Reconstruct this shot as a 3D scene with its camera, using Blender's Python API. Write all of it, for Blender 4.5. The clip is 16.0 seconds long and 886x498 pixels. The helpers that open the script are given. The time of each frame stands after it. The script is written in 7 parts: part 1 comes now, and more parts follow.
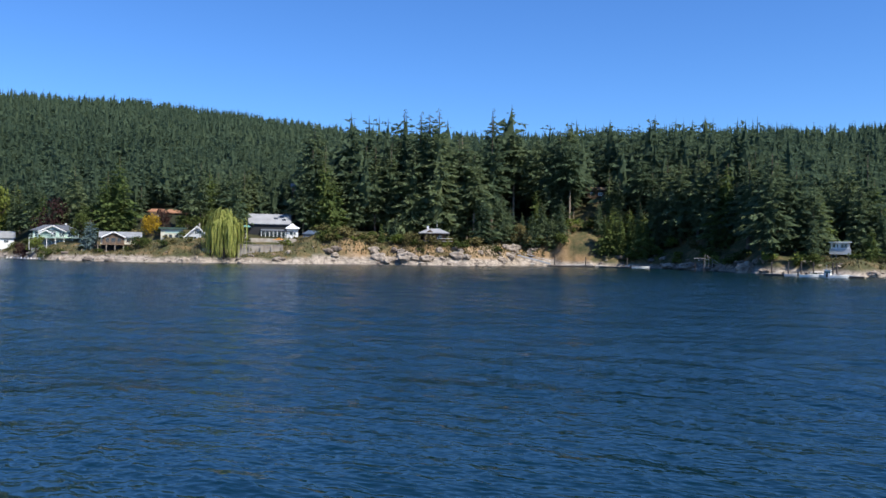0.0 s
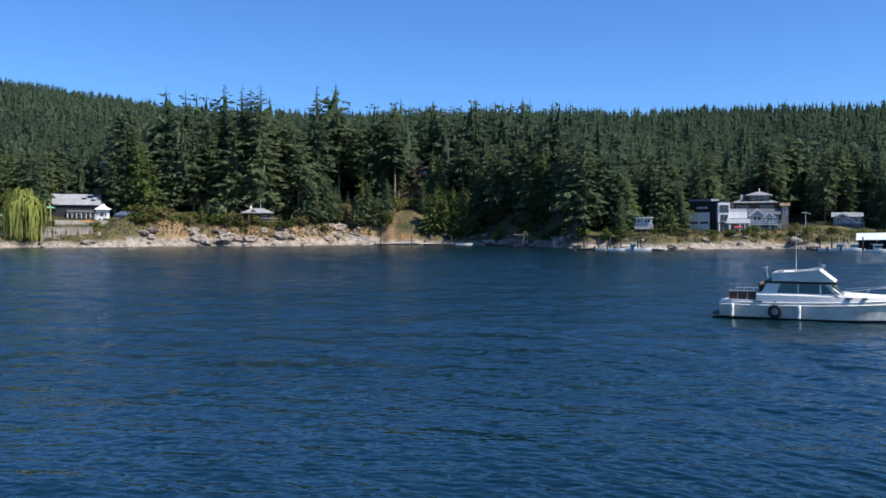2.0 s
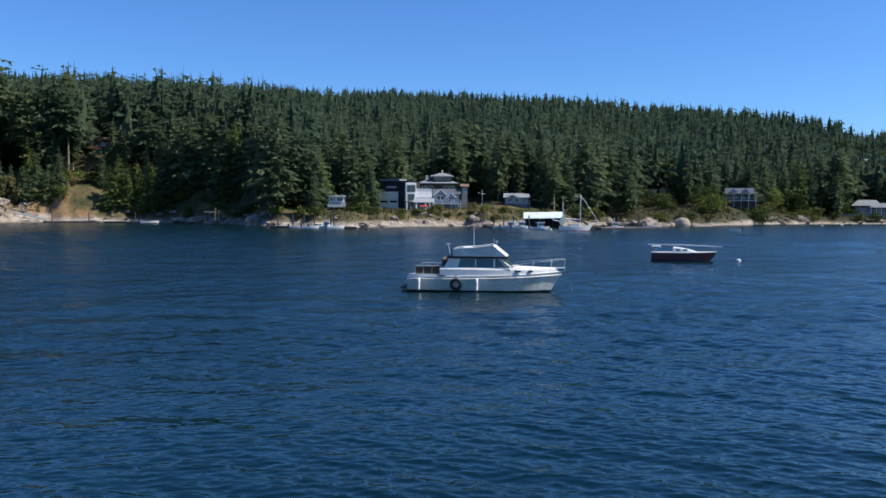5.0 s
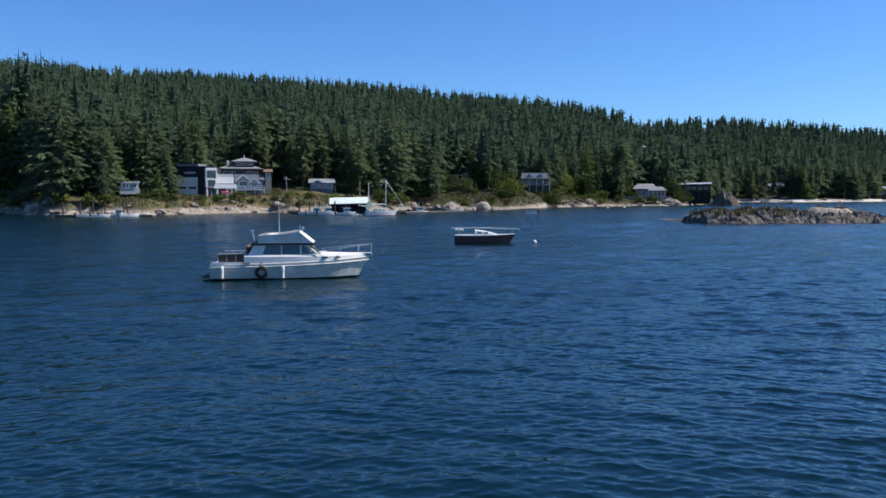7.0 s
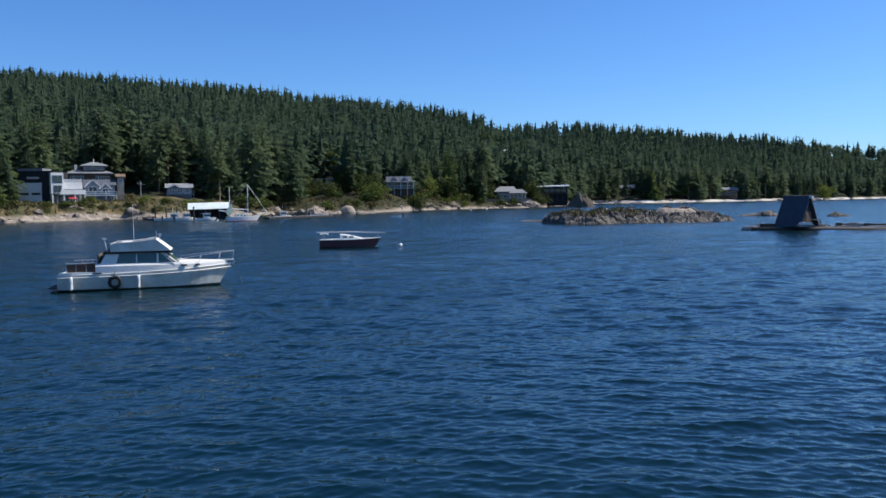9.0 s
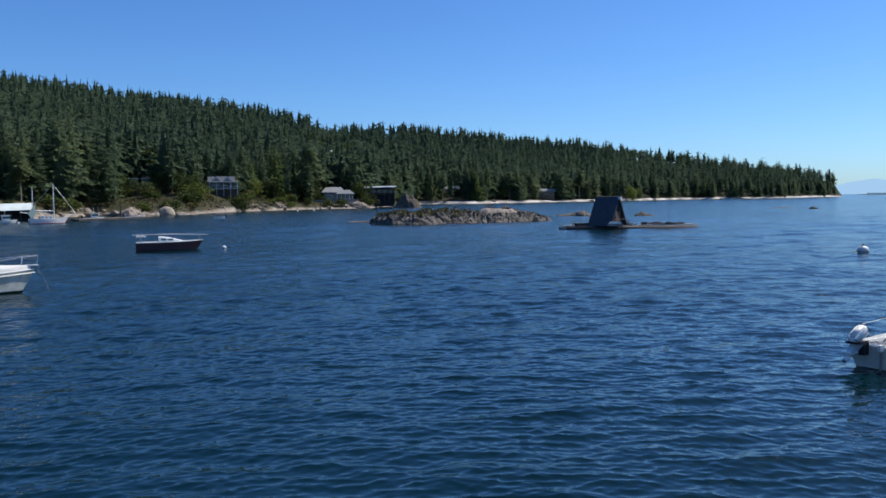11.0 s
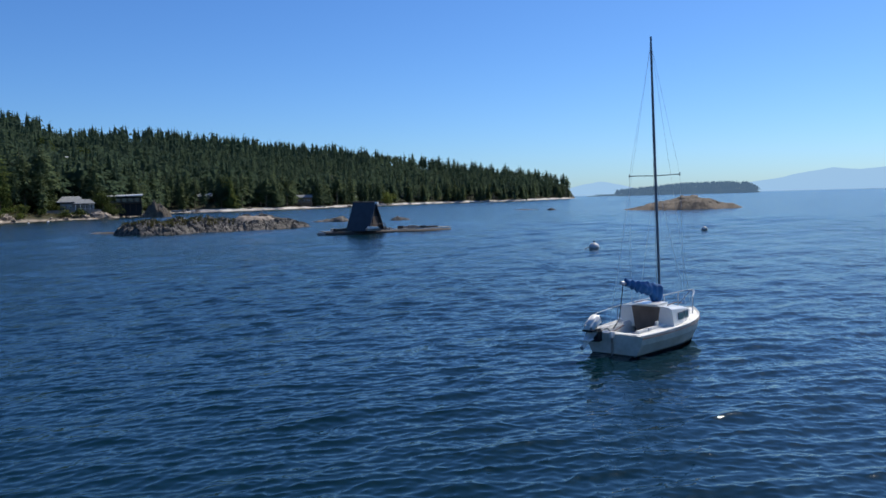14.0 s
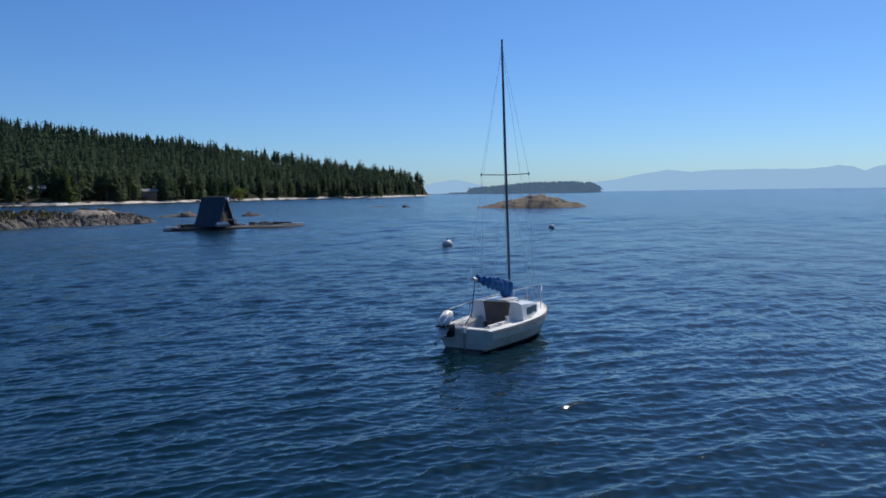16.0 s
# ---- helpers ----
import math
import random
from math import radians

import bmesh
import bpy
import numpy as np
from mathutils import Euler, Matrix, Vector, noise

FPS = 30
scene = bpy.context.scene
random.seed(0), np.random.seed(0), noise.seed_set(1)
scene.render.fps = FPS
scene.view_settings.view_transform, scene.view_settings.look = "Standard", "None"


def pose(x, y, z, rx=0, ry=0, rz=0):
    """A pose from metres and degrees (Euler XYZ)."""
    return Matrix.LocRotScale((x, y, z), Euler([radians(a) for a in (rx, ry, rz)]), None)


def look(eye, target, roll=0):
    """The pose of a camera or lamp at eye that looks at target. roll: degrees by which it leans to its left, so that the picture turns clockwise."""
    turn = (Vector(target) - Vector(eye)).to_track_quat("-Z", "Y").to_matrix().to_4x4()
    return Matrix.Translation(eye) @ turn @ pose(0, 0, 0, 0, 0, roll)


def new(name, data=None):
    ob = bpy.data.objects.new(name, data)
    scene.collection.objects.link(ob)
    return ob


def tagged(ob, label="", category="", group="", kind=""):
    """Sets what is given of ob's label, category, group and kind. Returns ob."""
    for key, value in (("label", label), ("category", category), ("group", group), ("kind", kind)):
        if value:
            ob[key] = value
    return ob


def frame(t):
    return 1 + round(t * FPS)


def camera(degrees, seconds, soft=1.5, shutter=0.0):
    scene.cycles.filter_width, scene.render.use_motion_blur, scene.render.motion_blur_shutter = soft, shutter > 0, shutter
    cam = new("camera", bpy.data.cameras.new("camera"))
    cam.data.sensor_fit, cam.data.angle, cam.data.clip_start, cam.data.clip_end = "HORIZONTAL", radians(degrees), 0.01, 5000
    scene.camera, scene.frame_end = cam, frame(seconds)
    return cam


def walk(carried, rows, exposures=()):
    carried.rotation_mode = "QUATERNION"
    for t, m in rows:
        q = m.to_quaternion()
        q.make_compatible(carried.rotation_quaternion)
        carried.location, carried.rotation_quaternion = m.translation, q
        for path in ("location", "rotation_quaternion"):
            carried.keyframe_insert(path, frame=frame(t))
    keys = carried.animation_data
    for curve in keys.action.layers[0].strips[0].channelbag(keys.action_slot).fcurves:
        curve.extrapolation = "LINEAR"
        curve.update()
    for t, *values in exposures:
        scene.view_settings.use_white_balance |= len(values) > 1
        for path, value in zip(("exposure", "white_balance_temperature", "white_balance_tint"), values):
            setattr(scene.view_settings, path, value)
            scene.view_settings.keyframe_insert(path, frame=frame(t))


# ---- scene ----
cam = camera(56.68, 16.0, soft=1.6)
PATH = [
    (0.0, pose(0, 0, 4.7, 90.18, -0.80, 15.06)),
    (0.5, pose(0, 0, 4.7, 89.97, -0.54, 11.89)),
    (1.0, pose(0, 0, 4.7, 89.70, -0.36, 8.77)),
    (1.5, pose(0, 0, 4.7, 89.28, -0.14, 5.88)),
    (2.0, pose(0, 0, 4.7, 88.79, 0.02, 2.99)),
    (2.5, pose(0, 0, 4.7, 88.61, -0.00, 0.00)),
    (3.0, pose(0, 0, 4.7, 88.43, 0.02, -3.17)),
    (3.5, pose(0, 0, 4.7, 88.25, 0.05, -6.30)),
    (4.0, pose(0, 0, 4.7, 87.87, -0.20, -10.59)),
    (6.5, pose(0, 0, 4.7, 86.56, 0.04, -27.99)),
    (7.0, pose(0, 0, 4.7, 86.31, 0.12, -31.57)),
    (7.5, pose(0, 0, 4.7, 86.34, 0.32, -34.19)),
    (8.0, pose(0, 0, 4.7, 86.39, 0.75, -36.24)),
    (8.5, pose(0, 0, 4.7, 86.46, 0.90, -38.20)),
    (9.0, pose(0, 0, 4.7, 86.50, 0.64, -40.96)),
    (9.5, pose(0, 0, 4.7, 86.59, 0.44, -44.03)),
    (12.0, pose(0, 0, 4.7, 86.29, 1.15, -58.56)),
    (12.5, pose(0, 0, 4.7, 86.35, 1.40, -61.30)),
    (13.0, pose(0, 0, 4.7, 86.45, 1.39, -64.12)),
    (13.5, pose(0, 0, 4.7, 86.45, 1.65, -67.14)),
    (14.0, pose(0, 0, 4.7, 86.52, 1.55, -69.69)),
    (14.5, pose(0, 0, 4.7, 86.53, 1.07, -72.10)),
    (15.0, pose(0, 0, 4.7, 86.28, 0.72, -74.33)),
    (15.5, pose(0, 0, 4.7, 86.13, 0.82, -76.90)),
    (16.0, pose(0, 0, 4.7, 86.09, 0.82, -79.79)),
]
walk(cam, PATH, exposures=((0.0, 0.48), (4.0, 0.33), (7.0, 0.22), (9.5, 0.15), (12.5, -0.06), (15.4, -0.24), (16.0, -0.33)))

# ---- light: clear sky, sun high over the open water to the right of the sailing boat ----
SUN_BEARING, SUN_HEIGHT = 115.0, 50.0


def at(bearing, distance, z=0.0):
    """A place by its bearing (degrees, clockwise from +y) and distance from the origin."""
    a = radians(bearing)
    return Vector((distance * math.sin(a), distance * math.cos(a), z))


world = bpy.data.worlds.new("sky")
scene.world = world
world.use_nodes = True
_n = world.node_tree.nodes
_sky = _n.new("ShaderNodeTexSky")
_sky.sky_type = "NISHITA"
_sky.sun_disc = False
_sky.sun_elevation = radians(SUN_HEIGHT)
_sky.sun_rotation = radians(SUN_BEARING)
_sky.air_density, _sky.dust_density, _sky.ozone_density = 0.9, 0.45, 4.0
_deep = _n.new("ShaderNodeHueSaturation")
_deep.inputs["Saturation"].default_value = 1.10
_tint = _n.new("ShaderNodeMix")
_tint.data_type, _tint.blend_type = "RGBA", "MULTIPLY"
_tint.inputs[0].default_value = 1.0
_tint.inputs[7].default_value = (0.60, 0.87, 1.21, 1)
world.node_tree.links.new(_sky.outputs[0], _deep.inputs["Color"])
world.node_tree.links.new(_deep.outputs[0], _tint.inputs[6])
world.node_tree.links.new(_tint.outputs[2], _n["Background"].inputs[0])
_n["Background"].inputs[1].default_value = 0.112
sun = new("sun", bpy.data.lights.new("sun", "SUN"))
sun.data.energy, sun.data.angle, sun.data.color = 5.0, radians(0.53), (1.0, 0.95, 0.86)
sun.matrix_world = look(at(SUN_BEARING, 100 * math.cos(radians(SUN_HEIGHT)), 100 * math.sin(radians(SUN_HEIGHT))), (0, 0, 0))

# ---- materials ----
def material(name, color, rough=0.7, metal=0.0, vary=0.25, scale=3.0, bump=0.0, fine=40.0, color2=None, spec=0.5, coat=0.0):
    """A surface with stains at two scales and fine relief; color2 is the stains' colour."""
    m = bpy.data.materials.new(name)
    m.use_nodes = True
    nt = m.node_tree
    N, L = nt.nodes, nt.links
    b = N["Principled BSDF"]
    b.inputs["Roughness"].default_value = rough
    b.inputs["Metallic"].default_value = metal
    b.inputs["Specular IOR Level"].default_value = spec
    b.inputs["Coat Weight"].default_value = coat
    pos = N.new("ShaderNodeTexCoord")
    big, small = N.new("ShaderNodeTexNoise"), N.new("ShaderNodeTexNoise")
    big.inputs["Scale"].default_value, big.inputs["Detail"].default_value = scale, 6
    small.inputs["Scale"].default_value, small.inputs["Detail"].default_value = fine, 3
    for t in (big, small):
        L.new(pos.outputs["Object"], t.inputs["Vector"])
    add = N.new("ShaderNodeMath")
    add.operation = "MULTIPLY_ADD"
    L.new(small.outputs[0], add.inputs[0])
    add.inputs[1].default_value = 0.4
    L.new(big.outputs[0], add.inputs[2])
    info = N.new("ShaderNodeObjectInfo")
    add2 = N.new("ShaderNodeMath")
    add2.operation = "MULTIPLY_ADD"
    L.new(info.outputs["Random"], add2.inputs[0])
    add2.inputs[1].default_value = 0.12
    L.new(add.outputs[0], add2.inputs[2])
    ramp = N.new("ShaderNodeValToRGB")
    ramp.color_ramp.elements[0].position, ramp.color_ramp.elements[1].position = 0.5, 0.98
    dark = color2 or tuple(c * (1 - vary) for c in color)
    ramp.color_ramp.elements[0].color = (*color, 1)
    ramp.color_ramp.elements[1].color = (*dark, 1)
    L.new(add2.outputs[0], ramp.inputs[0])
    L.new(ramp.outputs[0], b.inputs["Base Color"])
    if bump:
        bp = N.new("ShaderNodeBump")
        bp.inputs["Strength"].default_value, bp.inputs["Distance"].default_value = 0.6, bump
        L.new(add.outputs[0], bp.inputs["Height"])
        L.new(bp.outputs[0], b.inputs["Normal"])
    return m


def foliage(name, dark, light, tips=None, sheen=0.15):
    """Leaves or needles: tint runs from tree to tree and from clump to clump."""
    m = bpy.data.materials.new(name)
    m.use_nodes = True
    nt = m.node_tree
    N, L = nt.nodes, nt.links
    b = N["Principled BSDF"]
    b.inputs["Roughness"].default_value = 0.8
    b.inputs["Specular IOR Level"].default_value = 0.08
    tint = N.new("ShaderNodeAttribute")
    tint.attribute_name = "tint"
    info = N.new("ShaderNodeObjectInfo")
    isl = N.new("ShaderNodeNewGeometry")
    a = N.new("ShaderNodeMath")
    a.operation = "ADD"
    L.new(tint.outputs["Fac"], a.inputs[0])
    L.new(info.outputs["Random"], a.inputs[1])
    f = N.new("ShaderNodeMath")
    f.operation = "FRACT"
    L.new(a.outputs[0], f.inputs[0])
    s = N.new("ShaderNodeMath")
    s.operation = "MULTIPLY_ADD"
    L.new(isl.outputs["Random Per Island"], s.inputs[0])
    s.inputs[1].default_value = 0.2
    h = N.new("ShaderNodeMath")
    h.operation = "MULTIPLY"
    h.inputs[1].default_value = 0.8
    L.new(f.outputs[0], h.inputs[0])
    L.new(h.outputs[0], s.inputs[2])
    ramp = N.new("ShaderNodeValToRGB")
    ramp.color_ramp.elements[0].color = (*dark, 1)
    ramp.color_ramp.elements[1].color = (*light, 1)
    if tips:
        e = ramp.color_ramp.elements.new(0.93)
        e.color = (*light, 1)
        ramp.color_ramp.elements[2].color = (*tips, 1)
    L.new(s.outputs[0], ramp.inputs[0])
    L.new(ramp.outputs[0], b.inputs["Base Color"])
    tr = N.new("ShaderNodeBsdfTranslucent")
    L.new(ramp.outputs[0], tr.inputs[0])
    mix = N.new("ShaderNodeMixShader")
    mix.inputs[0].default_value = sheen
    L.new(b.outputs[0], mix.inputs[1])
    L.new(tr.outputs[0], mix.inputs[2])
    L.new(mix.outputs[0], N["Material Output"].inputs[0])
    return m


def water_material():
    m = bpy.data.materials.new("sea_water")
    m.use_nodes = True
    nt = m.node_tree
    N, L = nt.nodes, nt.links
    b = N["Principled BSDF"]
    b.inputs["Base Color"].default_value = (0.0010, 0.0128, 0.0182, 1)
    b.inputs["IOR"].default_value = 1.333
    # ripples finer than the sheet's own shape spread the reflections
    ch = N.new("ShaderNodeAttribute")
    ch.attribute_name = "chop"
    rr = N.new("ShaderNodeMapRange")
    rr.inputs["To Min"].default_value, rr.inputs["To Max"].default_value = 0.012, 0.16
    L.new(ch.outputs["Fac"], rr.inputs[0])
    L.new(rr.outputs[0], b.inputs["Roughness"])
    co = N.new("ShaderNodeNewGeometry")
    mp = N.new("ShaderNodeMapping")
    mp.inputs["Rotation"].default_value = (0, 0, radians(25))
    mp.inputs["Scale"].default_value = (1.0, 1.7, 1.0)
    L.new(co.outputs["Position"], mp.inputs[0])
    # gusts: patches of rougher and calmer water
    gm = N.new("ShaderNodeMapping")
    gm.inputs["Rotation"].default_value = (0, 0, radians(25))
    gm.inputs["Scale"].default_value = (0.012, 0.045, 1.0)
    L.new(co.outputs["Position"], gm.inputs[0])
    gust = N.new("ShaderNodeTexNoise")
    gust.inputs["Scale"].default_value, gust.inputs["Detail"].default_value = 1.0, 4
    L.new(gm.outputs[0], gust.inputs["Vector"])
    gr = N.new("ShaderNodeMapRange")
    gr.inputs["From Min"].default_value, gr.inputs["From Max"].default_value = 0.32, 0.66
    gr.inputs["To Min"].default_value, gr.inputs["To Max"].default_value = 0.55, 1.25
    L.new(gust.outputs[0], gr.inputs[0])
    mild = N.new("ShaderNodeMath")
    mild.operation = "MULTIPLY_ADD"
    mild.inputs[1].default_value, mild.inputs[2].default_value = 0.96, 0.04
    L.new(ch.outputs["Fac"], mild.inputs[0])
    gm2 = N.new("ShaderNodeMath")
    gm2.operation = "MULTIPLY"
    L.new(gr.outputs[0], gm2.inputs[0])
    L.new(mild.outputs[0], gm2.inputs[1])
    last = None
    for scale, dist, detail in ((0.13, 0.75, 2), (0.45, 0.24, 2), (1.4, 0.12, 2), (4.2, 0.03, 2)):
        no = N.new("ShaderNodeTexNoise")
        no.inputs["Scale"].default_value, no.inputs["Detail"].default_value = scale, detail
        L.new(mp.outputs[0], no.inputs["Vector"])
        bp = N.new("ShaderNodeBump")
        bp.inputs["Strength"].default_value = 1.0
        ds = N.new("ShaderNodeMath")
        ds.operation = "MULTIPLY"
        ds.inputs[1].default_value = dist
        L.new(gm2.outputs[0], ds.inputs[0])
        L.new(ds.outputs[0], bp.inputs["Distance"])
        L.new(no.outputs[0], bp.inputs["Height"])
        if last:
            L.new(last.outputs[0], bp.inputs["Normal"])
        last = bp
    L.new(last.outputs[0], b.inputs["Normal"])
    return m


def ground_material():
    """Pale granite by the water, dry grass and earth on the bank, needles under the trees."""
    m = bpy.data.materials.new("shore_ground")
    m.use_nodes = True
    nt = m.node_tree
    N, L = nt.nodes, nt.links
    b = N["Principled BSDF"]
    b.inputs["Roughness"].default_value = 0.9
    b.inputs["Specular IOR Level"].default_value = 0.2
    co = N.new("ShaderNodeTexCoord")

    def ramp_of(scale, cols):
        no = N.new("ShaderNodeTexNoise")
        no.inputs["Scale"].default_value, no.inputs["Detail"].default_value = scale, 8
        no.inputs["Roughness"].default_value = 0.65
        L.new(co.outputs["Object"], no.inputs["Vector"])
        r = N.new("ShaderNodeValToRGB")
        r.color_ramp.elements[0].position, r.color_ramp.elements[1].position = 0.3, 0.7
        r.color_ramp.elements[0].color, r.color_ramp.elements[1].color = (*cols[0], 1), (*cols[-1], 1)
        if len(cols) == 3:
            e = r.color_ramp.elements.new(0.5)
            e.color = (*cols[1], 1)
        L.new(no.outputs[0], r.inputs[0])
        return r.outputs[0], no.outputs[0]

    rock, height = ramp_of(0.55, ((0.10, 0.085, 0.068), (0.30, 0.25, 0.20), (0.46, 0.40, 0.33)))
    # joints in the rock
    vor = N.new("ShaderNodeTexVoronoi")
    vor.feature = "DISTANCE_TO_EDGE"
    vor.inputs["Scale"].default_value = 0.28
    vm = N.new("ShaderNodeMapping")
    vm.inputs["Scale"].default_value = (1.0, 1.0, 2.2)
    L.new(co.outputs["Object"], vm.inputs[0])
    L.new(vm.outputs[0], vor.inputs["Vector"])
    vr = N.new("ShaderNodeMapRange")
    vr.inputs["From Max"].default_value = 0.07
    vr.inputs["To Min"].default_value = 0.55
    L.new(vor.outputs["Distance"], vr.inputs[0])
    vx = N.new("ShaderNodeMix")
    vx.data_type, vx.blend_type = "RGBA", "MULTIPLY"
    vx.inputs[0].default_value = 1.0
    L.new(rock, vx.inputs[6])
    L.new(vr.outputs[0], vx.inputs[7])
    rock = vx.outputs[2]
    bank, _ = ramp_of(0.25, ((0.025, 0.036, 0.012), (0.075, 0.07, 0.03), (0.20, 0.13, 0.065)))
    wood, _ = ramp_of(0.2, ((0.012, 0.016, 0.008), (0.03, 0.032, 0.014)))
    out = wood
    sandy, _ = ramp_of(0.3, ((0.45, 0.41, 0.36), (0.66, 0.63, 0.58)))
    earth, _ = ramp_of(0.35, ((0.17, 0.10, 0.05), (0.27, 0.17, 0.085), (0.36, 0.25, 0.14)))
    for key, col in (("bank", bank), ("earth", earth), ("rock", rock), ("sand", sandy)):
        w = N.new("ShaderNodeAttribute")
        w.attribute_name = key
        mx = N.new("ShaderNodeMix")
        mx.data_type = "RGBA"
        L.new(w.outputs["Fac"], mx.inputs[0])
        L.new(out, mx.inputs[6])
        L.new(col, mx.inputs[7])
        out = mx.outputs[2]
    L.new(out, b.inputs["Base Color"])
    bp = N.new("ShaderNodeBump")
    bp.inputs["Strength"].default_value, bp.inputs["Distance"].default_value = 0.8, 0.6
    L.new(height, bp.inputs["Height"])
    L.new(bp.outputs[0], b.inputs["Normal"])
    return m


WATER = water_material()
GROUND = ground_material()
NEEDLES = foliage("fir_needles", (0.085, 0.130, 0.076), (0.185, 0.228, 0.112), sheen=0.5)
NEEDLES_FAR = foliage("fir_needles_far", (0.054, 0.090, 0.060), (0.108, 0.148, 0.080), (0.22, 0.22, 0.10), sheen=0.5)
NEEDLES_LIGHT = foliage("light_young_needles", (0.085, 0.125, 0.040), (0.17, 0.21, 0.065), sheen=0.35)
NEEDLES_BLUE = foliage("blue_spruce_needles", (0.10, 0.15, 0.15), (0.19, 0.25, 0.25), sheen=0.25)
COPPERLEAVES = foliage("copper_leaves", (0.03, 0.016, 0.016), (0.065, 0.034, 0.028), sheen=0.25)
LEAVES = foliage("shrub_leaves", (0.035, 0.055, 0.015), (0.11, 0.13, 0.035), sheen=0.25)
DRYLEAVES = foliage("dry_shrub_leaves", (0.08, 0.078, 0.026), (0.17, 0.142, 0.06), sheen=0.2)
LIGHTLEAVES = foliage("light_green_leaves", (0.07, 0.10, 0.02), (0.19, 0.22, 0.05), sheen=0.3)
YELLOWLEAVES = foliage("yellow_leaves", (0.35, 0.22, 0.02), (0.55, 0.38, 0.04), sheen=0.3)
WILLOWLEAVES = foliage("willow_leaves", (0.15, 0.18, 0.04), (0.34, 0.35, 0.10), sheen=0.3)
BARK = material("bark", (0.16, 0.11, 0.08), 0.9, scale=1.2, vary=0.5, bump=0.05, fine=9)
# lighter copy of the bark with sunlight put into its tone
PALEBARK = material("sunlit_pale_bark", (0.34, 0.27, 0.20), 0.9, scale=1.2, vary=0.45, bump=0.05, fine=9)
GRANITE = material("granite", (0.42, 0.35, 0.28), 0.9, scale=0.9, color2=(0.14, 0.11, 0.085), bump=0.15, fine=7)
DARKROCK = material("dark_barnacled_rock", (0.24, 0.19, 0.15), 0.9, scale=0.7, color2=(0.07, 0.055, 0.045), bump=0.25, fine=4)


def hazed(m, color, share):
    """Mixes a glow of air light into the material of what lies kilometres away."""
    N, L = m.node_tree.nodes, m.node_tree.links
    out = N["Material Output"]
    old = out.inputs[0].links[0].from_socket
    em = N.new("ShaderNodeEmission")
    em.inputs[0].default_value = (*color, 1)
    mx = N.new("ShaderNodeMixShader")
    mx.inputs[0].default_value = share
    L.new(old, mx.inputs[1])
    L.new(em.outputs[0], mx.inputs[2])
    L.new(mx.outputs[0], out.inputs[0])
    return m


# haze is put into the wood's colour as a half share of blue glow
ISLE_WOOD = hazed(foliage("hazed_isle_wood", (0.03, 0.05, 0.03), (0.06, 0.09, 0.04)), (0.16, 0.28, 0.46), 0.5)


# ---- shapes ----
def fast_mesh(name, V, F, mats, attrs=None, smooth=False, mat_index=None):
    """A mesh object from arrays of places and of faces with three or four corners."""
    V, F = np.asarray(V, np.float32), np.asarray(F, np.int32)
    me = bpy.data.meshes.new(name)
    me.vertices.add(len(V))
    me.vertices.foreach_set("co", V.ravel())
    k = F.shape[1]
    me.loops.add(F.size)
    me.loops.foreach_set("vertex_index", F.ravel())
    me.polygons.add(len(F))
    me.polygons.foreach_set("loop_start", np.arange(0, F.size, k, dtype=np.int32))
    me.polygons.foreach_set("use_smooth", np.full(len(F), smooth))
    for m in mats:
        me.materials.append(m)
    if mat_index is not None:
        me.polygons.foreach_set("material_index", np.asarray(mat_index, np.int32))
    for key, val in (attrs or {}).items():
        me.attributes.new(key, "FLOAT", "POINT").data.foreach_set("value", np.asarray(val, np.float32))
    me.update(calc_edges=True)
    return me


def hash2(i, j, seed=0):
    n = (i.astype(np.int64) * 374761393 + j.astype(np.int64) * 668265263 + seed * 974634777) & 0x7FFFFFFF
    n = ((n ^ (n >> 13)) * 1274126177) & 0x7FFFFFFF
    return ((n ^ (n >> 16)) & 0xFFFF) / 65535.0


def vnoise(x, y, seed=0):
    i, j = np.floor(x), np.floor(y)
    u, v = x - i, y - j
    u, v = u * u * (3 - 2 * u), v * v * (3 - 2 * v)
    a, b = hash2(i, j, seed), hash2(i + 1, j, seed)
    c, d = hash2(i, j + 1, seed), hash2(i + 1, j + 1, seed)
    return (a * (1 - u) + b * u) * (1 - v) + (c * (1 - u) + d * u) * v


def fbm(x, y, octaves=4, seed=0):
    t, w = 0.0, 0.5
    for o in range(octaves):
        t = t + w * (vnoise(x, y, seed + o) - 0.5) * 2
        x, y, w = x * 2.03 + 7.1, y * 2.03 + 3.7, w * 0.5
    return t


def smooth(t):
    t = np.clip(t, 0, 1)
    return t * t * (3 - 2 * t)


def grid_faces(rows, cols, close=False):
    i, j = np.meshgrid(np.arange(rows - 1), np.arange(cols if close else cols - 1), indexing="ij")
    i, j = i.ravel(), j.ravel()
    k = (j + 1) % cols
    return np.stack([i * cols + j, i * cols + k, (i + 1) * cols + k, (i + 1) * cols + j], 1)


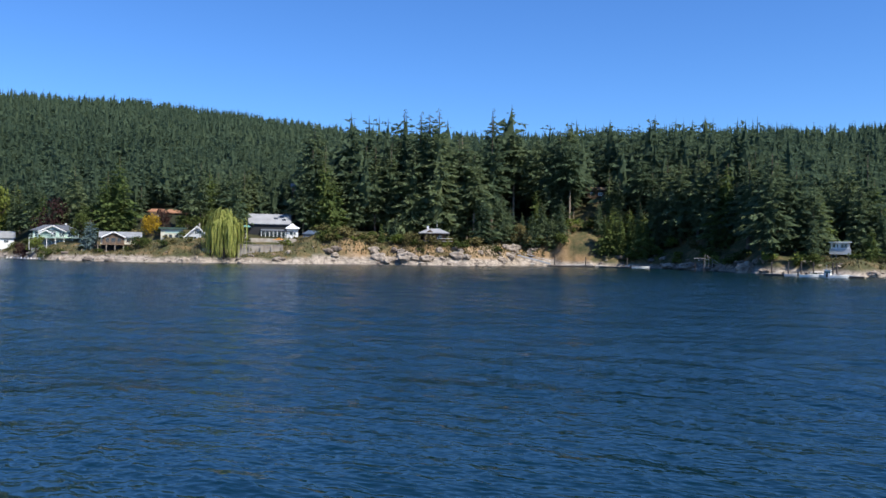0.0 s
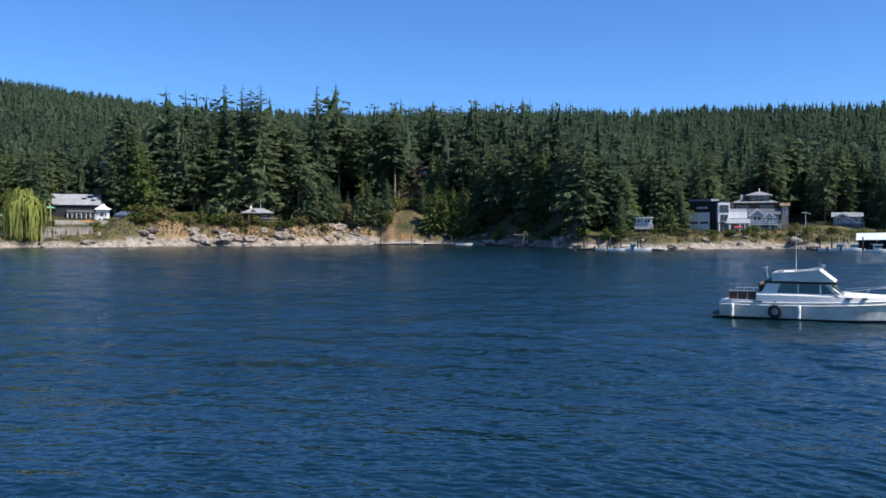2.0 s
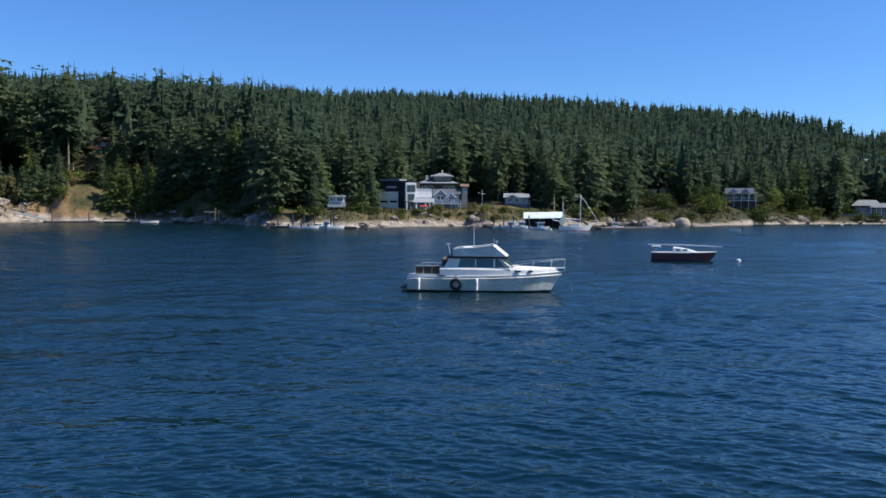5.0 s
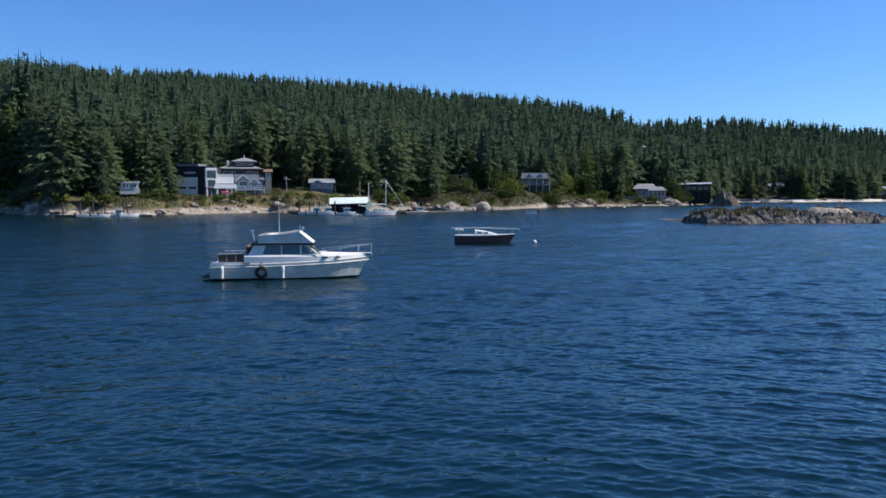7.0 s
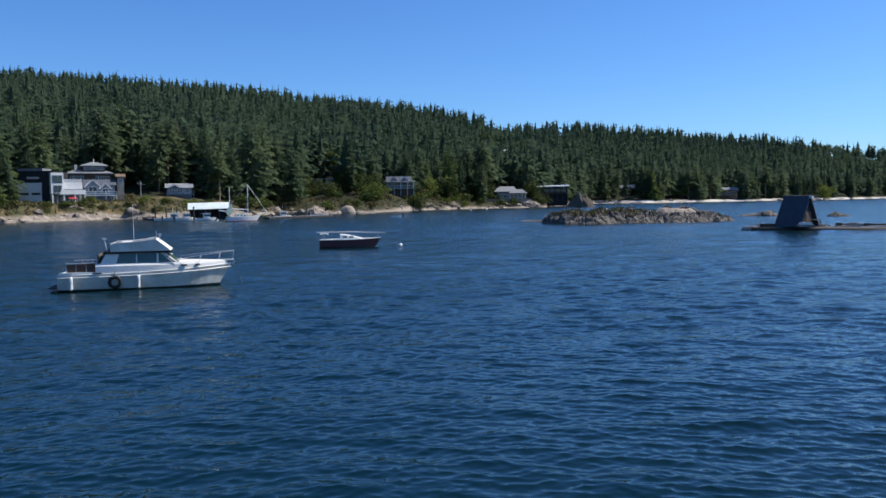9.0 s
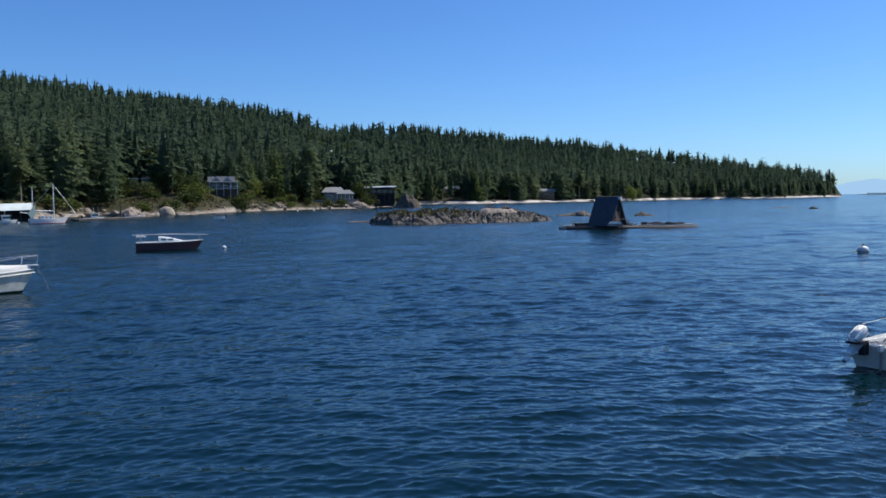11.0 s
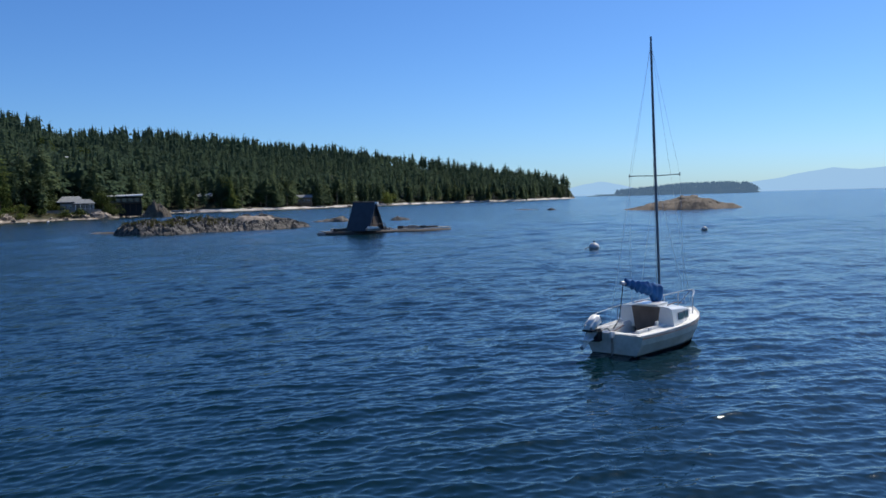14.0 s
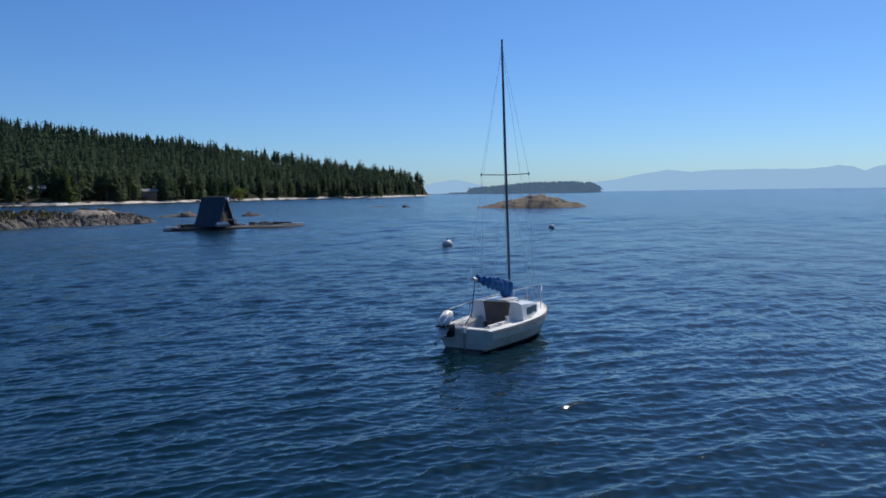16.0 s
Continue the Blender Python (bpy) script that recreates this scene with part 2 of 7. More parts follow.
# ---- water: one sheet to the horizon, wavelets where it is near ----
def build_water():
    rng = np.random.default_rng(5)
    rad = [0.02, 2.0, 5.0, 7.0, 8.0, 8.6]
    while rad[-1] < 4800:
        rad.append(rad[-1] + min(max(0.032, rad[-1] ** 2 / 7400), rad[-1] * 0.09))
    rad = np.array(rad + [4900.0])
    fine = 0.25
    bear = np.concatenate([np.arange(-48, 113, fine), np.arange(113, 312, 4.0)])
    r, b = np.meshgrid(rad, np.radians(bear), indexing="ij")
    r, b = r.astype(np.float32), b.astype(np.float32)
    x, y = r * np.sin(b), r * np.cos(b)
    z, sx, sy, lost = (np.zeros_like(x) for _ in range(4))
    cell = np.maximum(np.gradient(rad).astype(np.float32)[:, None], r * np.float32(np.radians(fine)))
    inside = (((bear > -47.5) & (bear < 112.5))[None, :] * (r > 8)).astype(np.float32)
    gust = (0.85 + 0.55 * fbm(x * 0.02, y * 0.05, 3, 77)).astype(np.float32)
    far = smooth((r - 55) / 90)
    # wave lengths, how many, and the steepness that each band adds (1: lost with distance, 2: on the open reach only)
    for lo, hi, count, steep, short in ((0.11, 0.20, 20, 0.06, 1), (0.20, 0.55, 50, 0.175, 1), (0.55, 1.6, 34, 0.10, 0), (1.6, 4.5, 20, 0.045, 0), (5.0, 13.0, 16, 0.06, 2)):
        for k in range(count):
            lam = lo * (hi / lo) ** rng.random()
            a = radians(38) + rng.normal(0, 0.55)
            amp = steep * math.sqrt(2 / count) * lam / (2 * math.pi)
            fade = smooth((lam / cell - 1.7) / 1.3)
            keep = amp * fade * inside * gust * (far if short == 2 else 1.0)
            ph = x * np.float32(math.sin(a) * 2 * math.pi / lam) + y * np.float32(math.cos(a) * 2 * math.pi / lam) + np.float32(rng.random() * 6.283)
            z += keep * np.sin(ph)
            if short == 1:
                lost += (1 - fade) / 70
            c = keep * np.cos(ph)
            sx += c * math.sin(a)
            sy += c * math.cos(a)
    x, y = x + 1.5 * sx, y + 1.5 * sy
    V = np.stack([x.ravel(), y.ravel(), z.ravel()], 1)
    F = grid_faces(len(rad), len(bear), close=True)[:, ::-1]
    ob = new("water", fast_mesh("water", V, F, [WATER], {"chop": (lost ** 0.75).ravel()}, smooth=True))
    tagged(ob, "deep blue sea with small wind ripples", "water", kind="structure")


build_water()

# ---- land: tables by bearing ----
SHORE = ((-75, 470), (-60, 420), (-46, 390), (-43.4, 372), (-42, 334), (-40.4, 306), (-39.6, 300), (-35, 281), (-27, 271), (-20, 283), (-13.5, 277), (-9, 302), (-0.5, 292),
         (4.5, 250), (7, 228), (11.7, 218), (15, 233), (19, 243), (22.8, 238), (26, 250), (30, 290), (35, 286), (41.5, 360),
         (45, 390), (48, 404), (51.3, 600), (55, 600), (58, 640), (65, 752), (70, 950), (75, 960), (78, 1250), (78.8, 1330))
BANK = ((-43, 2.5), (-36, 2.5), (-33, 5.5), (-31, 5.5), (-30, 2.6), (-28, 3), (-25.4, 5), (-24.6, 8), (-23.6, 9.8), (-21.6, 9.4), (-19.6, 7.2), (-18, 6.6), (-15, 6.0), (-11, 6.5), (-8, 8), (-6.5, 10), (-4.5, 9), (-3.5, 7), (-1, 6), (3, 5), (8, 4), (13, 3.5), (16, 4),
        (20, 4.5), (24, 3), (28, 2.5), (34, 3.5), (40, 3.6), (44, 2.2), (47, 2.2), (50, 2), (60, 1.5), (78, 2))
RISE = ((-60, 9), (-43, 8), (-37, 8), (-33.5, 13), (-30, 11), (-25.5, 9), (-23.6, 11.5), (-20, 13), (-17.5, 9.5), (-13.5, 9.5), (-11, 18), (-8, 24), (-4, 30), (0, 28), (5, 20), (9, 13), (9.8, 5.5), (12, 5.5), (13, 7), (17, 7.5),
        (22, 7.5), (26, 6), (30, 8), (36, 9), (41, 7), (44, 5), (48, 5.5), (52, 6), (60, 5), (70, 5), (78, 4))
RIDGE = ((-60, 1350), (-27, 1300), (-18, 1000), (0, 900), (15, 1000), (30, 1000), (40, 1000), (43, 1000), (47, 1150), (55, 1200),
         (65, 1250), (72, 1260), (78, 1350))
SKYLINE = ((-60, 9.5), (-43, 9.6), (-36, 9.75), (-30, 9.3), (-26, 8.9), (-20, 8.4), (-9, 8.3), (-3, 8.2), (1, 8.15), (7, 8.25),
           (14, 8.35), (22, 8.2), (29, 7.75), (34, 7.2), (40, 6.55), (43.3, 5.95), (45.3, 5.1), (47, 5.2), (51, 5.25), (56, 4.75),
           (58.5, 4.4), (64.5, 3.7), (68.8, 3.05), (72, 2.6), (75.4, 2.15), (77.4, 1.85), (78.2, 1.6), (78.7, 1.3))
EYE = 4.7


def table(rows, b):
    return np.interp(b, [r[0] for r in rows], [r[1] for r in rows])


def shore_at(b):
    return table(SHORE, b) + 5 * fbm(np.asarray(b) * 0.8, np.asarray(b) * 0 + 3.0, 3, 11)


def land_height(b, r):
    """The ground's height by bearing and distance, arrays of one shape."""
    s = shore_at(b)
    d = r - s
    R = np.maximum(table(RIDGE, b), s + 60)
    zb, z5 = table(BANK, b), table(RISE, b)
    zr = np.maximum(EYE + R * np.tan(np.radians(table(SKYLINE, b))) - 21.5, 3)
    zr = np.maximum(zr, z5 * 0.8)
    z = np.where(d < 0, d * 0.25, 0.0)
    z = z + zb * smooth(d / 13) ** 0.8
    z = z + (z5 - zb) * smooth((d - 8) / 42)
    z = z + (zr - z5) * np.clip((d - 45) / (R - s - 45), 0, 1) ** 0.95
    z = z - 0.35 * np.maximum(r - R, 0)
    x, y = r * np.sin(np.radians(b)), r * np.cos(np.radians(b))
    edge = smooth((d + 2) / 5) * (1 - smooth((d - 14) / 20))
    z = z + edge * (0.9 * fbm(x * 0.16, y * 0.16, 4, 3) + 0.35 * np.abs(fbm(x * 0.6, y * 0.6, 3, 8)))
    z = z + smooth((d - 20) / 60) * 3.0 * fbm(x * 0.012, y * 0.012, 3, 21)
    z = np.where(z > 0, z * smooth((78.95 - np.asarray(b)) / 0.7), z)
    return z


def ground_z(b, r):
    return float(land_height(np.array([float(b)]), np.array([float(r)]))[0])


def on_land(b, r, dz=0.0):
    return at(b, r, ground_z(b, r) + dz)


def build_ground():
    bear = np.concatenate([np.arange(-75, -46, 1.0), np.arange(-46, 78.85, 0.2)])
    off = np.concatenate([[-8, -4, -2], np.arange(-1, 24, 0.7), np.arange(24, 60, 3.0)])
    t = np.linspace(0, 1, 34)[1:] ** 1.3
    b = np.repeat(bear[None, :], len(off) + len(t), 0)
    s = shore_at(bear)
    R = np.maximum(table(RIDGE, bear), s + 60) + 180
    r = np.concatenate([s[None, :] + off[:, None], (s + 60)[None, :] + t[:, None] * (R - s - 60)[None, :]], 0)
    z = land_height(b, r)
    d = r - s[None, :]
    x, y = r * np.sin(np.radians(b)), r * np.cos(np.radians(b))
    n = fbm(x * 0.08, y * 0.08, 4, 31)
    rock = 1 - smooth((z + 1.5 * n - np.where((b > -24) & (b < -7), 2.2, np.where(b > 27, 0.55, 1.1))) / 1.2)
    bluff = smooth((b + 23) / 2) * (1 - smooth((b + 7) / 2))
    rock = np.maximum(rock, bluff * smooth(n * 3 - 0.5) * (d < 30) * 0.6)
    bank = (1 - smooth((d - 32 - 14 * n) / 14)) * (1 - 0.7 * smooth((b - 26) / 2))
    slide = smooth((b + 6.2 + 0.9 * n) / 0.5) * (1 - smooth((b + 5.1 + 0.9 * n) / 0.5)) * (d < 32) * smooth((n + 0.25) * 3) * smooth((z - 1.0) / 1.0)
    earth = np.maximum(slide, bluff * (d < 30) * 0.85 * smooth((n + 0.35) * 2.5))
    sand = smooth((b - 51) / 2) * (1 - smooth((d - 9 - 6 * n) / 4)) * smooth((z - 0.1) / 0.3)
    V = np.stack([x.ravel(), y.ravel(), z.ravel()], 1)
    F = grid_faces(r.shape[0], r.shape[1])[:, ::-1]
    me = fast_mesh("ground", V, F, [GROUND], {"rock": rock.ravel(), "bank": bank.ravel(), "sand": sand.ravel(), "earth": earth.ravel()}, smooth=True)
    tagged(new("ground", me), "wooded hillside with a pale granite shore and dry grassy bank", "hillside", kind="structure")


build_ground()


# ---- trees ----
def fir_arrays(seed, tiers, spokes, chain, fingers, slim=1.0, bare=0.12, core=0.34, blunt=0.74, droop=0.35, ragged=0.3, wide=1.0, size=0.3):
    """Crown of a conifer of height 1 as triangles: whorls of drooping boughs, each a row of feathered sprays, over a rough dark core."""
    rng = np.random.default_rng(seed)
    lean = rng.normal(0, 0.010, 2)
    ph = rng.random(6) * 6.28

    def reach(u, a):
        f = 0.16 * slim * (1 - u) ** blunt * min(1.0, 0.5 + 2.6 * u) * min(1.0, 8.0 * (1 - u))
        return f * (1 + 0.16 * math.sin(2 * a + ph[0] + 5 * u) + 0.14 * math.sin(3 * a + ph[1] - 9 * u)) + 0.004

    def bend(z):
        return lean[0] * z * z, lean[1] * z * z

    V, F = [], []
    sides, levels = (5, 6) if tiers > 20 else (4, 4)
    for l in range(levels):
        u = l / (levels - 1) * 0.9
        for k in range(sides):
            a = 6.2832 * (k + 0.5 * (l % 2)) / sides
            r = reach(u, a) * core * rng.uniform(0.6, 1.2) * min(1.0, 1.7 * (1 - u))
            z = bare + (1 - bare) * u
            bx, by = bend(z)
            V.append((r * math.cos(a) + bx, r * math.sin(a) + by, z + rng.uniform(-0.02, 0.02)))
    for l in range(levels - 1):
        for k in range(sides):
            p, q = l * sides + k, l * sides + (k + 1) % sides
            F += [(p, q, q + sides), (p, q + sides, p + sides)]
    tip, low = len(V), (levels - 1) * sides
    V.append((lean[0], lean[1], 1.0))
    F += [(low + k, low + (k + 1) % sides, tip) for k in range(sides)]
    for i in range(tiers):
        u = min(max((i + rng.uniform(-0.3, 0.3)) / tiers, 0.0), 0.965)
        whorl = rng.uniform(1 - ragged, 1 + 0.6 * ragged)
        n = max(3, int(round(spokes * (0.4 + 0.6 * (1 - u) ** 0.6))))
        a0 = rng.random() * 6.28
        for k in range(n):
            a = a0 + 6.2832 * (k + rng.uniform(-0.35, 0.35)) / n
            R = reach(u, a) * whorl * rng.uniform(0.65, 1.2)
            z1 = bare + (1 - bare) * u + rng.normal(0, 0.3 / tiers)
            sag = droop * rng.uniform(0.4, 1.5) * (1 - 1.3 * u)
            for c in range(chain):
                t = 0.25 + 0.75 * (c + rng.uniform(0.2, 0.8)) / chain
                z = min(z1 - sag * R * t ** 1.4, 0.985)
                da = a + rng.normal(0, 0.10)
                bx, by = bend(z)
                p = np.array((R * t * math.cos(da) + bx, R * t * math.sin(da) + by, z))
                ln = R * size * (1.2 - 0.55 * t) + 0.005
                turn = rng.normal(0, 0.25)
                for g in range(fingers):
                    fa = da + turn + (g - (fingers - 1) / 2) * (1.25 / max(1, fingers - 1)) + rng.normal(0, 0.12)
                    l2 = ln * rng.uniform(0.7, 1.2)
                    out = np.array((math.cos(fa), math.sin(fa), -0.55 * sag - 0.18 + rng.normal(0, 0.22)))
                    w = l2 * 0.24 * wide * rng.uniform(0.7, 1.3)
                    side = np.array((-math.sin(fa), math.cos(fa), rng.normal(0, 0.75))) * w
                    i0 = len(V)
                    V += [p - side, p + side, p + out * l2]
                    F.append((i0, i0 + 1, i0 + 2))
    return np.array(V), np.array(F)


def round_arrays(seed, n, leaf):
    """Crown of a leafy tree of height 1 in the far wood: leaf sprays over uneven lobes."""
    rng = np.random.default_rng(seed)
    lobes = [(rng.normal(0, 0.13), rng.normal(0, 0.13), rng.uniform(0.38, 0.8), rng.uniform(0.14, 0.24)) for _ in range(8)]
    V, F = [], []
    for k in range(n):
        cx, cy, cz, rr = lobes[rng.integers(8)]
        d = rng.normal(0, 1, 3)
        d /= np.linalg.norm(d)
        p = np.array((cx, cy, cz)) + d * rr * rng.uniform(0.6, 1.05)
        t = np.cross(d + rng.normal(0, 0.6, 3), rng.normal(0, 1, 3))
        t /= np.linalg.norm(t)
        q = np.cross(d, t)
        i0 = len(V)
        V += [p - t * leaf, p + t * leaf, p + q * leaf * 1.5]
        F.append((i0, i0 + 1, i0 + 2))
    return np.array(V), np.array(F)


def trunk_arrays(h, r0, sides=7, lean=0.0):
    V, F = [], []
    lev = (0, 0.12, 0.5, h)
    rad = (r0 * 1.35, r0, r0 * 0.75, r0 * 0.15)
    for z, r in zip(lev, rad):
        for k in range(sides):
            a = 6.2832 * k / sides
            V.append((r * math.cos(a) + lean * z * z, r * math.sin(a), z))
    for l in range(3):
        for k in range(sides):
            a, b = l * sides + k, l * sides + (k + 1) % sides
            F.append((a, b, b + sides, a + sides))
    return np.array(V), np.array(F)


NEAR_CROWNS = [fast_mesh("crown", *fir_arrays(100 + k, 32, 8, 5, 3, slim=(1.25, 1.5, 1.15, 1.35, 1.7, 1.3, 1.6, 2.2)[k], blunt=(0.8, 0.62, 0.72, 0.5, 0.66, 0.48, 0.8, 0.75)[k],
                                              bare=(0.05, 0.1, 0.2, 0.36, 0.04, 0.46, 0.03, 0.03)[k], ragged=(0.3, 0.35, 0.4, 0.45, 0.3, 0.5, 0.2, 0.15)[k]), [NEEDLES_LIGHT if k == 6 else NEEDLES_BLUE if k == 7 else NEEDLES])
               for k in range(8)]
NEAR_TRUNKS = [fast_mesh("trunk", *trunk_arrays(0.96, 0.011), [m], smooth=True) for m in (BARK, PALEBARK)]
FAR_CROWNS = [fir_arrays(200 + k, 11, 5, 2, 2, core=0.4, blunt=(0.7, 0.6, 0.75, 0.55, 0.65, 0.5)[k], slim=(1.6, 1.9, 1.45, 1.8, 2.1, 1.7)[k], bare=(0.12, 0.16, 0.2, 0.16, 0.1, 0.3)[k], ragged=0.4, wide=1.4, size=0.5) for k in range(6)]
TINY_CROWNS = [fir_arrays(260 + k, 6, 4, 1, 2, core=0.5, blunt=0.56, slim=(1.8, 2.1, 1.6, 2.0)[k], bare=0.15, ragged=0.35, wide=1.6, size=0.6) for k in range(4)]
LEAFY_CROWNS = [round_arrays(280 + k, 90, 0.07) for k in range(3)]
FIR_LABELS = ("dark green Douglas fir with drooping branches to the ground", "broad dark fir on the wooded shore",
              "slender fir with a bare lower trunk", "tall fir with a long bare trunk and high crown",
              "full bushy fir standing above the shore", "tall fir with a high crown on a pale bare trunk",
              "bright light-green young conifer on the steep bank", "dense silvery blue spruce in a garden")


def fir(place, h, kind, turn):
    ob = new("fir_tree", None)
    ob.location = place
    ob.rotation_euler = (0, 0, turn)
    ob.scale = (h, h, h)
    for name, me in (("crown", NEAR_CROWNS[kind]), ("trunk", NEAR_TRUNKS[kind in (3, 5)])):
        p = new(name, me)
        p.parent = ob
    return tagged(ob, FIR_LABELS[kind], "tree", "firs along the shore")


# how far behind the waterline the wood begins, and how tall its first trees stand
EDGE = ((-60, 44), (-43, 44), (-30, 42), (-25, 44), (-23, 34), (-17, 32), (-12, 30), (-8, 20), (-5, 25), (-2, 19), (0, 15), (3, 11), (9, 11), (9.8, 30), (12.1, 30),
        (12.6, 16), (13.4, 45), (19, 52), (24, 48), (27, 24), (30, 14), (33, 16), (36, 28), (40, 34), (43, 18), (48, 16), (51, 14), (60, 12), (78, 8))
FIRST = ((-60, 25), (-43, 24), (-32, 22), (-26, 27), (-23.5, 42), (-15, 46), (-10, 40), (-6, 30), (-1, 27), (3, 28), (12, 27), (14, 22), (19, 24),
         (25, 27), (31, 28), (35, 22), (41, 22), (44, 27), (50, 26), (60, 26), (70, 24), (76, 23), (78.6, 21))
KEEP_CLEAR = []


def build_forest():
    rng = np.random.default_rng(17)
    near = 0
    VV, FF, TT, base = [], [], [], 0
    clear = np.array(KEEP_CLEAR or [(0, 0, 1)], float)
    d = 0.0
    while d < 1080:
        gap = 5.4 if d < 90 else 7.5 if d < 250 else 9.6 if d < 500 else 11.2
        n = int(2.2 * (300 + d) * 1.6 / gap)
        b = np.sort(rng.uniform(-47, 78.4, n))
        s = shore_at(b)
        r = s + d + rng.uniform(-0.5, 0.5, n) * gap
        R = np.maximum(table(RIDGE, b), s + 60)
        edge = table(EDGE, b) + rng.normal(0, 2.5, n)
        keep = rng.random(n) < (r / (300 + d)) / 1.6
        keep &= (r - s >= edge) & (r < R + 25)
        x, y = r * np.sin(np.radians(b)), r * np.cos(np.radians(b))
        keep &= np.all((x[:, None] - clear[None, :, 0]) ** 2 + (y[:, None] - clear[None, :, 1]) ** 2 > clear[None, :, 2] ** 2, 1)
        z = land_height(b, r) - 0.5
        h0 = table(FIRST, b)
        h0 = h0 + (23 - h0) * smooth((r - s - 40) / 110) * (b < 74)
        patch = np.clip(0.5 + 0.9 * fbm(x * 0.012, y * 0.012, 3, 91), 0, 0.999)
        last = -99.0
        for k in np.nonzero(keep)[0]:
            if (b[k] - last) * r[k] * 0.01745 < gap * 0.55:
                continue
            last = b[k]
            h = float(h0[k]) * rng.uniform(0.68, 1.14) if d > 170 else float(h0[k]) * rng.choice((rng.uniform(0.5, 0.8), rng.uniform(0.78, 1.0), rng.uniform(0.95, 1.2)), p=(0.25, 0.45, 0.30))
            if r[k] - s[k] < edge[k] + 17 and near < 268 and rng.random() < 0.92:
                near += 1
                fir((x[k], y[k], z[k]), h, int(rng.choice(7, p=(0.2, 0.17, 0.12, 0.06, 0.1, 0.05, 0.3) if b[k] < -25 else (0.12, 0.1, 0.13, 0.3, 0.05, 0.28, 0.02) if -14 < b[k] < -3 else (0.25, 0.2, 0.16, 0.1, 0.14, 0.1, 0.05))), rng.random() * 6.28)
                continue
            leafy = rng.random() < (0.7 if patch[k] > (0.62 if 33 < b[k] < 50 else 0.74) else 0.03) and d > 60
            V, F = LEAFY_CROWNS[rng.integers(3)] if leafy else FAR_CROWNS[rng.integers(6)] if d < 330 else TINY_CROWNS[rng.integers(4)]
            if leafy:
                h *= 0.72
            a = rng.random() * 6.28
            c, sn = math.cos(a) * h, math.sin(a) * h
            VV.append(np.stack([V[:, 0] * c - V[:, 1] * sn + x[k], V[:, 0] * sn + V[:, 1] * c + y[k], V[:, 2] * h + z[k]], 1))
            FF.append(F + base)
            TT.append(np.full(len(V), rng.uniform(1.35, 1.53) if leafy else patch[k] * 0.62 + rng.random() * 0.33))
            base += len(V)
        d += gap * 0.92
    me = fast_mesh("forest", np.concatenate(VV), np.concatenate(FF), [NEEDLES_FAR], {"tint": np.concatenate(TT)})
    tagged(new("forest", me), "dense dark green conifer forest climbing the hillside", "forest", kind="stuff")

# ---- building blocks ----
def part(name, bm, mat, parent=None, label="", smooth_faces=False):
    """Links a bmesh as one mesh object, under a thing or a part."""
    me = bpy.data.meshes.new(name)
    if smooth_faces:
        for f in bm.faces:
            f.smooth = True
    bmesh.ops.recalc_face_normals(bm, faces=bm.faces)
    bm.to_mesh(me)
    bm.free()
    me.materials.append(mat)
    ob = new(name, me)
    ob.parent = parent
    return tagged(ob, label)


def box(x0, x1, y0, y1, z0, z1, bm=None, m=None, bevel=0.0):
    bm = bm or bmesh.new()
    vs = [bm.verts.new((x, y, z)) for x in (x0, x1) for y in (y0, y1) for z in (z0, z1)]
    fs = [bm.faces.new([vs[i] for i in q]) for q in ((0, 1, 3, 2), (4, 6, 7, 5), (0, 4, 5, 1), (2, 3, 7, 6), (0, 2, 6, 4), (1, 5, 7, 3))]
    if bevel:
        es = list({e for f in fs for e in f.edges})
        r = bmesh.ops.bevel(bm, geom=es, offset=bevel, segments=2, affect="EDGES")
        vs = list({v for f in r["faces"] for v in f.verts})
    if m:
        bmesh.ops.transform(bm, matrix=m, verts=vs)
    return bm


def rod(points, radius, sides=8, bm=None, taper=1.0):
    """A round bar through the points, its end radius scaled by taper."""
    bm = bm or bmesh.new()
    pts = [Vector(p) for p in points]
    rings = []
    for i, p in enumerate(pts):
        d = (pts[min(i + 1, len(pts) - 1)] - pts[max(i - 1, 0)]).normalized()
        u = d.orthogonal().normalized()
        if abs(d.z) < 0.99:
            u = d.cross(Vector((0, 0, 1))).normalized()
        v = d.cross(u)
        r = radius * (1 + (taper - 1) * i / (len(pts) - 1))
        rings.append([bm.verts.new(p + (u * math.cos(6.2832 * k / sides) + v * math.sin(6.2832 * k / sides)) * r) for k in range(sides)])
    for a, b in zip(rings, rings[1:]):
        for k in range(sides):
            bm.faces.new((a[k], a[(k + 1) % sides], b[(k + 1) % sides], b[k]))
    bm.faces.new(rings[0])
    bm.faces.new(rings[-1][::-1])
    return bm


def prism(outline, y0, y1, bm=None):
    """An outline of (x, z) drawn out along y."""
    bm = bm or bmesh.new()
    a = [bm.verts.new((x, y0, z)) for x, z in outline]
    b = [bm.verts.new((x, y1, z)) for x, z in outline]
    bm.faces.new(a)
    bm.faces.new(b[::-1])
    for i in range(len(a)):
        j = (i + 1) % len(a)
        bm.faces.new((a[i], b[i], b[j], a[j]))
    return bm


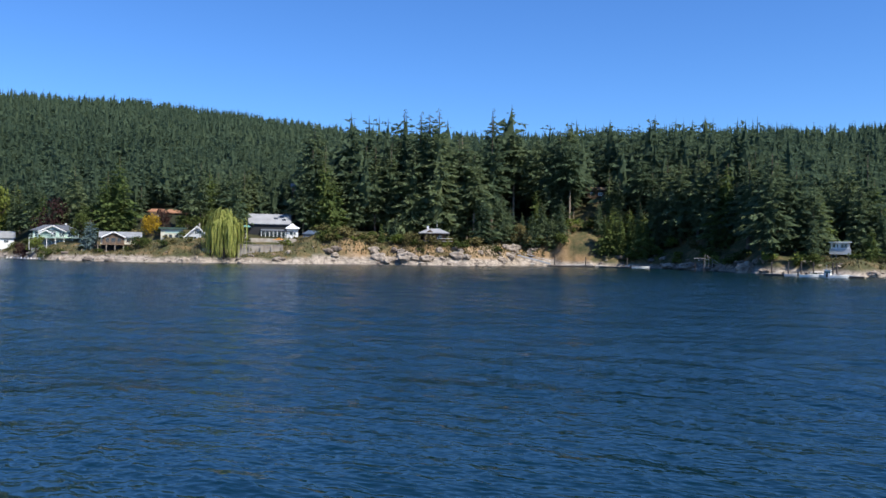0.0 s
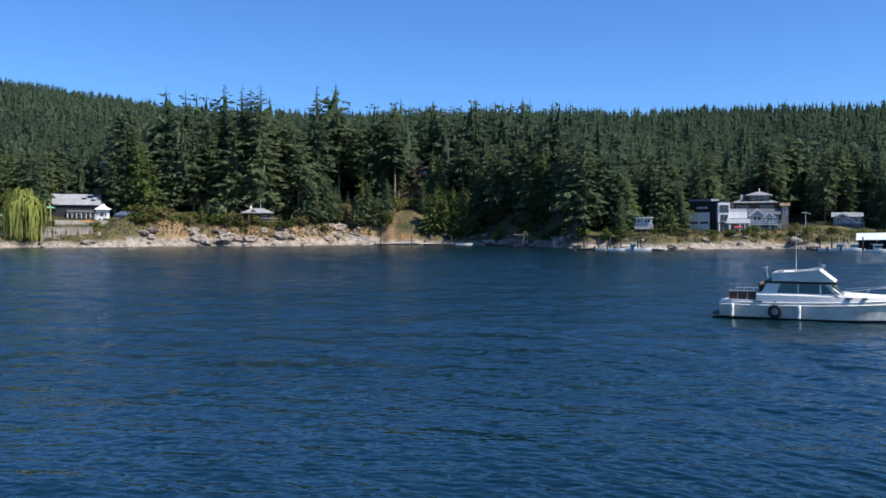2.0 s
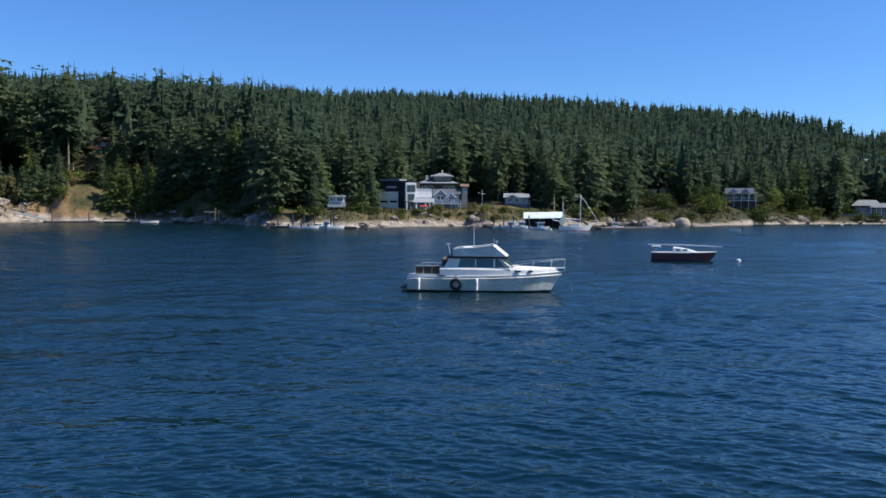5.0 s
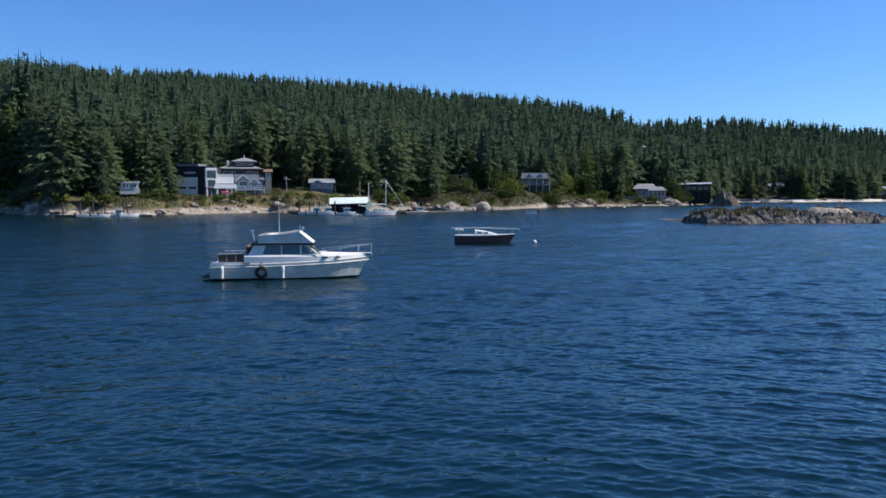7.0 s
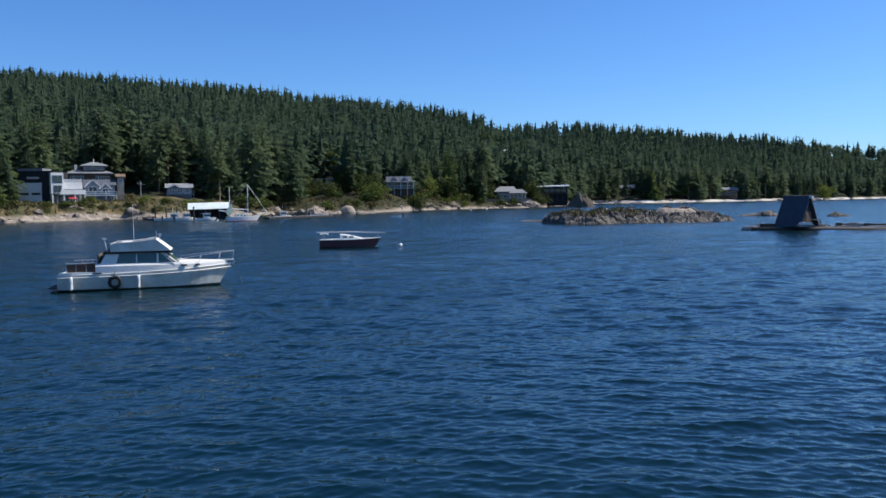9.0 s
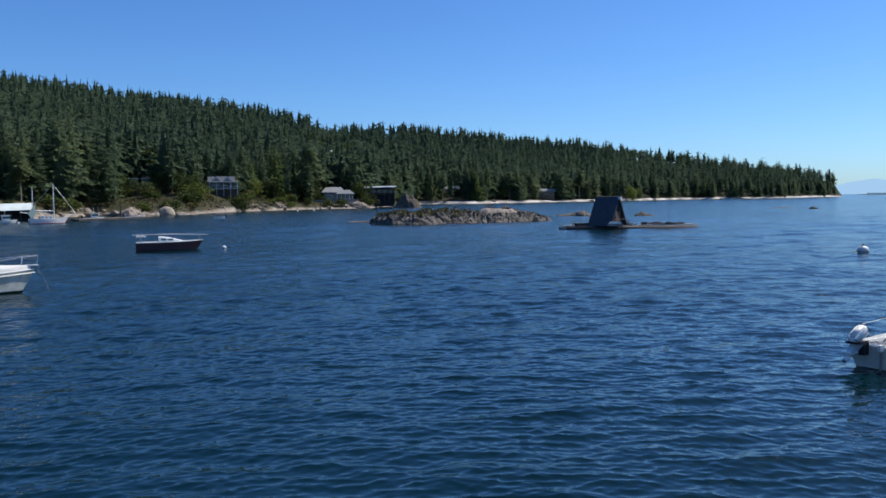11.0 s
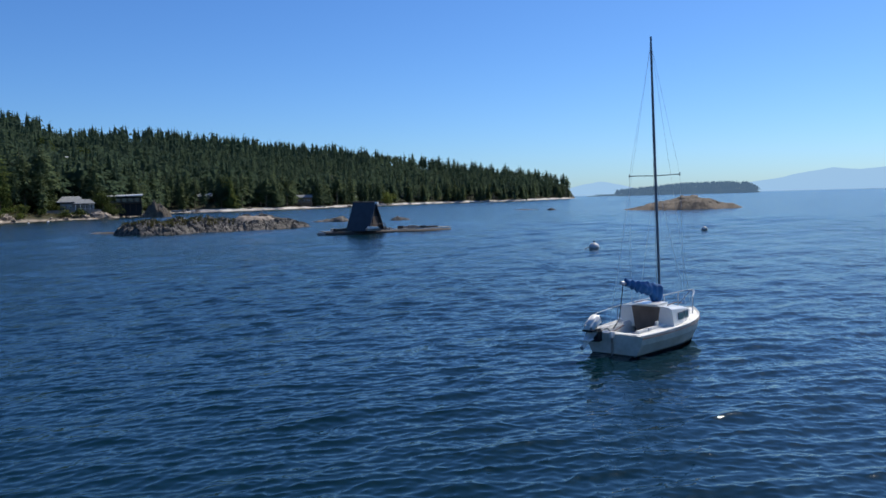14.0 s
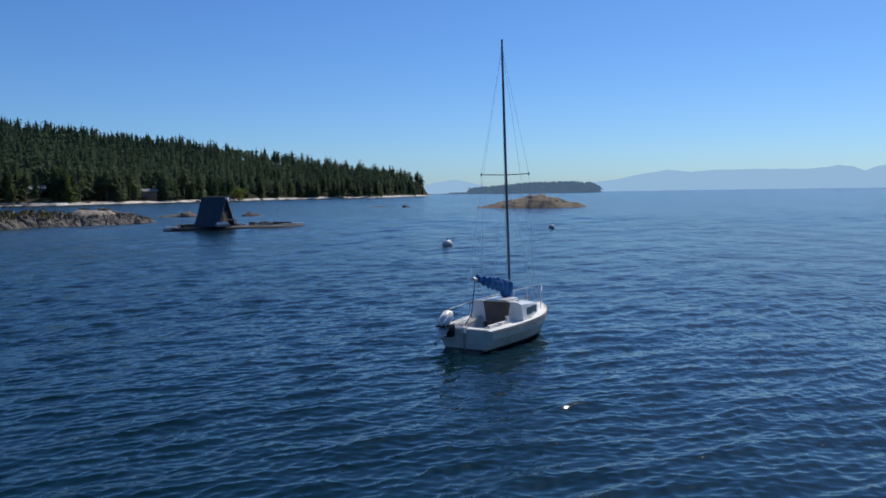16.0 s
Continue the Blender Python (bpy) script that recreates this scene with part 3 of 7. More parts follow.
def slab(corners, thick, bm=None):
    """A flat plate of four or three corners, thickened downwards along its normal."""
    bm = bm or bmesh.new()
    c = [Vector(p) for p in corners]
    n = (c[1] - c[0]).cross(c[2] - c[0]).normalized()
    if n.z < 0:
        n = -n
    a = [bm.verts.new(p) for p in c]
    b = [bm.verts.new(p - n * thick) for p in c]
    bm.faces.new(a)
    bm.faces.new(b[::-1])
    for i in range(len(a)):
        j = (i + 1) % len(a)
        bm.faces.new((a[i], b[i], b[j], a[j]))
    return bm


def thing(name, label, category, place, heading, group="", kind=""):
    """An Empty at a thing's base; heading is the bearing of its +x."""
    ob = new(name)
    ob.location = place
    ob.rotation_euler = (0, 0, radians(90 - heading))
    return tagged(ob, label, category, group, kind)


def aim(z_el, r):
    """The height at distance r that stands at an angle of z_el degrees over the eye's level."""
    return EYE + r * math.tan(radians(z_el))


WHITE = material("white_house_paint", (0.78, 0.77, 0.74), 0.55, scale=0.8, vary=0.12)
CREAM = material("cream_siding", (0.62, 0.60, 0.47), 0.7, scale=0.8, vary=0.2)
PALEGREEN = material("pale_green_paint", (0.42, 0.55, 0.47), 0.6, scale=0.8, vary=0.2)
GREYWALL = material("grey_siding", (0.30, 0.31, 0.32), 0.75, scale=0.8, vary=0.25)
BLUEGREY = material("blue_grey_siding", (0.20, 0.25, 0.31), 0.7, scale=0.8, vary=0.25)
DARKWALL = material("charcoal_cladding", (0.016, 0.017, 0.020), 0.8, scale=1.0, vary=0.3)
BROWNWALL = material("brown_timber_siding", (0.13, 0.085, 0.055), 0.8, scale=1.0, vary=0.4)
PEACH = material("peach_stucco", (0.62, 0.45, 0.34), 0.8, scale=0.8, vary=0.15)
CEDAR = material("weathered_cedar", (0.27, 0.18, 0.11), 0.8, scale=1.5, vary=0.45)
GREYROOF = material("grey_shingles", (0.26, 0.27, 0.28), 0.85, scale=0.6, vary=0.3, fine=6, bump=0.03)
SLATE = material("slate_grey_shingles", (0.10, 0.11, 0.13), 0.8, scale=0.6, vary=0.3, fine=6, bump=0.03)
WORNROOF = material("weathered_grey_sheet_roof", (0.33, 0.33, 0.34), 0.6, scale=0.4, vary=0.3, fine=5)
PALEROOF = material("pale_grey_metal_roof", (0.50, 0.51, 0.52), 0.45, scale=0.5, vary=0.2)
MINTROOF = material("pale_mint_sheet_roof", (0.70, 0.77, 0.72), 0.5, scale=0.5, vary=0.2)
ORANGEROOF = material("orange_brown_tiles", (0.36, 0.18, 0.10), 0.85, scale=0.8, vary=0.35, fine=5, bump=0.04)
BLUEROOF = material("dark_blue_shingles", (0.06, 0.09, 0.14), 0.8, scale=0.6, vary=0.3, fine=6, bump=0.03)
GREENROOF = material("dark_green_felt_roof", (0.06, 0.11, 0.08), 0.85, scale=0.6, vary=0.3)
CONCRETE = material("stained_concrete", (0.42, 0.38, 0.32), 0.9, scale=0.5, color2=(0.22, 0.18, 0.14), bump=0.02, fine=8)
PANE = material("dark_window_glass", (0.03, 0.04, 0.05), 0.08, vary=0.2, spec=0.8)
REDCLOTH = material("red_cloth", (0.55, 0.05, 0.06), 0.9, scale=2)
ORANGECLOTH = material("orange_canvas", (0.75, 0.36, 0.10), 0.9, scale=2)
TEALCLOTH = material("pale_turquoise_canvas", (0.35, 0.72, 0.66), 0.9, scale=2)
OLDWOOD = material("silver_grey_weathered_wood", (0.36, 0.32, 0.28), 0.9, scale=1.2, vary=0.45, fine=14, bump=0.02)
DARKWOOD = material("wet_dark_timber", (0.07, 0.055, 0.045), 0.8, scale=1.0, vary=0.4)
DRIFTWOOD = material("bleached_driftwood", (0.55, 0.50, 0.44), 0.9, scale=1.2, vary=0.35, fine=9, bump=0.02)


def window(parent, x, y, z, w, h, frame_mat=None, bars=1):
    """A framed window in a front that faces -y, x at its middle and z at its sill."""
    bm = bmesh.new()
    t = 0.09
    for q in ((-w / 2, -w / 2 + t, 0, h), (w / 2 - t, w / 2, 0, h), (-w / 2 + t, w / 2 - t, 0, t), (-w / 2 + t, w / 2 - t, h - t, h)):
        box(x + q[0], x + q[1], y - 0.07, y + 0.02, z + q[2], z + q[3], bm)
    for k in range(bars):
        c = x - w / 2 + w * (k + 1) / (bars + 1)
        box(c - t / 2, c + t / 2, y - 0.06, y + 0.02, z + t, z + h - t, bm)
    fr = part("window", bm, frame_mat or WHITE, parent)
    part("pane", box(x - w / 2 + t, x + w / 2 - t, y - 0.03, y + 0.01, z + t, z + h - t), PANE, fr, "dark reflecting glass")
    return fr


def deck(parent, x0, x1, y0, y1, z, down, mat, rail_mat, post_mat=None, gap=2.4, rails=True):
    """A deck on posts with a railing along its front (y0) and sides."""
    d = part("deck", box(x0, x1, y0, y1, z - 0.22, z), mat, parent)
    n = max(2, int((x1 - x0) / gap) + 1)
    for k in range(n):
        x = x0 + 0.12 + (x1 - x0 - 0.24) * k / (n - 1)
        if down > 0.3:
            part("post", box(x - 0.11, x + 0.11, y0 + 0.1, y0 + 0.32, z - down, z - 0.22), post_mat or mat, d)
        if rails:
            part("baluster_post", box(x - 0.06, x + 0.06, y0 + 0.03, y0 + 0.15, z, z + 1.0), rail_mat, d)
    if rails:
        part("top_rail", box(x0, x1, y0, y0 + 0.16, z + 1.0, z + 1.1), rail_mat, d)
        part("mid_rail", box(x0, x1, y0 + 0.05, y0 + 0.11, z + 0.45, z + 0.53), rail_mat, d)
        for x in (x0, x1 - 0.14):
            part("side_rail", box(x, x + 0.14, y0 + 0.16, y1, z + 1.0, z + 1.1), rail_mat, d)
    return d


def roof_gable_front(parent, w, y0, y1, z, h, over, mat, trim=None, x=0.0, thick=0.22):
    """Two slopes whose ridge runs away from the water."""
    rf = None
    e = h * over / (w / 2)
    for s in (-1, 1):
        p = part("roof" if s < 0 else "roof_slope", slab([(x, y0 - over, z + h + thick), (x, y1 + over, z + h + thick), (x + s * (w / 2 + over), y1 + over, z - e + thick), (x + s * (w / 2 + over), y0 - over, z - e + thick)], thick), mat, parent)
        rf = rf or p
        if trim:
            part("barge_board", slab([(x, y0 - over - 0.08, z + h + thick + 0.05), (x, y0 - over - 0.003, z + h + thick + 0.05), (x + s * (w / 2 + over), y0 - over - 0.003, z - e + thick + 0.05), (x + s * (w / 2 + over), y0 - over - 0.08, z - e + thick + 0.05)], 0.4), trim, parent)
    return rf


def roof_gable_side(parent, w, y0, y1, z, h, over, mat, thick=0.22):
    """Two slopes whose ridge runs along the front."""
    ym = (y0 + y1) / 2
    e = h * over / (ym - y0)
    for ya, nm in ((y0 - over, "roof"), (y1 + over, "roof_slope")):
        part(nm, slab([(-w / 2 - over, ym, z + h + thick), (w / 2 + over, ym, z + h + thick), (w / 2 + over, ya, z - e + thick), (-w / 2 - over, ya, z - e + thick)], thick), mat, parent)
    for s in (-1, 1):
        bm = bmesh.new()
        vs = [bm.verts.new((s * w / 2, y, zz)) for y, zz in ((y0, z), (y1, z), (ym, z + h))]
        ws = [bm.verts.new((s * (w / 2 - 0.2), v.co.y, v.co.z)) for v in vs]
        bm.faces.new(vs), bm.faces.new(ws[::-1])
        for i in range(3):
            bm.faces.new((vs[i], ws[i], ws[(i + 1) % 3], vs[(i + 1) % 3]))
        part("gable", bm, parent["wallmat"] and bpy.data.materials[parent["wallmat"]], parent)


def roof_hip(parent, w, y0, y1, z, h, over, mat, ridge=0.35, x=0.0, thick=0.25, name="roof"):
    bm = bmesh.new()
    X, Y0, Y1 = w / 2 + over, y0 - over, y1 + over
    ym = (Y0 + Y1) / 2
    lo = [bm.verts.new((x + a * X, b, z)) for a, b in ((-1, Y0), (1, Y0), (1, Y1), (-1, Y1))]
    mid = [bm.verts.new((v.co.x, v.co.y, z + thick)) for v in lo]
    rl, rr = bm.verts.new((x - X * ridge, ym, z + h + thick)), bm.verts.new((x + X * ridge, ym, z + h + thick))
    bm.faces.new(lo)
    for i in range(4):
        bm.faces.new((lo[i], lo[(i + 1) % 4], mid[(i + 1) % 4], mid[i]))
    bm.faces.new((mid[0], mid[1], rr, rl))
    bm.faces.new((mid[1], mid[2], rr))
    bm.faces.new((mid[2], mid[3], rl, rr))
    bm.faces.new((mid[3], mid[0], rl))
    return part(name, bm, mat, parent)


def house(label, b, r, z, clear=9.0):
    """The Empty of a house whose front looks at the water; +x along the front, +y away."""
    place = at(b, r, z)
    KEEP_CLEAR.append((place.x + math.sin(radians(b)) * 5, place.y + math.cos(radians(b)) * 5, clear))
    hs = thing("house", label, "house", place, b + 90)
    hs["wallmat"] = ""
    return hs


def walls(hs, w, y0, y1, h, mat, down=2.0, peak=0.0, x=0.0, name="wall"):
    """The body; peak lifts the front's middle to a gable."""
    hs["wallmat"] = mat.name
    out = [(x - w / 2, -down), (x + w / 2, -down), (x + w / 2, h)]
    if peak:
        out.append((x, h + peak))
    out.append((x - w / 2, h))
    return part(name, prism(out, y0, y1), mat, hs)


def houses():
    # far left, only its end shows
    h = house("small white house with a grey gable roof by the shore", -43.7, 384, 4.9, 12)
    walls(h, 14, 0, 8, 3.0, WHITE, 4)
    KEEP_CLEAR.append((*at(-33.5, 331)[:2], 12))
    KEEP_CLEAR.append((*at(-34.6, 327)[:2], 8))
    KEEP_CLEAR.append((*at(-4.6, 326)[:2], 7))
    KEEP_CLEAR.append((*at(-25.2, 326)[:2], 6))
    for _r in (300, 308, 316, 324):
        KEEP_CLEAR.append((*at(-5.65, _r)[:2], 2.4))
    KEEP_CLEAR.append((*at(-15.4, 284)[:2], 8))
    KEEP_CLEAR.append((*at(10.75, 230)[:2], 7))
    for _b, _r, _c in ((37.9, 336, 11), (38.2, 326, 8), (37.9, 316, 8), (37.7, 308, 7), (32.7, 338, 8), (32.7, 328, 8), (32.7, 318, 8), (32.6, 308, 8), (32.6, 300, 8), (23.2, 266, 8),
                       (53.6, 636, 9), (53.6, 622, 9), (60.1, 682, 9), (60.1, 670, 9), (63.4, 756, 8), (45.2, 686, 11), (45.2, 668, 11), (45.2, 650, 10), (45.2, 632, 9), (45.2, 614, 8), (45.2, 596, 7)):
        KEEP_CLEAR.append((*at(_b, _r)[:2], _c))
    roof_gable_side(h, 14, 0, 8, 3.0, 2.6, 0.6, GREYROOF)
    for x in (-4, 0, 4.2):
        window(h, x, 0, 0.9, 1.8, 1.3)
    # big two-storey house with verandah
    h = house("large two-storey house with grey roof, white gable and long green deck", -40.3, 336, 4.4, 13)
    walls(h, 16.5, 2.2, 12, 3.5, GREYWALL, 3, name="ground_floor_wall")
    walls(h, 15.5, 2.2, 12, 6.0, PALEGREEN, -3.5)
    roof_hip(h, 15.5, 2.2, 12, 6.0, 2.1, 0.9, SLATE, 0.45)
    walls(h, 8.0, 1.6, 6, 5.9, PALEGREEN, -3.6, 1.9, -1.2, "gable_wall")
    roof_gable_front(h, 8.0, 1.6, 7.5, 5.95, 1.95, 0.8, SLATE, WHITE, -1.2)
    roof_gable_front(h, 4.4, 0.9, 3.5, 5.0, 1.1, 0.4, SLATE, WHITE, -3.4)
    deck(h, -9.0, 8.6, 0, 2.19, 3.5, 4.5, PALEGREEN, PALEGREEN, WHITE, 2.9)
    for x in (-6.3, -0.9, 2.0, 4.8, 6.6):
        window(h, x, 1.6 if -5.2 < x < 2.8 else 2.2, 3.75, 1.9, 1.9)
    for x in (-6, -2.6, 1.2, 5.0):
        window(h, x, 2.2, 0.7, 2.2, 2.0, PALEGREEN)
    part("chimney", box(3.0, 3.7, 7, 7.7, 7.0, 9.0), WHITE, h)
    # house on the rock with the dark underdeck
    h = house("cream and brown bungalow with grey gable roof on a timber deck", -36.5, 306, 5.7, 10)
    # charcoal puts the shade below the deck into this wall's colour
    walls(h, 12.6, 2.4, 9, 0.0, DARKWALL, 4, name="undercroft_wall")
    walls(h, 13.0, 1.8, 9, 2.5, CREAM, -0.003)
    roof_gable_side(h, 13.0, 1.8, 9, 2.5, 1.7, 0.6, GREYROOF)
    walls(h, 7.0, 1.0, 5, 2.5, BROWNWALL, -0.003, 1.75, -2.3, "gable_wall")
    roof_gable_front(h, 7.0, 1.0, 6, 2.5, 1.75, 0.6, GREYROOF, WHITE, -2.3)
    deck(h, -7.4, 6.6, -1.6, 0.99, 0, 3.6, CEDAR, CEDAR, CONCRETE, 2.8)
    part("brick_pier", box(5.2, 6.6, 1.5, 1.79, 0, 2.2), ORANGEROOF, h, "reddish brick pier")
    for x, w in ((-4.2, 1.3), (-2.3, 1.6), (-0.5, 1.2)):
        window(h, x, 1.0, 0.5, w, 1.7, CEDAR, 0)
    for x in (2.6, 4.2):
        window(h, x, 1.8, 0.7, 1.3, 1.3, CEDAR)
    # orange roof above the trees
    h = house("low house under trees with a broad orange-brown roof", -33.5, 346, 14.2, 11)
    walls(h, 14.5, 0, 8, 4.7, BROWNWALL, 3)
    roof_hip(h, 9.0, 0, 7, 4.3, 1.5, 0.8, ORANGEROOF, 0.7, 3.4)
    roof_hip(h, 6.0, 1, 8, 4.7, 1.2, 0.8, ORANGEROOF, 0.6, -4.6, name="roof_wing")
    for x in (-5, 1.5, 5.4):
        window(h, x, 0, 2.2, 1.8, 1.2)
    # flat-roofed cream house
    h = house("cream flat-roofed cottage with a green roof edge", -33.35, 306, 7.1, 7)
    walls(h, 7.4, 0, 7, 4.3, CREAM, 3)
    part("roof", box(-4.6, 5.2, -0.8, 7.8, 4.3, 4.75), GREENROOF, h)
    part("banner", box(-2.2, 3.2, -0.06, -0.004, 2.75, 3.45), PALEGREEN, h)
    for x in (-1.9, -0.4, 1.6):
        window(h, x, 0, 0.7, 1.1, 1.6, CEDAR, 0)
    # steep white gable
    h = house("white-trimmed cottage with a steep grey front gable", -31.75, 303, 7.2, 7)
    walls(h, 7.8, 0.6, 8, 1.7, PALEROOF, 3, 3.5)
    roof_gable_front(h, 7.8, 0.6, 8, 1.7, 3.5, 0.8, GREYROOF, WHITE)
    window(h, 0.3, 0.6, 2.5, 2.3, 1.2, WHITE, 2)
    window(h, -1.6, 0.6, 0.1, 3.0, 1.6, WHITE, 2)
    window(h, 2.2, 0.6, 0.1, 1.6, 1.9, WHITE, 1)
    part("chimney", box(0.6, 1.2, 5, 5.6, 4.2, 6.4), CONCRETE, h)
    # big grey roof
    h = house("house with a huge plain pale grey roof and glazed verandah", -27.0, 313, 8.8, 12)
    walls(h, 15.4, 2.4, 12, 5.2, DARKWALL, 3)
    part("roof", slab([(-8.0, 1.6, 5.35), (8.0, 1.6, 5.35), (8.0, 7.5, 9.3), (-8.0, 7.5, 9.3)], 0.3), WORNROOF, h)
    part("roof_slope", slab([(-8.0, 13.0, 5.4), (8.0, 13.0, 5.4), (8.0, 7.5, 9.3), (-8.0, 7.5, 9.3)], 0.3), WORNROOF, h)
    for s in (-1, 1):
        bm = bmesh.new()
        bm.faces.new([bm.verts.new((s * 7.7, y, zz)) for y, zz in ((2.4, 5.2), (12, 5.2), (7.5, 8.95))])
        part("gable", bm, DARKWALL, h)
    for x, dz in ((2.3, 0.0), (4.5, 0.55), (5.3, -0.5)):
        y = 4.4 + dz * 1.5
        zz = 5.38 + (y - 1.6) * 0.669
        part("skylight", slab([(x - 0.75, y, zz + 0.08), (x + 0.75, y, zz + 0.08), (x + 0.75, y + 0.9, zz + 0.68), (x - 0.75, y + 0.9, zz + 0.68)], 0.1), PANE, h)
    part("verandah_roof", slab([(-3.2, -1.2, 2.7), (9.0, -1.2, 2.7), (9.0, 2.38, 3.5), (-3.2, 2.38, 3.5)], 0.18), SLATE, h)
    for k in range(9):
        x = -3.0 + 11.8 * k / 8
        part("verandah_post", box(x - 0.1, x + 0.1, -1.0, -0.8, 0, 2.62), WHITE, h)
    for k in range(7):
        window(h, -2.2 + k * 1.55, 2.4, 0.3, 1.35, 2.0)
    roof_hip(h, 4.6, -1.0, 4.0, 3.6, 1.9, 0.4, WHITE, 0.05, 8.4, name="wing_roof")
    walls(h, 4.2, -0.6, 3.8, 3.6, WHITE, 2, 0, 8.4, "wing_wall")
    window(h, 8.4, -0.6, 1.2, 2.4, 1.4)
    part("vent_pipe", rod([(7.5, 8, 8), (7.5, 8, 11.2)], 0.12), GREYWALL, h)
    # blue-roofed shed
    h = house("small shed with a dark blue hipped roof", -24.1, 300, 8.3, 5)
    walls(h, 6.6, 0, 4, 1.9, BLUEGREY, 3)
    roof_hip(h, 6.6, 0, 4, 1.9, 1.3, 0.5, BLUEROOF, 0.4)
    window(h, 0.8, 0, 0.5, 1.6, 1.1)
    h = house("small white outbuilding behind a bluff", -22.9, 304, 9.2, 4)
    walls(h, 2.6, 0, 3, 1.6, WHITE, 3)
    roof_gable_side(h, 2.6, 0, 3, 1.6, 0.5, 0.3, GREYROOF)
    # cabin on the bluff
    h = house("low cabin with a pale hipped roof and an open verandah", -15.7, 292, 8.5, 8)
    walls(h, 8.2, 2.8, 8, 2.6, BROWNWALL, 3)
    roof_hip(h, 10.2, 0.2, 8.6, 2.6, 1.6, 0.5, WORNROOF, 0.35)
    for k in range(6):
        x = -5.0 + 2.0 * k
        part("verandah_post", box(x - 0.09, x + 0.09, 0.2, 0.38, -0.6, 2.6), CEDAR, h)
    part("verandah_floor", box(-5.4, 6.6, -0.3, 2.8, -0.25, 0.0), OLDWOOD, h)
    part("gable_wall", prism([(-3.6, 2.3), (0.6, 2.3), (-1.5, 4.0)], 0.05, 0.6), BROWNWALL, h)
    part("verandah_rail", box(2.0, 6.6, -0.25, -0.15, 0.8, 0.9), WHITE, h)
    part("chimney", box(-2.6, -1.9, 5, 5.7, 3.4, 5.4), WHITE, h)
    window(h, -1.0, 2.8, 0.7, 1.8, 1.2)
    window(h, 2.0, 2.8, 0.7, 1.6, 1.2)
    # huts up in the wood
    h = house("small pale-roofed hut high among the firs", -25.2, 335, 25.5, 5)
    walls(h, 4.0, 0, 4, 4.4, CEDAR, -2.2)
    for x in (-1.7, 1.7):
        part("stilt", box(x - 0.15, x + 0.15, 0.5, 0.8, -14, 2.2), DARKWOOD, h)
    roof_gable_side(h, 4.0, 0, 4, 4.4, 1.2, 0.5, GREYROOF)
    window(h, 0, 0, 2.6, 1.8, 1.2)
    h = house("brown timber hut on stilts among tall firs", -4.55, 338, 27.2, 6)
    walls(h, 7.5, 0, 6, 3.4, BROWNWALL, 0.2)
    roof_gable_side(h, 7.5, 0, 6, 3.4, 1.1, 0.7, CEDAR)
    deck(h, -4.5, 4.6, -2.0, -0.01, 0, 8, CEDAR, CEDAR, DARKWOOD, 2.6)
    window(h, -1.6, 0, 1.0, 1.6, 1.3)
    window(h, 1.7, 0, 1.0, 1.6, 1.3)
    # white box cabin on stilts
    h = house("little white box cabin on stilts with a pale blue lower wall", 10.75, 241, 5.9, 7)
    walls(h, 4.6, 0.8, 5, 2.6, WHITE, 0.0)
    part("roof", box(-2.75, 2.75, 0.2, 5.5, 2.6, 2.9), WHITE, h)
    part("apron", box(-2.6, 2.6, 0.68, 0.796, -0.5, 1.05), PALEROOF, h, "pale blue-grey boarded front")
    for x, w in ((-1.5, 0.8), (-0.7, 0.5), (0.9, 1.6)):
        window(h, x, 0.8, 1.25, w, 1.1, WHITE, 1 if w > 1 else 0)
    for x in (-2.1, -0.9, 1.9):
        part("stilt", box(x - 0.12, x + 0.12, 1.0, 1.24, -3.2, 0.0), OLDWOOD, h)
    part("floor", box(-2.5, 2.5, 0.8, 5.2, -0.2, -0.003), OLDWOOD, h)
    modern_house()
    gabled_house()
    # grey house in the trees
    h = house("blue-grey house with a long deck under dark firs", 23.2, 276, 5.2, 8)
    walls(h, 7.6, 1.6, 8, 4.2, BLUEGREY, 3)
    roof_gable_side(h, 7.6, 1.6, 8, 4.0, 1.2, 0.6, GREYROOF)
    roof_gable_front(h, 3.4, 1.2, 4.0, 4.0, 0.8, 0.3, GREYROOF, WHITE, -1.4)
    deck(h, -3.8, 4.6, 0, 1.59, 2.0, 3.5, BLUEGREY, GREYWALL)
    for x in (-2.2, 0.2, 2.4):
        window(h, x, 1.6, 2.3, 1.5, 1.4)
    # flat cottages on the hill
    for bb, w in ((32.35, 3.2), (33.1, 2.8)):
        h = house("small flat white-roofed cottage among shrubs", bb, 346, 10.9, 4)
        walls(h, w, 0, 4, 2.4, GREYWALL, 3)
        part("roof", box(-w / 2 - 0.5, w / 2 + 0.5, -0.5, 4.5, 2.4, 2.75), WHITE, h)
        window(h, 0, 0, 0.8, 1.6, 1.2)
    # house with white balcony columns
    h = house("brown-grey house with two dormer gables and a white two-storey balcony", 37.9, 347, 7.5, 9)
    # charcoal walls put the shade of the balcony's recess into the colour
    walls(h, 9.6, 2.6, 9, 4.6, DARKWALL, 3)
    roof_gable_side(h, 9.6, 2.6, 9, 4.5, 2.2, 0.7, SLATE)
    for x in (-2.2, 2.4):
        part("dormer_wall", prism([(x - 1.3, 4.5), (x + 1.3, 4.5), (x + 1.3, 5.4), (x, 6.5), (x - 1.3, 5.4)], 2.1, 4.6), GREYWALL, h)
        roof_gable_front(h, 2.8, 2.1, 5.2, 5.3, 1.3, 0.3, SLATE, WHITE, x)
        window(h, x, 2.1, 4.8, 1.2, 0.8)
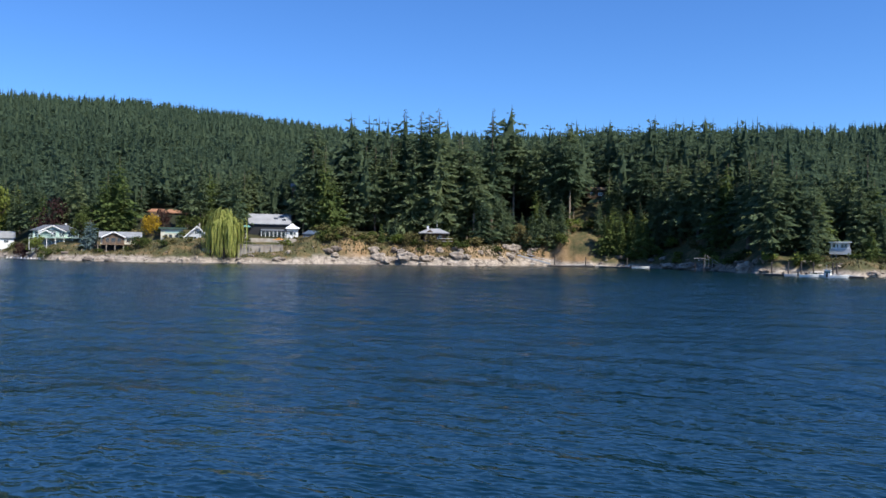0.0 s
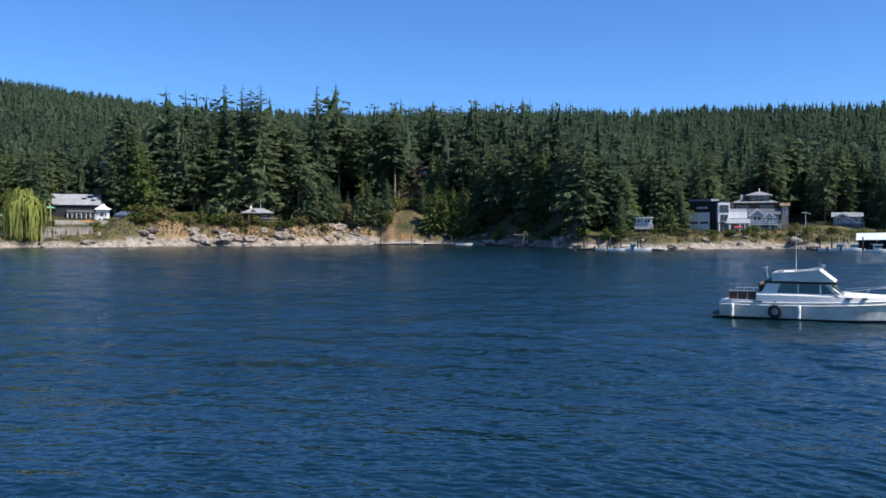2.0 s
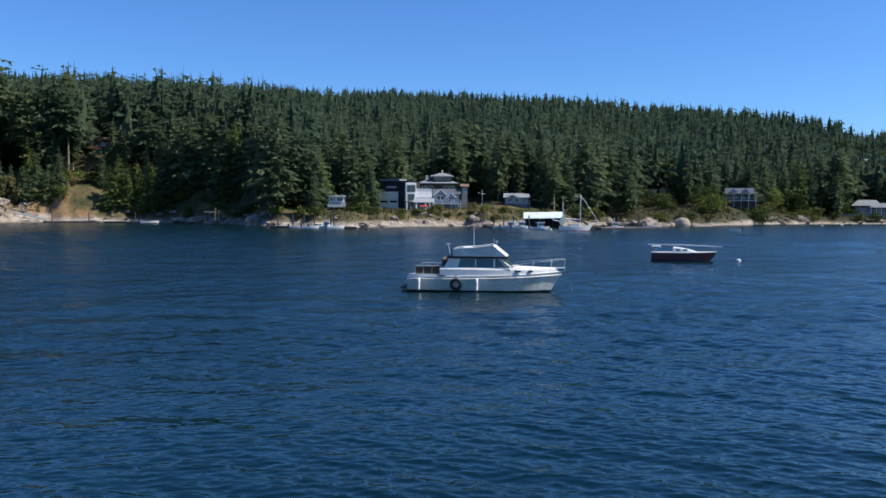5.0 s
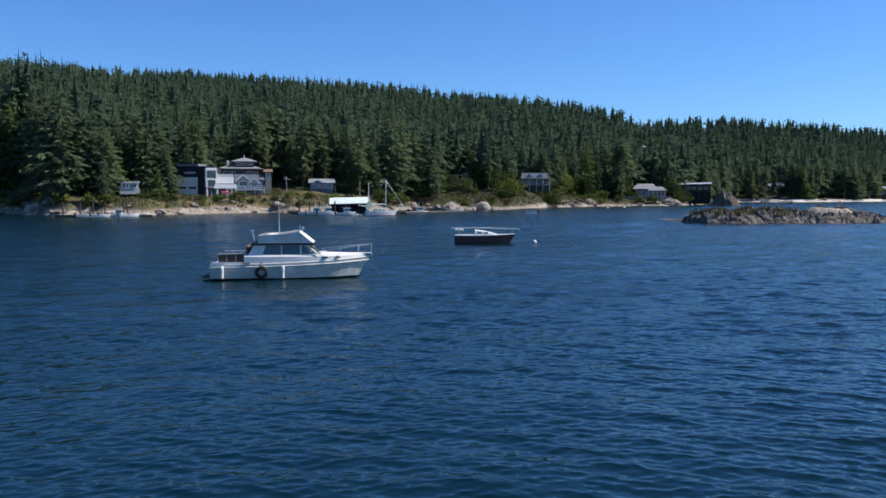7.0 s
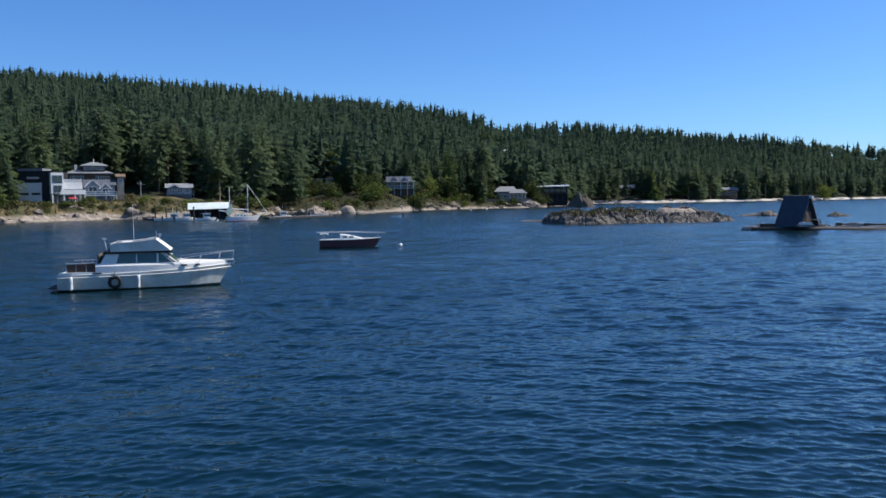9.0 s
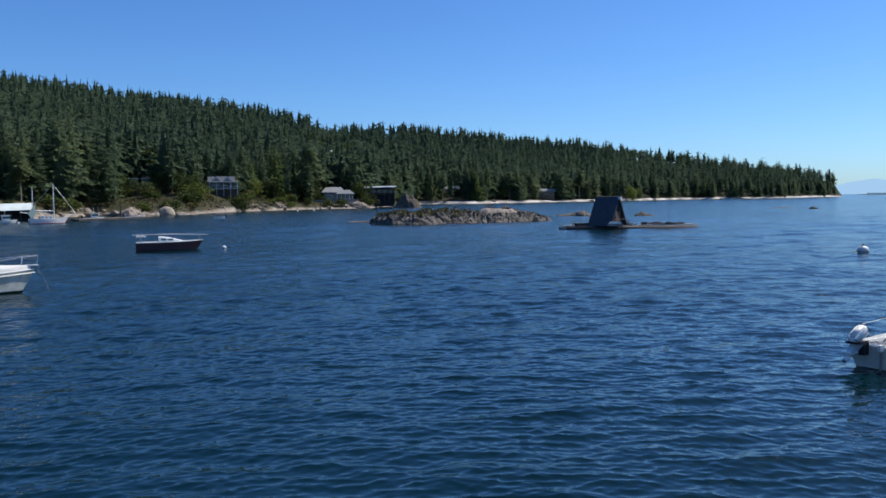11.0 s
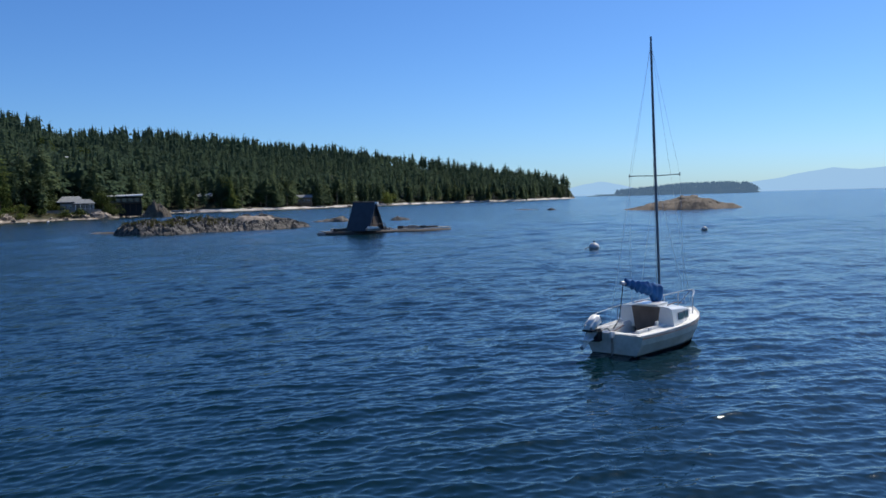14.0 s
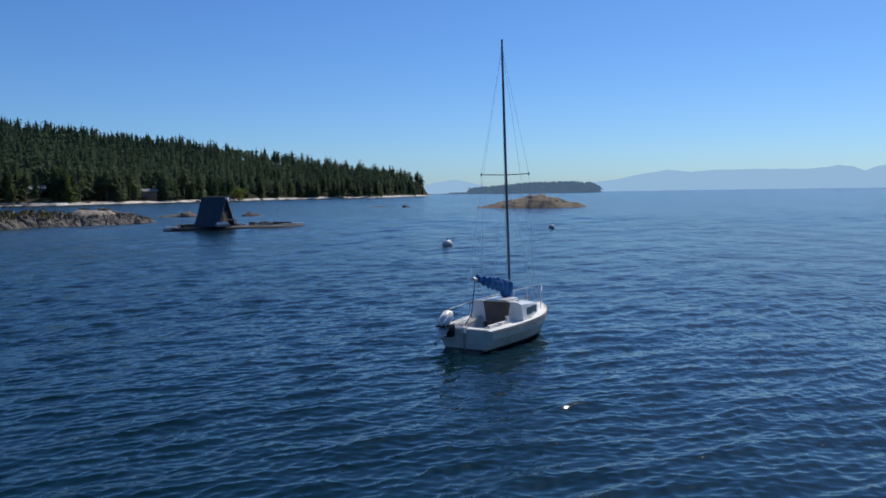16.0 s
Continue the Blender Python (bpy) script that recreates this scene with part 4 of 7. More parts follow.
    deck(h, -4.8, 6.4, -0.6, 2.59, 1.9, 3.4, WHITE, WHITE)
    part("balcony_beam", box(-4.8, 6.4, -0.6, -0.3, 4.2, 4.55), WHITE, h)
    part("balcony_roof", slab([(-5.0, -0.9, 4.6), (6.6, -0.9, 4.6), (6.6, 2.5, 5.0), (-5.0, 2.5, 5.0)], 0.18), SLATE, h)
    for x in (-4.7, -2.0, 0.8, 3.6, 6.3):
        part("column", box(x - 0.14, x + 0.14, -0.58, -0.3, 1.9, 4.2), WHITE, h)
    for x in (-3.2, -0.9, 1.5, 3.7):
        window(h, x, 2.6, 2.1, 1.6, 1.9, BROWNWALL)
    part("undercroft_wall", box(-4.6, 6.0, 1.2, 2.5, -2.5, 1.65), BROWNWALL, h)
    # house in a clearing high on the hillside
    h = house("small peach-coloured house in a clearing high on the hillside", 45.2, 700, ground_z(45.2, 700) + 0.3, 11)
    walls(h, 8.5, 0, 7, 4.6, PEACH, 4)
    roof_gable_side(h, 8.5, 0, 7, 4.6, 1.5, 0.6, PALEROOF)
    for x in (-2.4, 0.2, 2.6):
        window(h, x, 0, 1.6, 1.6, 1.6)
    # bungalow by the far cove
    h = house("wide grey bungalow with a low roof and white porch posts", 45.7, 410, 4.3, 12)
    walls(h, 14, 2, 10, 3.0, GREYWALL, 3)
    roof_hip(h, 11, 2, 11, 3.4, 2.6, 0.6, GREYROOF, 0.6, -2.4)
    roof_hip(h, 8.6, -0.6, 6, 2.6, 1.9, 0.4, GREYROOF, 0.5, 3.2, name="porch_roof")
    for x in (-0.6, 1.4, 3.4, 5.4, 7.0):
        part("porch_post", box(x - 0.16, x + 0.16, -0.6, -0.3, -0.5, 2.6), WHITE, h)
    part("retaining_wall", box(-17, 10, -3.4, -2.8, -2.5, 0.0), OLDWOOD, h)
    for x in (-5, -3, 1.6, 3.6, 5.6):
        window(h, x, 2, 0.5, 1.6, 1.6)
    # dark long house
    h = house("long dark house with a pale flat roof edge", 48.5, 420, 4.6, 11)
    walls(h, 15.5, 1.5, 9, 5.2, DARKWALL, 4)
    part("roof", slab([(-8.6, -0.3, 5.6), (8.6, -0.3, 5.9), (8.6, 10, 6.6), (-8.6, 10, 6.3)], 0.35), PALEROOF, h)
    for x in (-5.4, -2.6, 0.2, 3.0, 5.8):
        window(h, x, 1.5, 2.6, 2.3, 2.0, BROWNWALL)
    deck(h, -8, 8, 0, 1.49, 2.2, 4, BROWNWALL, BROWNWALL)
    # far cabins behind the beach
    for bb, rr, ze, w, hh, wm, rm, lab in ((53.6, 650, 8.6, 13, 3.2, BROWNWALL, PALEROOF, "long low cabin in shade behind the beach"),
                                           (60.1, 694, 4.6, 13, 4.6, CEDAR, GREYROOF, "tan beach house with a deck above the sand"),
                                           (63.4, 770, 5.2, 9, 3.0, GREYWALL, PALEROOF, "small grey cabin behind the beach"),
                                           (72.4, 1000, 4.0, 14, 4.0, GREYWALL, GREYROOF, "distant grey house by the white beach"),
                                           (68.0, 905, 4.0, 9, 3.4, BROWNWALL, GREYROOF, "distant brown cottage under the trees")):
        h = house(lab, bb, rr, ze, w * 0.7)
        walls(h, w, 0, 8, hh, wm, 4)
        roof_gable_side(h, w, 0, 8, hh, 1.9, 0.6, rm)
        deck(h, -w / 2, w / 2, -2, -0.01, 0.8, 3, OLDWOOD, OLDWOOD, gap=3.5)
        for k in range(3):
            window(h, (k - 1) * w * 0.28, 0, 1.3, 2.0, 1.4)


def modern_house():
    h = house("modern white and charcoal box house with stacked flat-roofed volumes", 15.45, 254, 4.5, 13)

    def turned(degrees):
        return Matrix.Translation((0.4, 0, 0)) @ Matrix.Rotation(radians(degrees), 4, "Z") @ Matrix.Translation((-0.4, 0, 0))
    lf, rt = turned(-24), turned(14)

    def vol(name, q, mat, m, label=""):
        return part(name, box(*q, m=m), mat, h, label)
    # shaded wing that turns away from the water
    vol("charcoal_volume", (-13.2, 0.4, 1.5, 11, 2.9, 9.1), DARKWALL, lf)
    vol("white_wing", (-9.2, -2.9, 0.6, 1.496, -0.9, 5.9), WHITE, lf)
    vol("basement_wall", (-13.0, 0.3, 1.8, 11, -3, 2.895), DARKWALL, lf)
    vol("slot_window", (-9.0, -6.2, 0.55, 0.596, 2.5, 3.1), PANE, lf)
    vol("slot_window", (-5.4, -3.0, 0.55, 0.596, 2.5, 3.1), PANE, lf)
    vol("slot_window", (-7.0, -3.6, 1.44, 1.497, 7.0, 7.6), PALEROOF, lf)
    vol("corner_window", (-1.4, 0.2, 1.44, 1.497, 3.4, 5.4), PANE, lf)
    vol("clerestory", (-10.4, -3.4, 3.2, 9, 9.1, 10.0), GREYROOF, lf)
    vol("parapet", (-13.25, 0.45, 1.42, 1.496, 8.9, 9.25), DARKWALL, lf)
    # sunlit wing
    vol("white_tower", (0.404, 3.7, 0.3, 8, 2.9, 8.7), WHITE, rt)
    for x0, x1, z0, z1 in ((0.75, 3.4, 5.8, 8.0), (1.0, 3.2, 3.2, 5.2)):
        vol("window_frame", (x0, x1, 0.22, 0.296, z0, z1), GREYWALL, rt)
        vol("window_pane", (x0 + 0.1, (x0 + x1) / 2 - 0.05, 0.18, 0.216, z0 + 0.1, z1 - 0.1), PANE, rt)
        vol("window_pane", ((x0 + x1) / 2 + 0.05, x1 - 0.1, 0.18, 0.216, z0 + 0.1, z1 - 0.1), PANE, rt)
    vol("white_terrace_volume", (3.704, 8.9, 0.9, 8.5, 4.1, 6.0), WHITE, rt)
    vol("terrace_slab", (2.4, 9.3, -0.9, 0.896, 2.6, 2.896), WHITE, rt)
    vol("terrace_parapet", (2.6, 9.2, -0.88, -0.7, 2.9, 3.9), WHITE, rt)
    vol("upper_terrace_rail", (3.8, 8.8, 0.92, 1.0, 6.004, 6.9), PALEROOF, rt)
    vol("lower_wall", (0.5, 8.8, 1.8, 8, -3, 4.09), GREYWALL, rt)
    vol("glass_wall", (3.71, 8.7, 1.6, 1.79, 2.9, 4.09), PANE, rt)
    for x in (4.9, 6.3, 7.7):
        vol("glazing_bar", (x - 0.05, x + 0.05, 1.5, 1.596, 2.9, 4.09), GREYWALL, rt)
    for x in (1.4, 3.4, 5.4, 7.4):
        vol("ground_window", (x - 0.8, x + 0.8, 1.72, 1.796, 0.2, 2.3), PANE, rt)
    for x in (0.5, 3.5, 6.4, 9.0):
        vol("pillar", (x - 0.18, x + 0.18, -0.7, -0.35, -1.2, 2.595), WHITE, rt)
    part("red_awning", slab([rt @ Vector(q) for q in ((4.6, -1.6, 1.4), (6.9, -1.6, 1.4), (6.9, 0.0, 1.9), (4.6, 0.0, 1.9))], 0.08), REDCLOTH, h, "red cloth awning")
    for x in (4.7, 6.8):
        part("awning_post", rod([rt @ Vector((x, -1.5, -0.8)), rt @ Vector((x, -1.5, 1.4))], 0.05, 6), WHITE, h)


def gabled_house():
    h = house("grey-blue house with white-trimmed twin gables and a deck", 18.35, 262, 5.2, 11)
    walls(h, 8.2, 2.0, 10, 4.6, BLUEGREY, 3)
    roof_gable_side(h, 8.2, 2.0, 10, 4.6, 1.6, 0.5, SLATE)
    for x, w, z, p in ((-1.9, 4.2, 4.3, 1.9), (1.5, 3.0, 3.8, 1.4)):
        part("gable_wall", prism([(x - w / 2, 0), (x + w / 2, 0), (x + w / 2, z), (x, z + p), (x - w / 2, z)], 1.0, 1.996), BLUEGREY, h)
        roof_gable_front(h, w, 1.0, 3.6, z, p, 0.4, SLATE, WHITE, x)
        window(h, x, 1.0, z - 1.6, w * 0.55, 1.5)
    deck(h, -4.2, 4.6, -1.0, 0.99, 1.7, 2.8, WHITE, WHITE)
    for x in (-2.6, 0.4, 3.0):
        window(h, x, 2.0, 0.0, 1.6, 1.5)
    h = house("brown house with tiered hip roofs and a small cupola storey", 17.75, 278, 8.6, 9)
    walls(h, 12.5, 0, 9, 5.0, BROWNWALL, 5)
    roof_hip(h, 12.5, 0, 9, 5.0, 1.3, 0.9, GREYROOF, 0.5)
    walls(h, 6.5, 1.5, 7.5, 7.4, BROWNWALL, -5.2, 0, 1.4, "cupola_wall")
    roof_hip(h, 6.5, 1.5, 7.5, 7.4, 1.2, 0.9, GREYROOF, 0.2, 1.4, name="cupola_roof")
    part("chimney", box(-4.2, -3.4, 4, 4.8, 5.5, 8.0), WHITE, h)
    part("finial", rod([(1.4, 4.5, 8.6), (1.4, 4.5, 9.9)], 0.15), WHITE, h)
    for x in (-0.6, 1.4, 3.4):
        window(h, x, 1.5, 6.3, 1.5, 0.9)
    for x in (-4.6, -2.4, 2.6, 4.8):
        window(h, x, 0, 3.0, 1.6, 1.4)
    h = house("narrow beige tower house with a brown roof", 19.6, 266, 7.0, 4)
    walls(h, 1.9, 0, 4, 5.4, CONCRETE, 3)
    roof_gable_side(h, 2.3, 0, 4, 5.3, 0.8, 0.3, CEDAR)
    window(h, 0, 0, 3.6, 0.9, 1.2)


houses()


def shore_fittings():
    # concrete sea wall with buttresses
    w = thing("sea_wall", "stained concrete sea wall with buttresses below the terrace", "wall", at(-27.6, 281, 0), 62.4)
    part("wall_slab", box(-7.4, 7.4, 0, 0.5, 0.5, 6.0), CONCRETE, w)
    for x in (-7.2, -3.6, 0.2, 3.7, 7.1):
        part("buttress", box(x - 0.22, x + 0.22, -0.5, -0.003, 0.5, 5.6), CONCRETE, w)
    part("coping", box(-7.5, 7.5, -0.12, 0.62, 6.004, 6.2), CONCRETE, w)
    part("terrace_fill", box(-7.3, 7.3, 0.504, 24, 0.5, 6.2), CONCRETE, w)
    # umbrellas
    for nm, b, r, z, rad, mat in (("pale turquoise parasol on the terrace", -28.55, 300, 10.7, 1.8, TEALCLOTH), ("orange canvas parasol on the terrace", -26.35, 293, 6.2, 2.3, ORANGECLOTH)):
        u = thing("parasol", nm, "parasol", at(b, r, z), 0)
        part("pole", rod([(0, 0, -2.2), (0, 0, 2.2)], 0.05), WHITE, u)
        bm = bmesh.new()
        top = bm.verts.new((0, 0, 2.55))
        ring = [bm.verts.new((rad * math.cos(6.2832 * k / 10), rad * math.sin(6.2832 * k / 10), 1.75 if k % 2 else 1.85)) for k in range(10)]
        for k in range(10):
            bm.faces.new((top, ring[k], ring[(k + 1) % 10]))
        bmesh.ops.solidify(bm, geom=bm.faces[:], thickness=0.04)
        part("canopy", bm, mat, u)
    part_terrace = thing("terrace", "raised planted terrace before the house with the grey roof", "terrace", at(-27.0, 301, 5.0), 63)
    part("terrace_slab", box(-9, 9.5, 0, 14, -4, 3.55), CONCRETE, part_terrace)
    # poles
    for lab, b, r, h in (("thin pale flagpole beside the cabin", -15.5, 301, 9.0), ("tall white flagpole with a crossbar on the grassy bank", 20.82, 262, 6.2)):
        z = ground_z(b, r)
        p = thing("flagpole", lab, "flagpole", at(b, r, z - 0.3), b + 90)
        part("pole", rod([(0, 0, 0), (0, 0, h)], 0.065, taper=0.6), WHITE, p)
        if b > 0:
            part("crossbar", rod([(-1.1, 0, h * 0.86), (1.1, 0, h * 0.8)], 0.05), WHITE, p)
    # gangway and floats
    g = thing("gangway", "long grey metal gangway from the bank down to a float", "gangway", at(-8.7, 291, 0), 82)
    for y in (-0.5, 0.5):
        part("side_truss", slab([(-5.8, y - 0.05, 4.0), (-5.8, y + 0.05, 4.0), (5.8, y + 0.05, 1.1), (5.8, y - 0.05, 1.1)], 0.35), PALEROOF, g)
        part("hand_rail", rod([(-5.8, y, 4.9), (5.8, y, 2.0)], 0.05), PALEROOF, g)
    part("walkway", slab([(-5.8, -0.44, 3.6), (-5.8, 0.44, 3.6), (5.8, 0.44, 0.7), (5.8, -0.44, 0.7)], 0.1), OLDWOOD, g)

    def dock(lab, b0, r0, b1, r1, width=2.4, piles=()):
        a, c = at(b0, r0), at(b1, r1)
        L = (c - a).length
        hd = math.degrees(math.atan2(c.x - a.x, c.y - a.y))
        d = thing("float_dock", lab, "dock", (a + c) / 2, hd)
        n = max(2, int(L / 0.6))
        part("float_beam", box(-L / 2, L / 2, -width / 2, -width / 2 + 0.4, -0.25, 0.38), DARKWOOD, d)
        part("float_beam", box(-L / 2, L / 2, width / 2 - 0.4, width / 2, -0.25, 0.38), DARKWOOD, d)
        if L < 14:
            for k in range(n):
                part("plank", box(-L / 2 + k * L / n + 0.02, -L / 2 + (k + 1) * L / n - 0.02, -width / 2 - 0.05, width / 2 + 0.05, 0.384, 0.45), OLDWOOD, d)
        else:
            part("deck", box(-L / 2, L / 2, -width / 2 - 0.05, width / 2 + 0.05, 0.384, 0.45), OLDWOOD, d)
        for x in piles:
            part("pile", rod([(x, width / 2 + 0.2, -2), (x, width / 2 + 0.2, 3.4)], 0.2, taper=0.85), DARKWOOD, d)
        return d
    dock("row of low grey timber floats along the rocks", -7.8, 292, -4.6, 289, 2.2, (-6, 5))
    dock("low grey timber float under the slope", -4.2, 289, -1.9, 284, 2.0, (3,))
    dock("grey timber float with moored small boats", 6.4, 216, 8.6, 213, 2.6, (-3.5, 0.5, 3.5))
    dock("grey timber float with dark piles", 8.7, 213, 10.4, 210, 2.4, (-2, 2.6))
    dock("long low pale timber float in front of the rocks", 10.4, 206, 12.1, 206, 2.0, (-2.5,))
    dock("timber float beside the boathouse", 21.2, 226, 23.2, 222, 2.2, (-3, 0, 3))
    dock("dark timber float near the boathouse", 23.3, 221, 24.2, 220, 2.0, (1.0,))
    dock("dark floating breakwater beyond the white ketch", 28.8, 220, 33.2, 238, 2.4, (-4, 4))
    # stairs from the rocks
    s = thing("stairs", "weathered timber stairs and railing on the rocks", "stairs", at(3.4, 243, 0.4), 93)
    for k in range(9):
        part("step", box(-3.4 + k * 0.55, -2.9 + k * 0.55, -0.6, 0.6, 3.4 - k * 0.36, 3.5 - k * 0.36), OLDWOOD, s)
    for k in range(6):
        part("rail_post", box(-3.3 + k * 1.0, -3.18 + k * 1.0, -0.7, -0.6, 1.0, 4.4 - k * 0.62), OLDWOOD, s)
    part("landing", box(-6.2, -3.4, -1.2, 1.2, 3.3, 3.5), OLDWOOD, s)
    part("hand_rail", rod([(-3.3, -0.65, 4.4), (2.0, -0.65, 1.2)], 0.06), OLDWOOD, s)
    for x in (-6, -3.6):
        part("stilt", box(x, x + 0.2, -0.8, -0.6, -1, 3.3), DARKWOOD, s)
    # boathouse with pale roof
    bh = thing("boathouse", "open boathouse with a long pale mint sheet roof on piles", "boathouse", at(25.1, 232, 0.9), 115.1)
    part("roof", slab([(-5.6, -3.2, 1.7), (5.4, -3.2, 1.9), (5.4, 0.6, 3.6), (-5.6, 0.6, 3.4)], 0.15), MINTROOF, bh)
    part("end_wall", box(5.0, 5.15, -2.2, 3.2, 0.4, 1.9), MINTROOF, bh)
    part("roof_slope", slab([(-5.6, 3.6, 1.9), (5.4, 3.6, 2.1), (5.4, 0.6, 3.6), (-5.6, 0.6, 3.4)], 0.15), MINTROOF, bh)
    part("back_wall", box(-5.0, 5.0, 3.2, 3.4, -1.2, 1.9), DARKWALL, bh)
    for x in (-5.0, -2.5, 0, 2.5, 5.0):
        part("pile", rod([(x, -2.4, -2), (x, -2.4, 1.95)], 0.14), DARKWOOD, bh)
    # garden chairs on the lawn
    for b in (-41.2, -41.05):
        c = thing("garden_chair", "white wooden garden chair on the lawn", "chair", on_land(b, 318, 0), b + 90, "garden chairs on the lawn")
        part("seat", box(-0.35, 0.35, -0.3, 0.35, 0.35, 0.42), WHITE, c)
        part("backrest", slab([(-0.35, 0.3, 0.4), (0.35, 0.3, 0.4), (0.35, 0.62, 1.15), (-0.35, 0.62, 1.15)], 0.06), WHITE, c)
        for x in (-0.33, 0.27):
            part("leg", box(x, x + 0.07, -0.3, -0.22, 0, 0.62), WHITE, c)
            part("leg", box(x, x + 0.07, 0.3, 0.38, 0, 0.4), WHITE, c)


shore_fittings()

# ---- boats ----
GELCOAT = material("white_gelcoat", (0.80, 0.79, 0.75), 0.28, scale=1.5, vary=0.10, fine=12, coat=0.3)
AGEDGEL = material("weathered_white_gelcoat", (0.70, 0.70, 0.64), 0.35, scale=1.3, color2=(0.46, 0.44, 0.36), fine=9)
TOPGEL = material("chalky_white_deck", (0.80, 0.78, 0.72), 0.6, scale=2.0, vary=0.15)
BOOT = material("black_antifouling", (0.02, 0.025, 0.022), 0.7, scale=2)
DARKRED = material("dull_maroon_hull_paint", (0.11, 0.035, 0.04), 0.5, scale=1.5, vary=0.3)
SMOKED = material("smoked_green_glass", (0.09, 0.17, 0.17), 0.06, vary=0.2, spec=0.9)
STEEL = material("stainless_steel", (0.55, 0.56, 0.58), 0.5, metal=0.7, vary=0.15)
ALUMAST = material("grey_anodised_mast", (0.16, 0.18, 0.21), 0.45, metal=0.3, vary=0.2)
RUBBER = material("black_rubber", (0.02, 0.02, 0.02), 0.8, scale=4)
TEAKDARK = material("dark_varnished_wood", (0.15, 0.07, 0.04), 0.5, scale=2, vary=0.4)
BOARD = material("grey_brown_plywood", (0.17, 0.13, 0.10), 0.8, scale=3, vary=0.4)
BLUECLOTH = material("bright_blue_sail_cover", (0.008, 0.12, 0.34), 0.8, scale=4, vary=0.35, fine=18, bump=0.02)
REDLINE = material("red_stripe", (0.35, 0.03, 0.03), 0.5)
PALECOVER = material("pale_green_tarp", (0.50, 0.62, 0.52), 0.8, scale=2)


def loft(stations, closed_ends=True, bm=None):
    """Skin over cross-sections that have the same count of points."""
    bm = bm or bmesh.new()
    rows = [[bm.verts.new(p) for p in s] for s in stations]
    for a, b in zip(rows, rows[1:]):
        for k in range(len(a) - 1):
            bm.faces.new((a[k], a[k + 1], b[k + 1], b[k]))
    if closed_ends:
        for s in (rows[0], rows[-1]):
            bm.faces.new(s)
    return bm


def hull_stations(L, beam, sheer, draft, fine=2.2, transom=0.8, rake=0.7, n=17, flare=0.85, z0=None):
    """Cross-sections of a hull from transom (x=0) to stem (x=L); sheer(u) gives the deck's height."""
    out = []
    for i in range(n):
        u = i / (n - 1)
        w = beam / 2 * (transom + (1 - transom) * math.sin(min(1, u / 0.45) * math.pi / 2)) if u < 0.45 else beam / 2 * max(0.012, 1 - ((u - 0.45) / 0.55) ** fine)
        s = sheer(u)
        xs = u * L
        keel = -draft * (1 - max(0, (u - 0.6) / 0.4) ** 2)
        pts = []
        for k, (f, zf) in enumerate(((1.0, 1.0), (0.97, 0.6), (flare, 0.12), (flare * 0.8, -0.3), (0.35, -0.8), (0.0, -1.0))):
            z = s * zf if zf > 0 else keel * -zf
            x = xs - (1 - (z + draft) / (s + draft)) * rake * u ** 4
            pts.append((x, w * f, z))
        out.append([(x, -y, z) for x, y, z in pts] + [(x, y, z) for x, y, z in pts[::-1][1:]])
    return out


def deck_from(stations, dz=-0.03, crown=0.05):
    rows = []
    for s in stations:
        x, y, z = s[-1]
        rows.append([(x, -y * 0.985, z + dz), (x, 0, z + dz + crown * min(1, y)), (x, y * 0.985, z + dz)])
    return loft(rows, False)


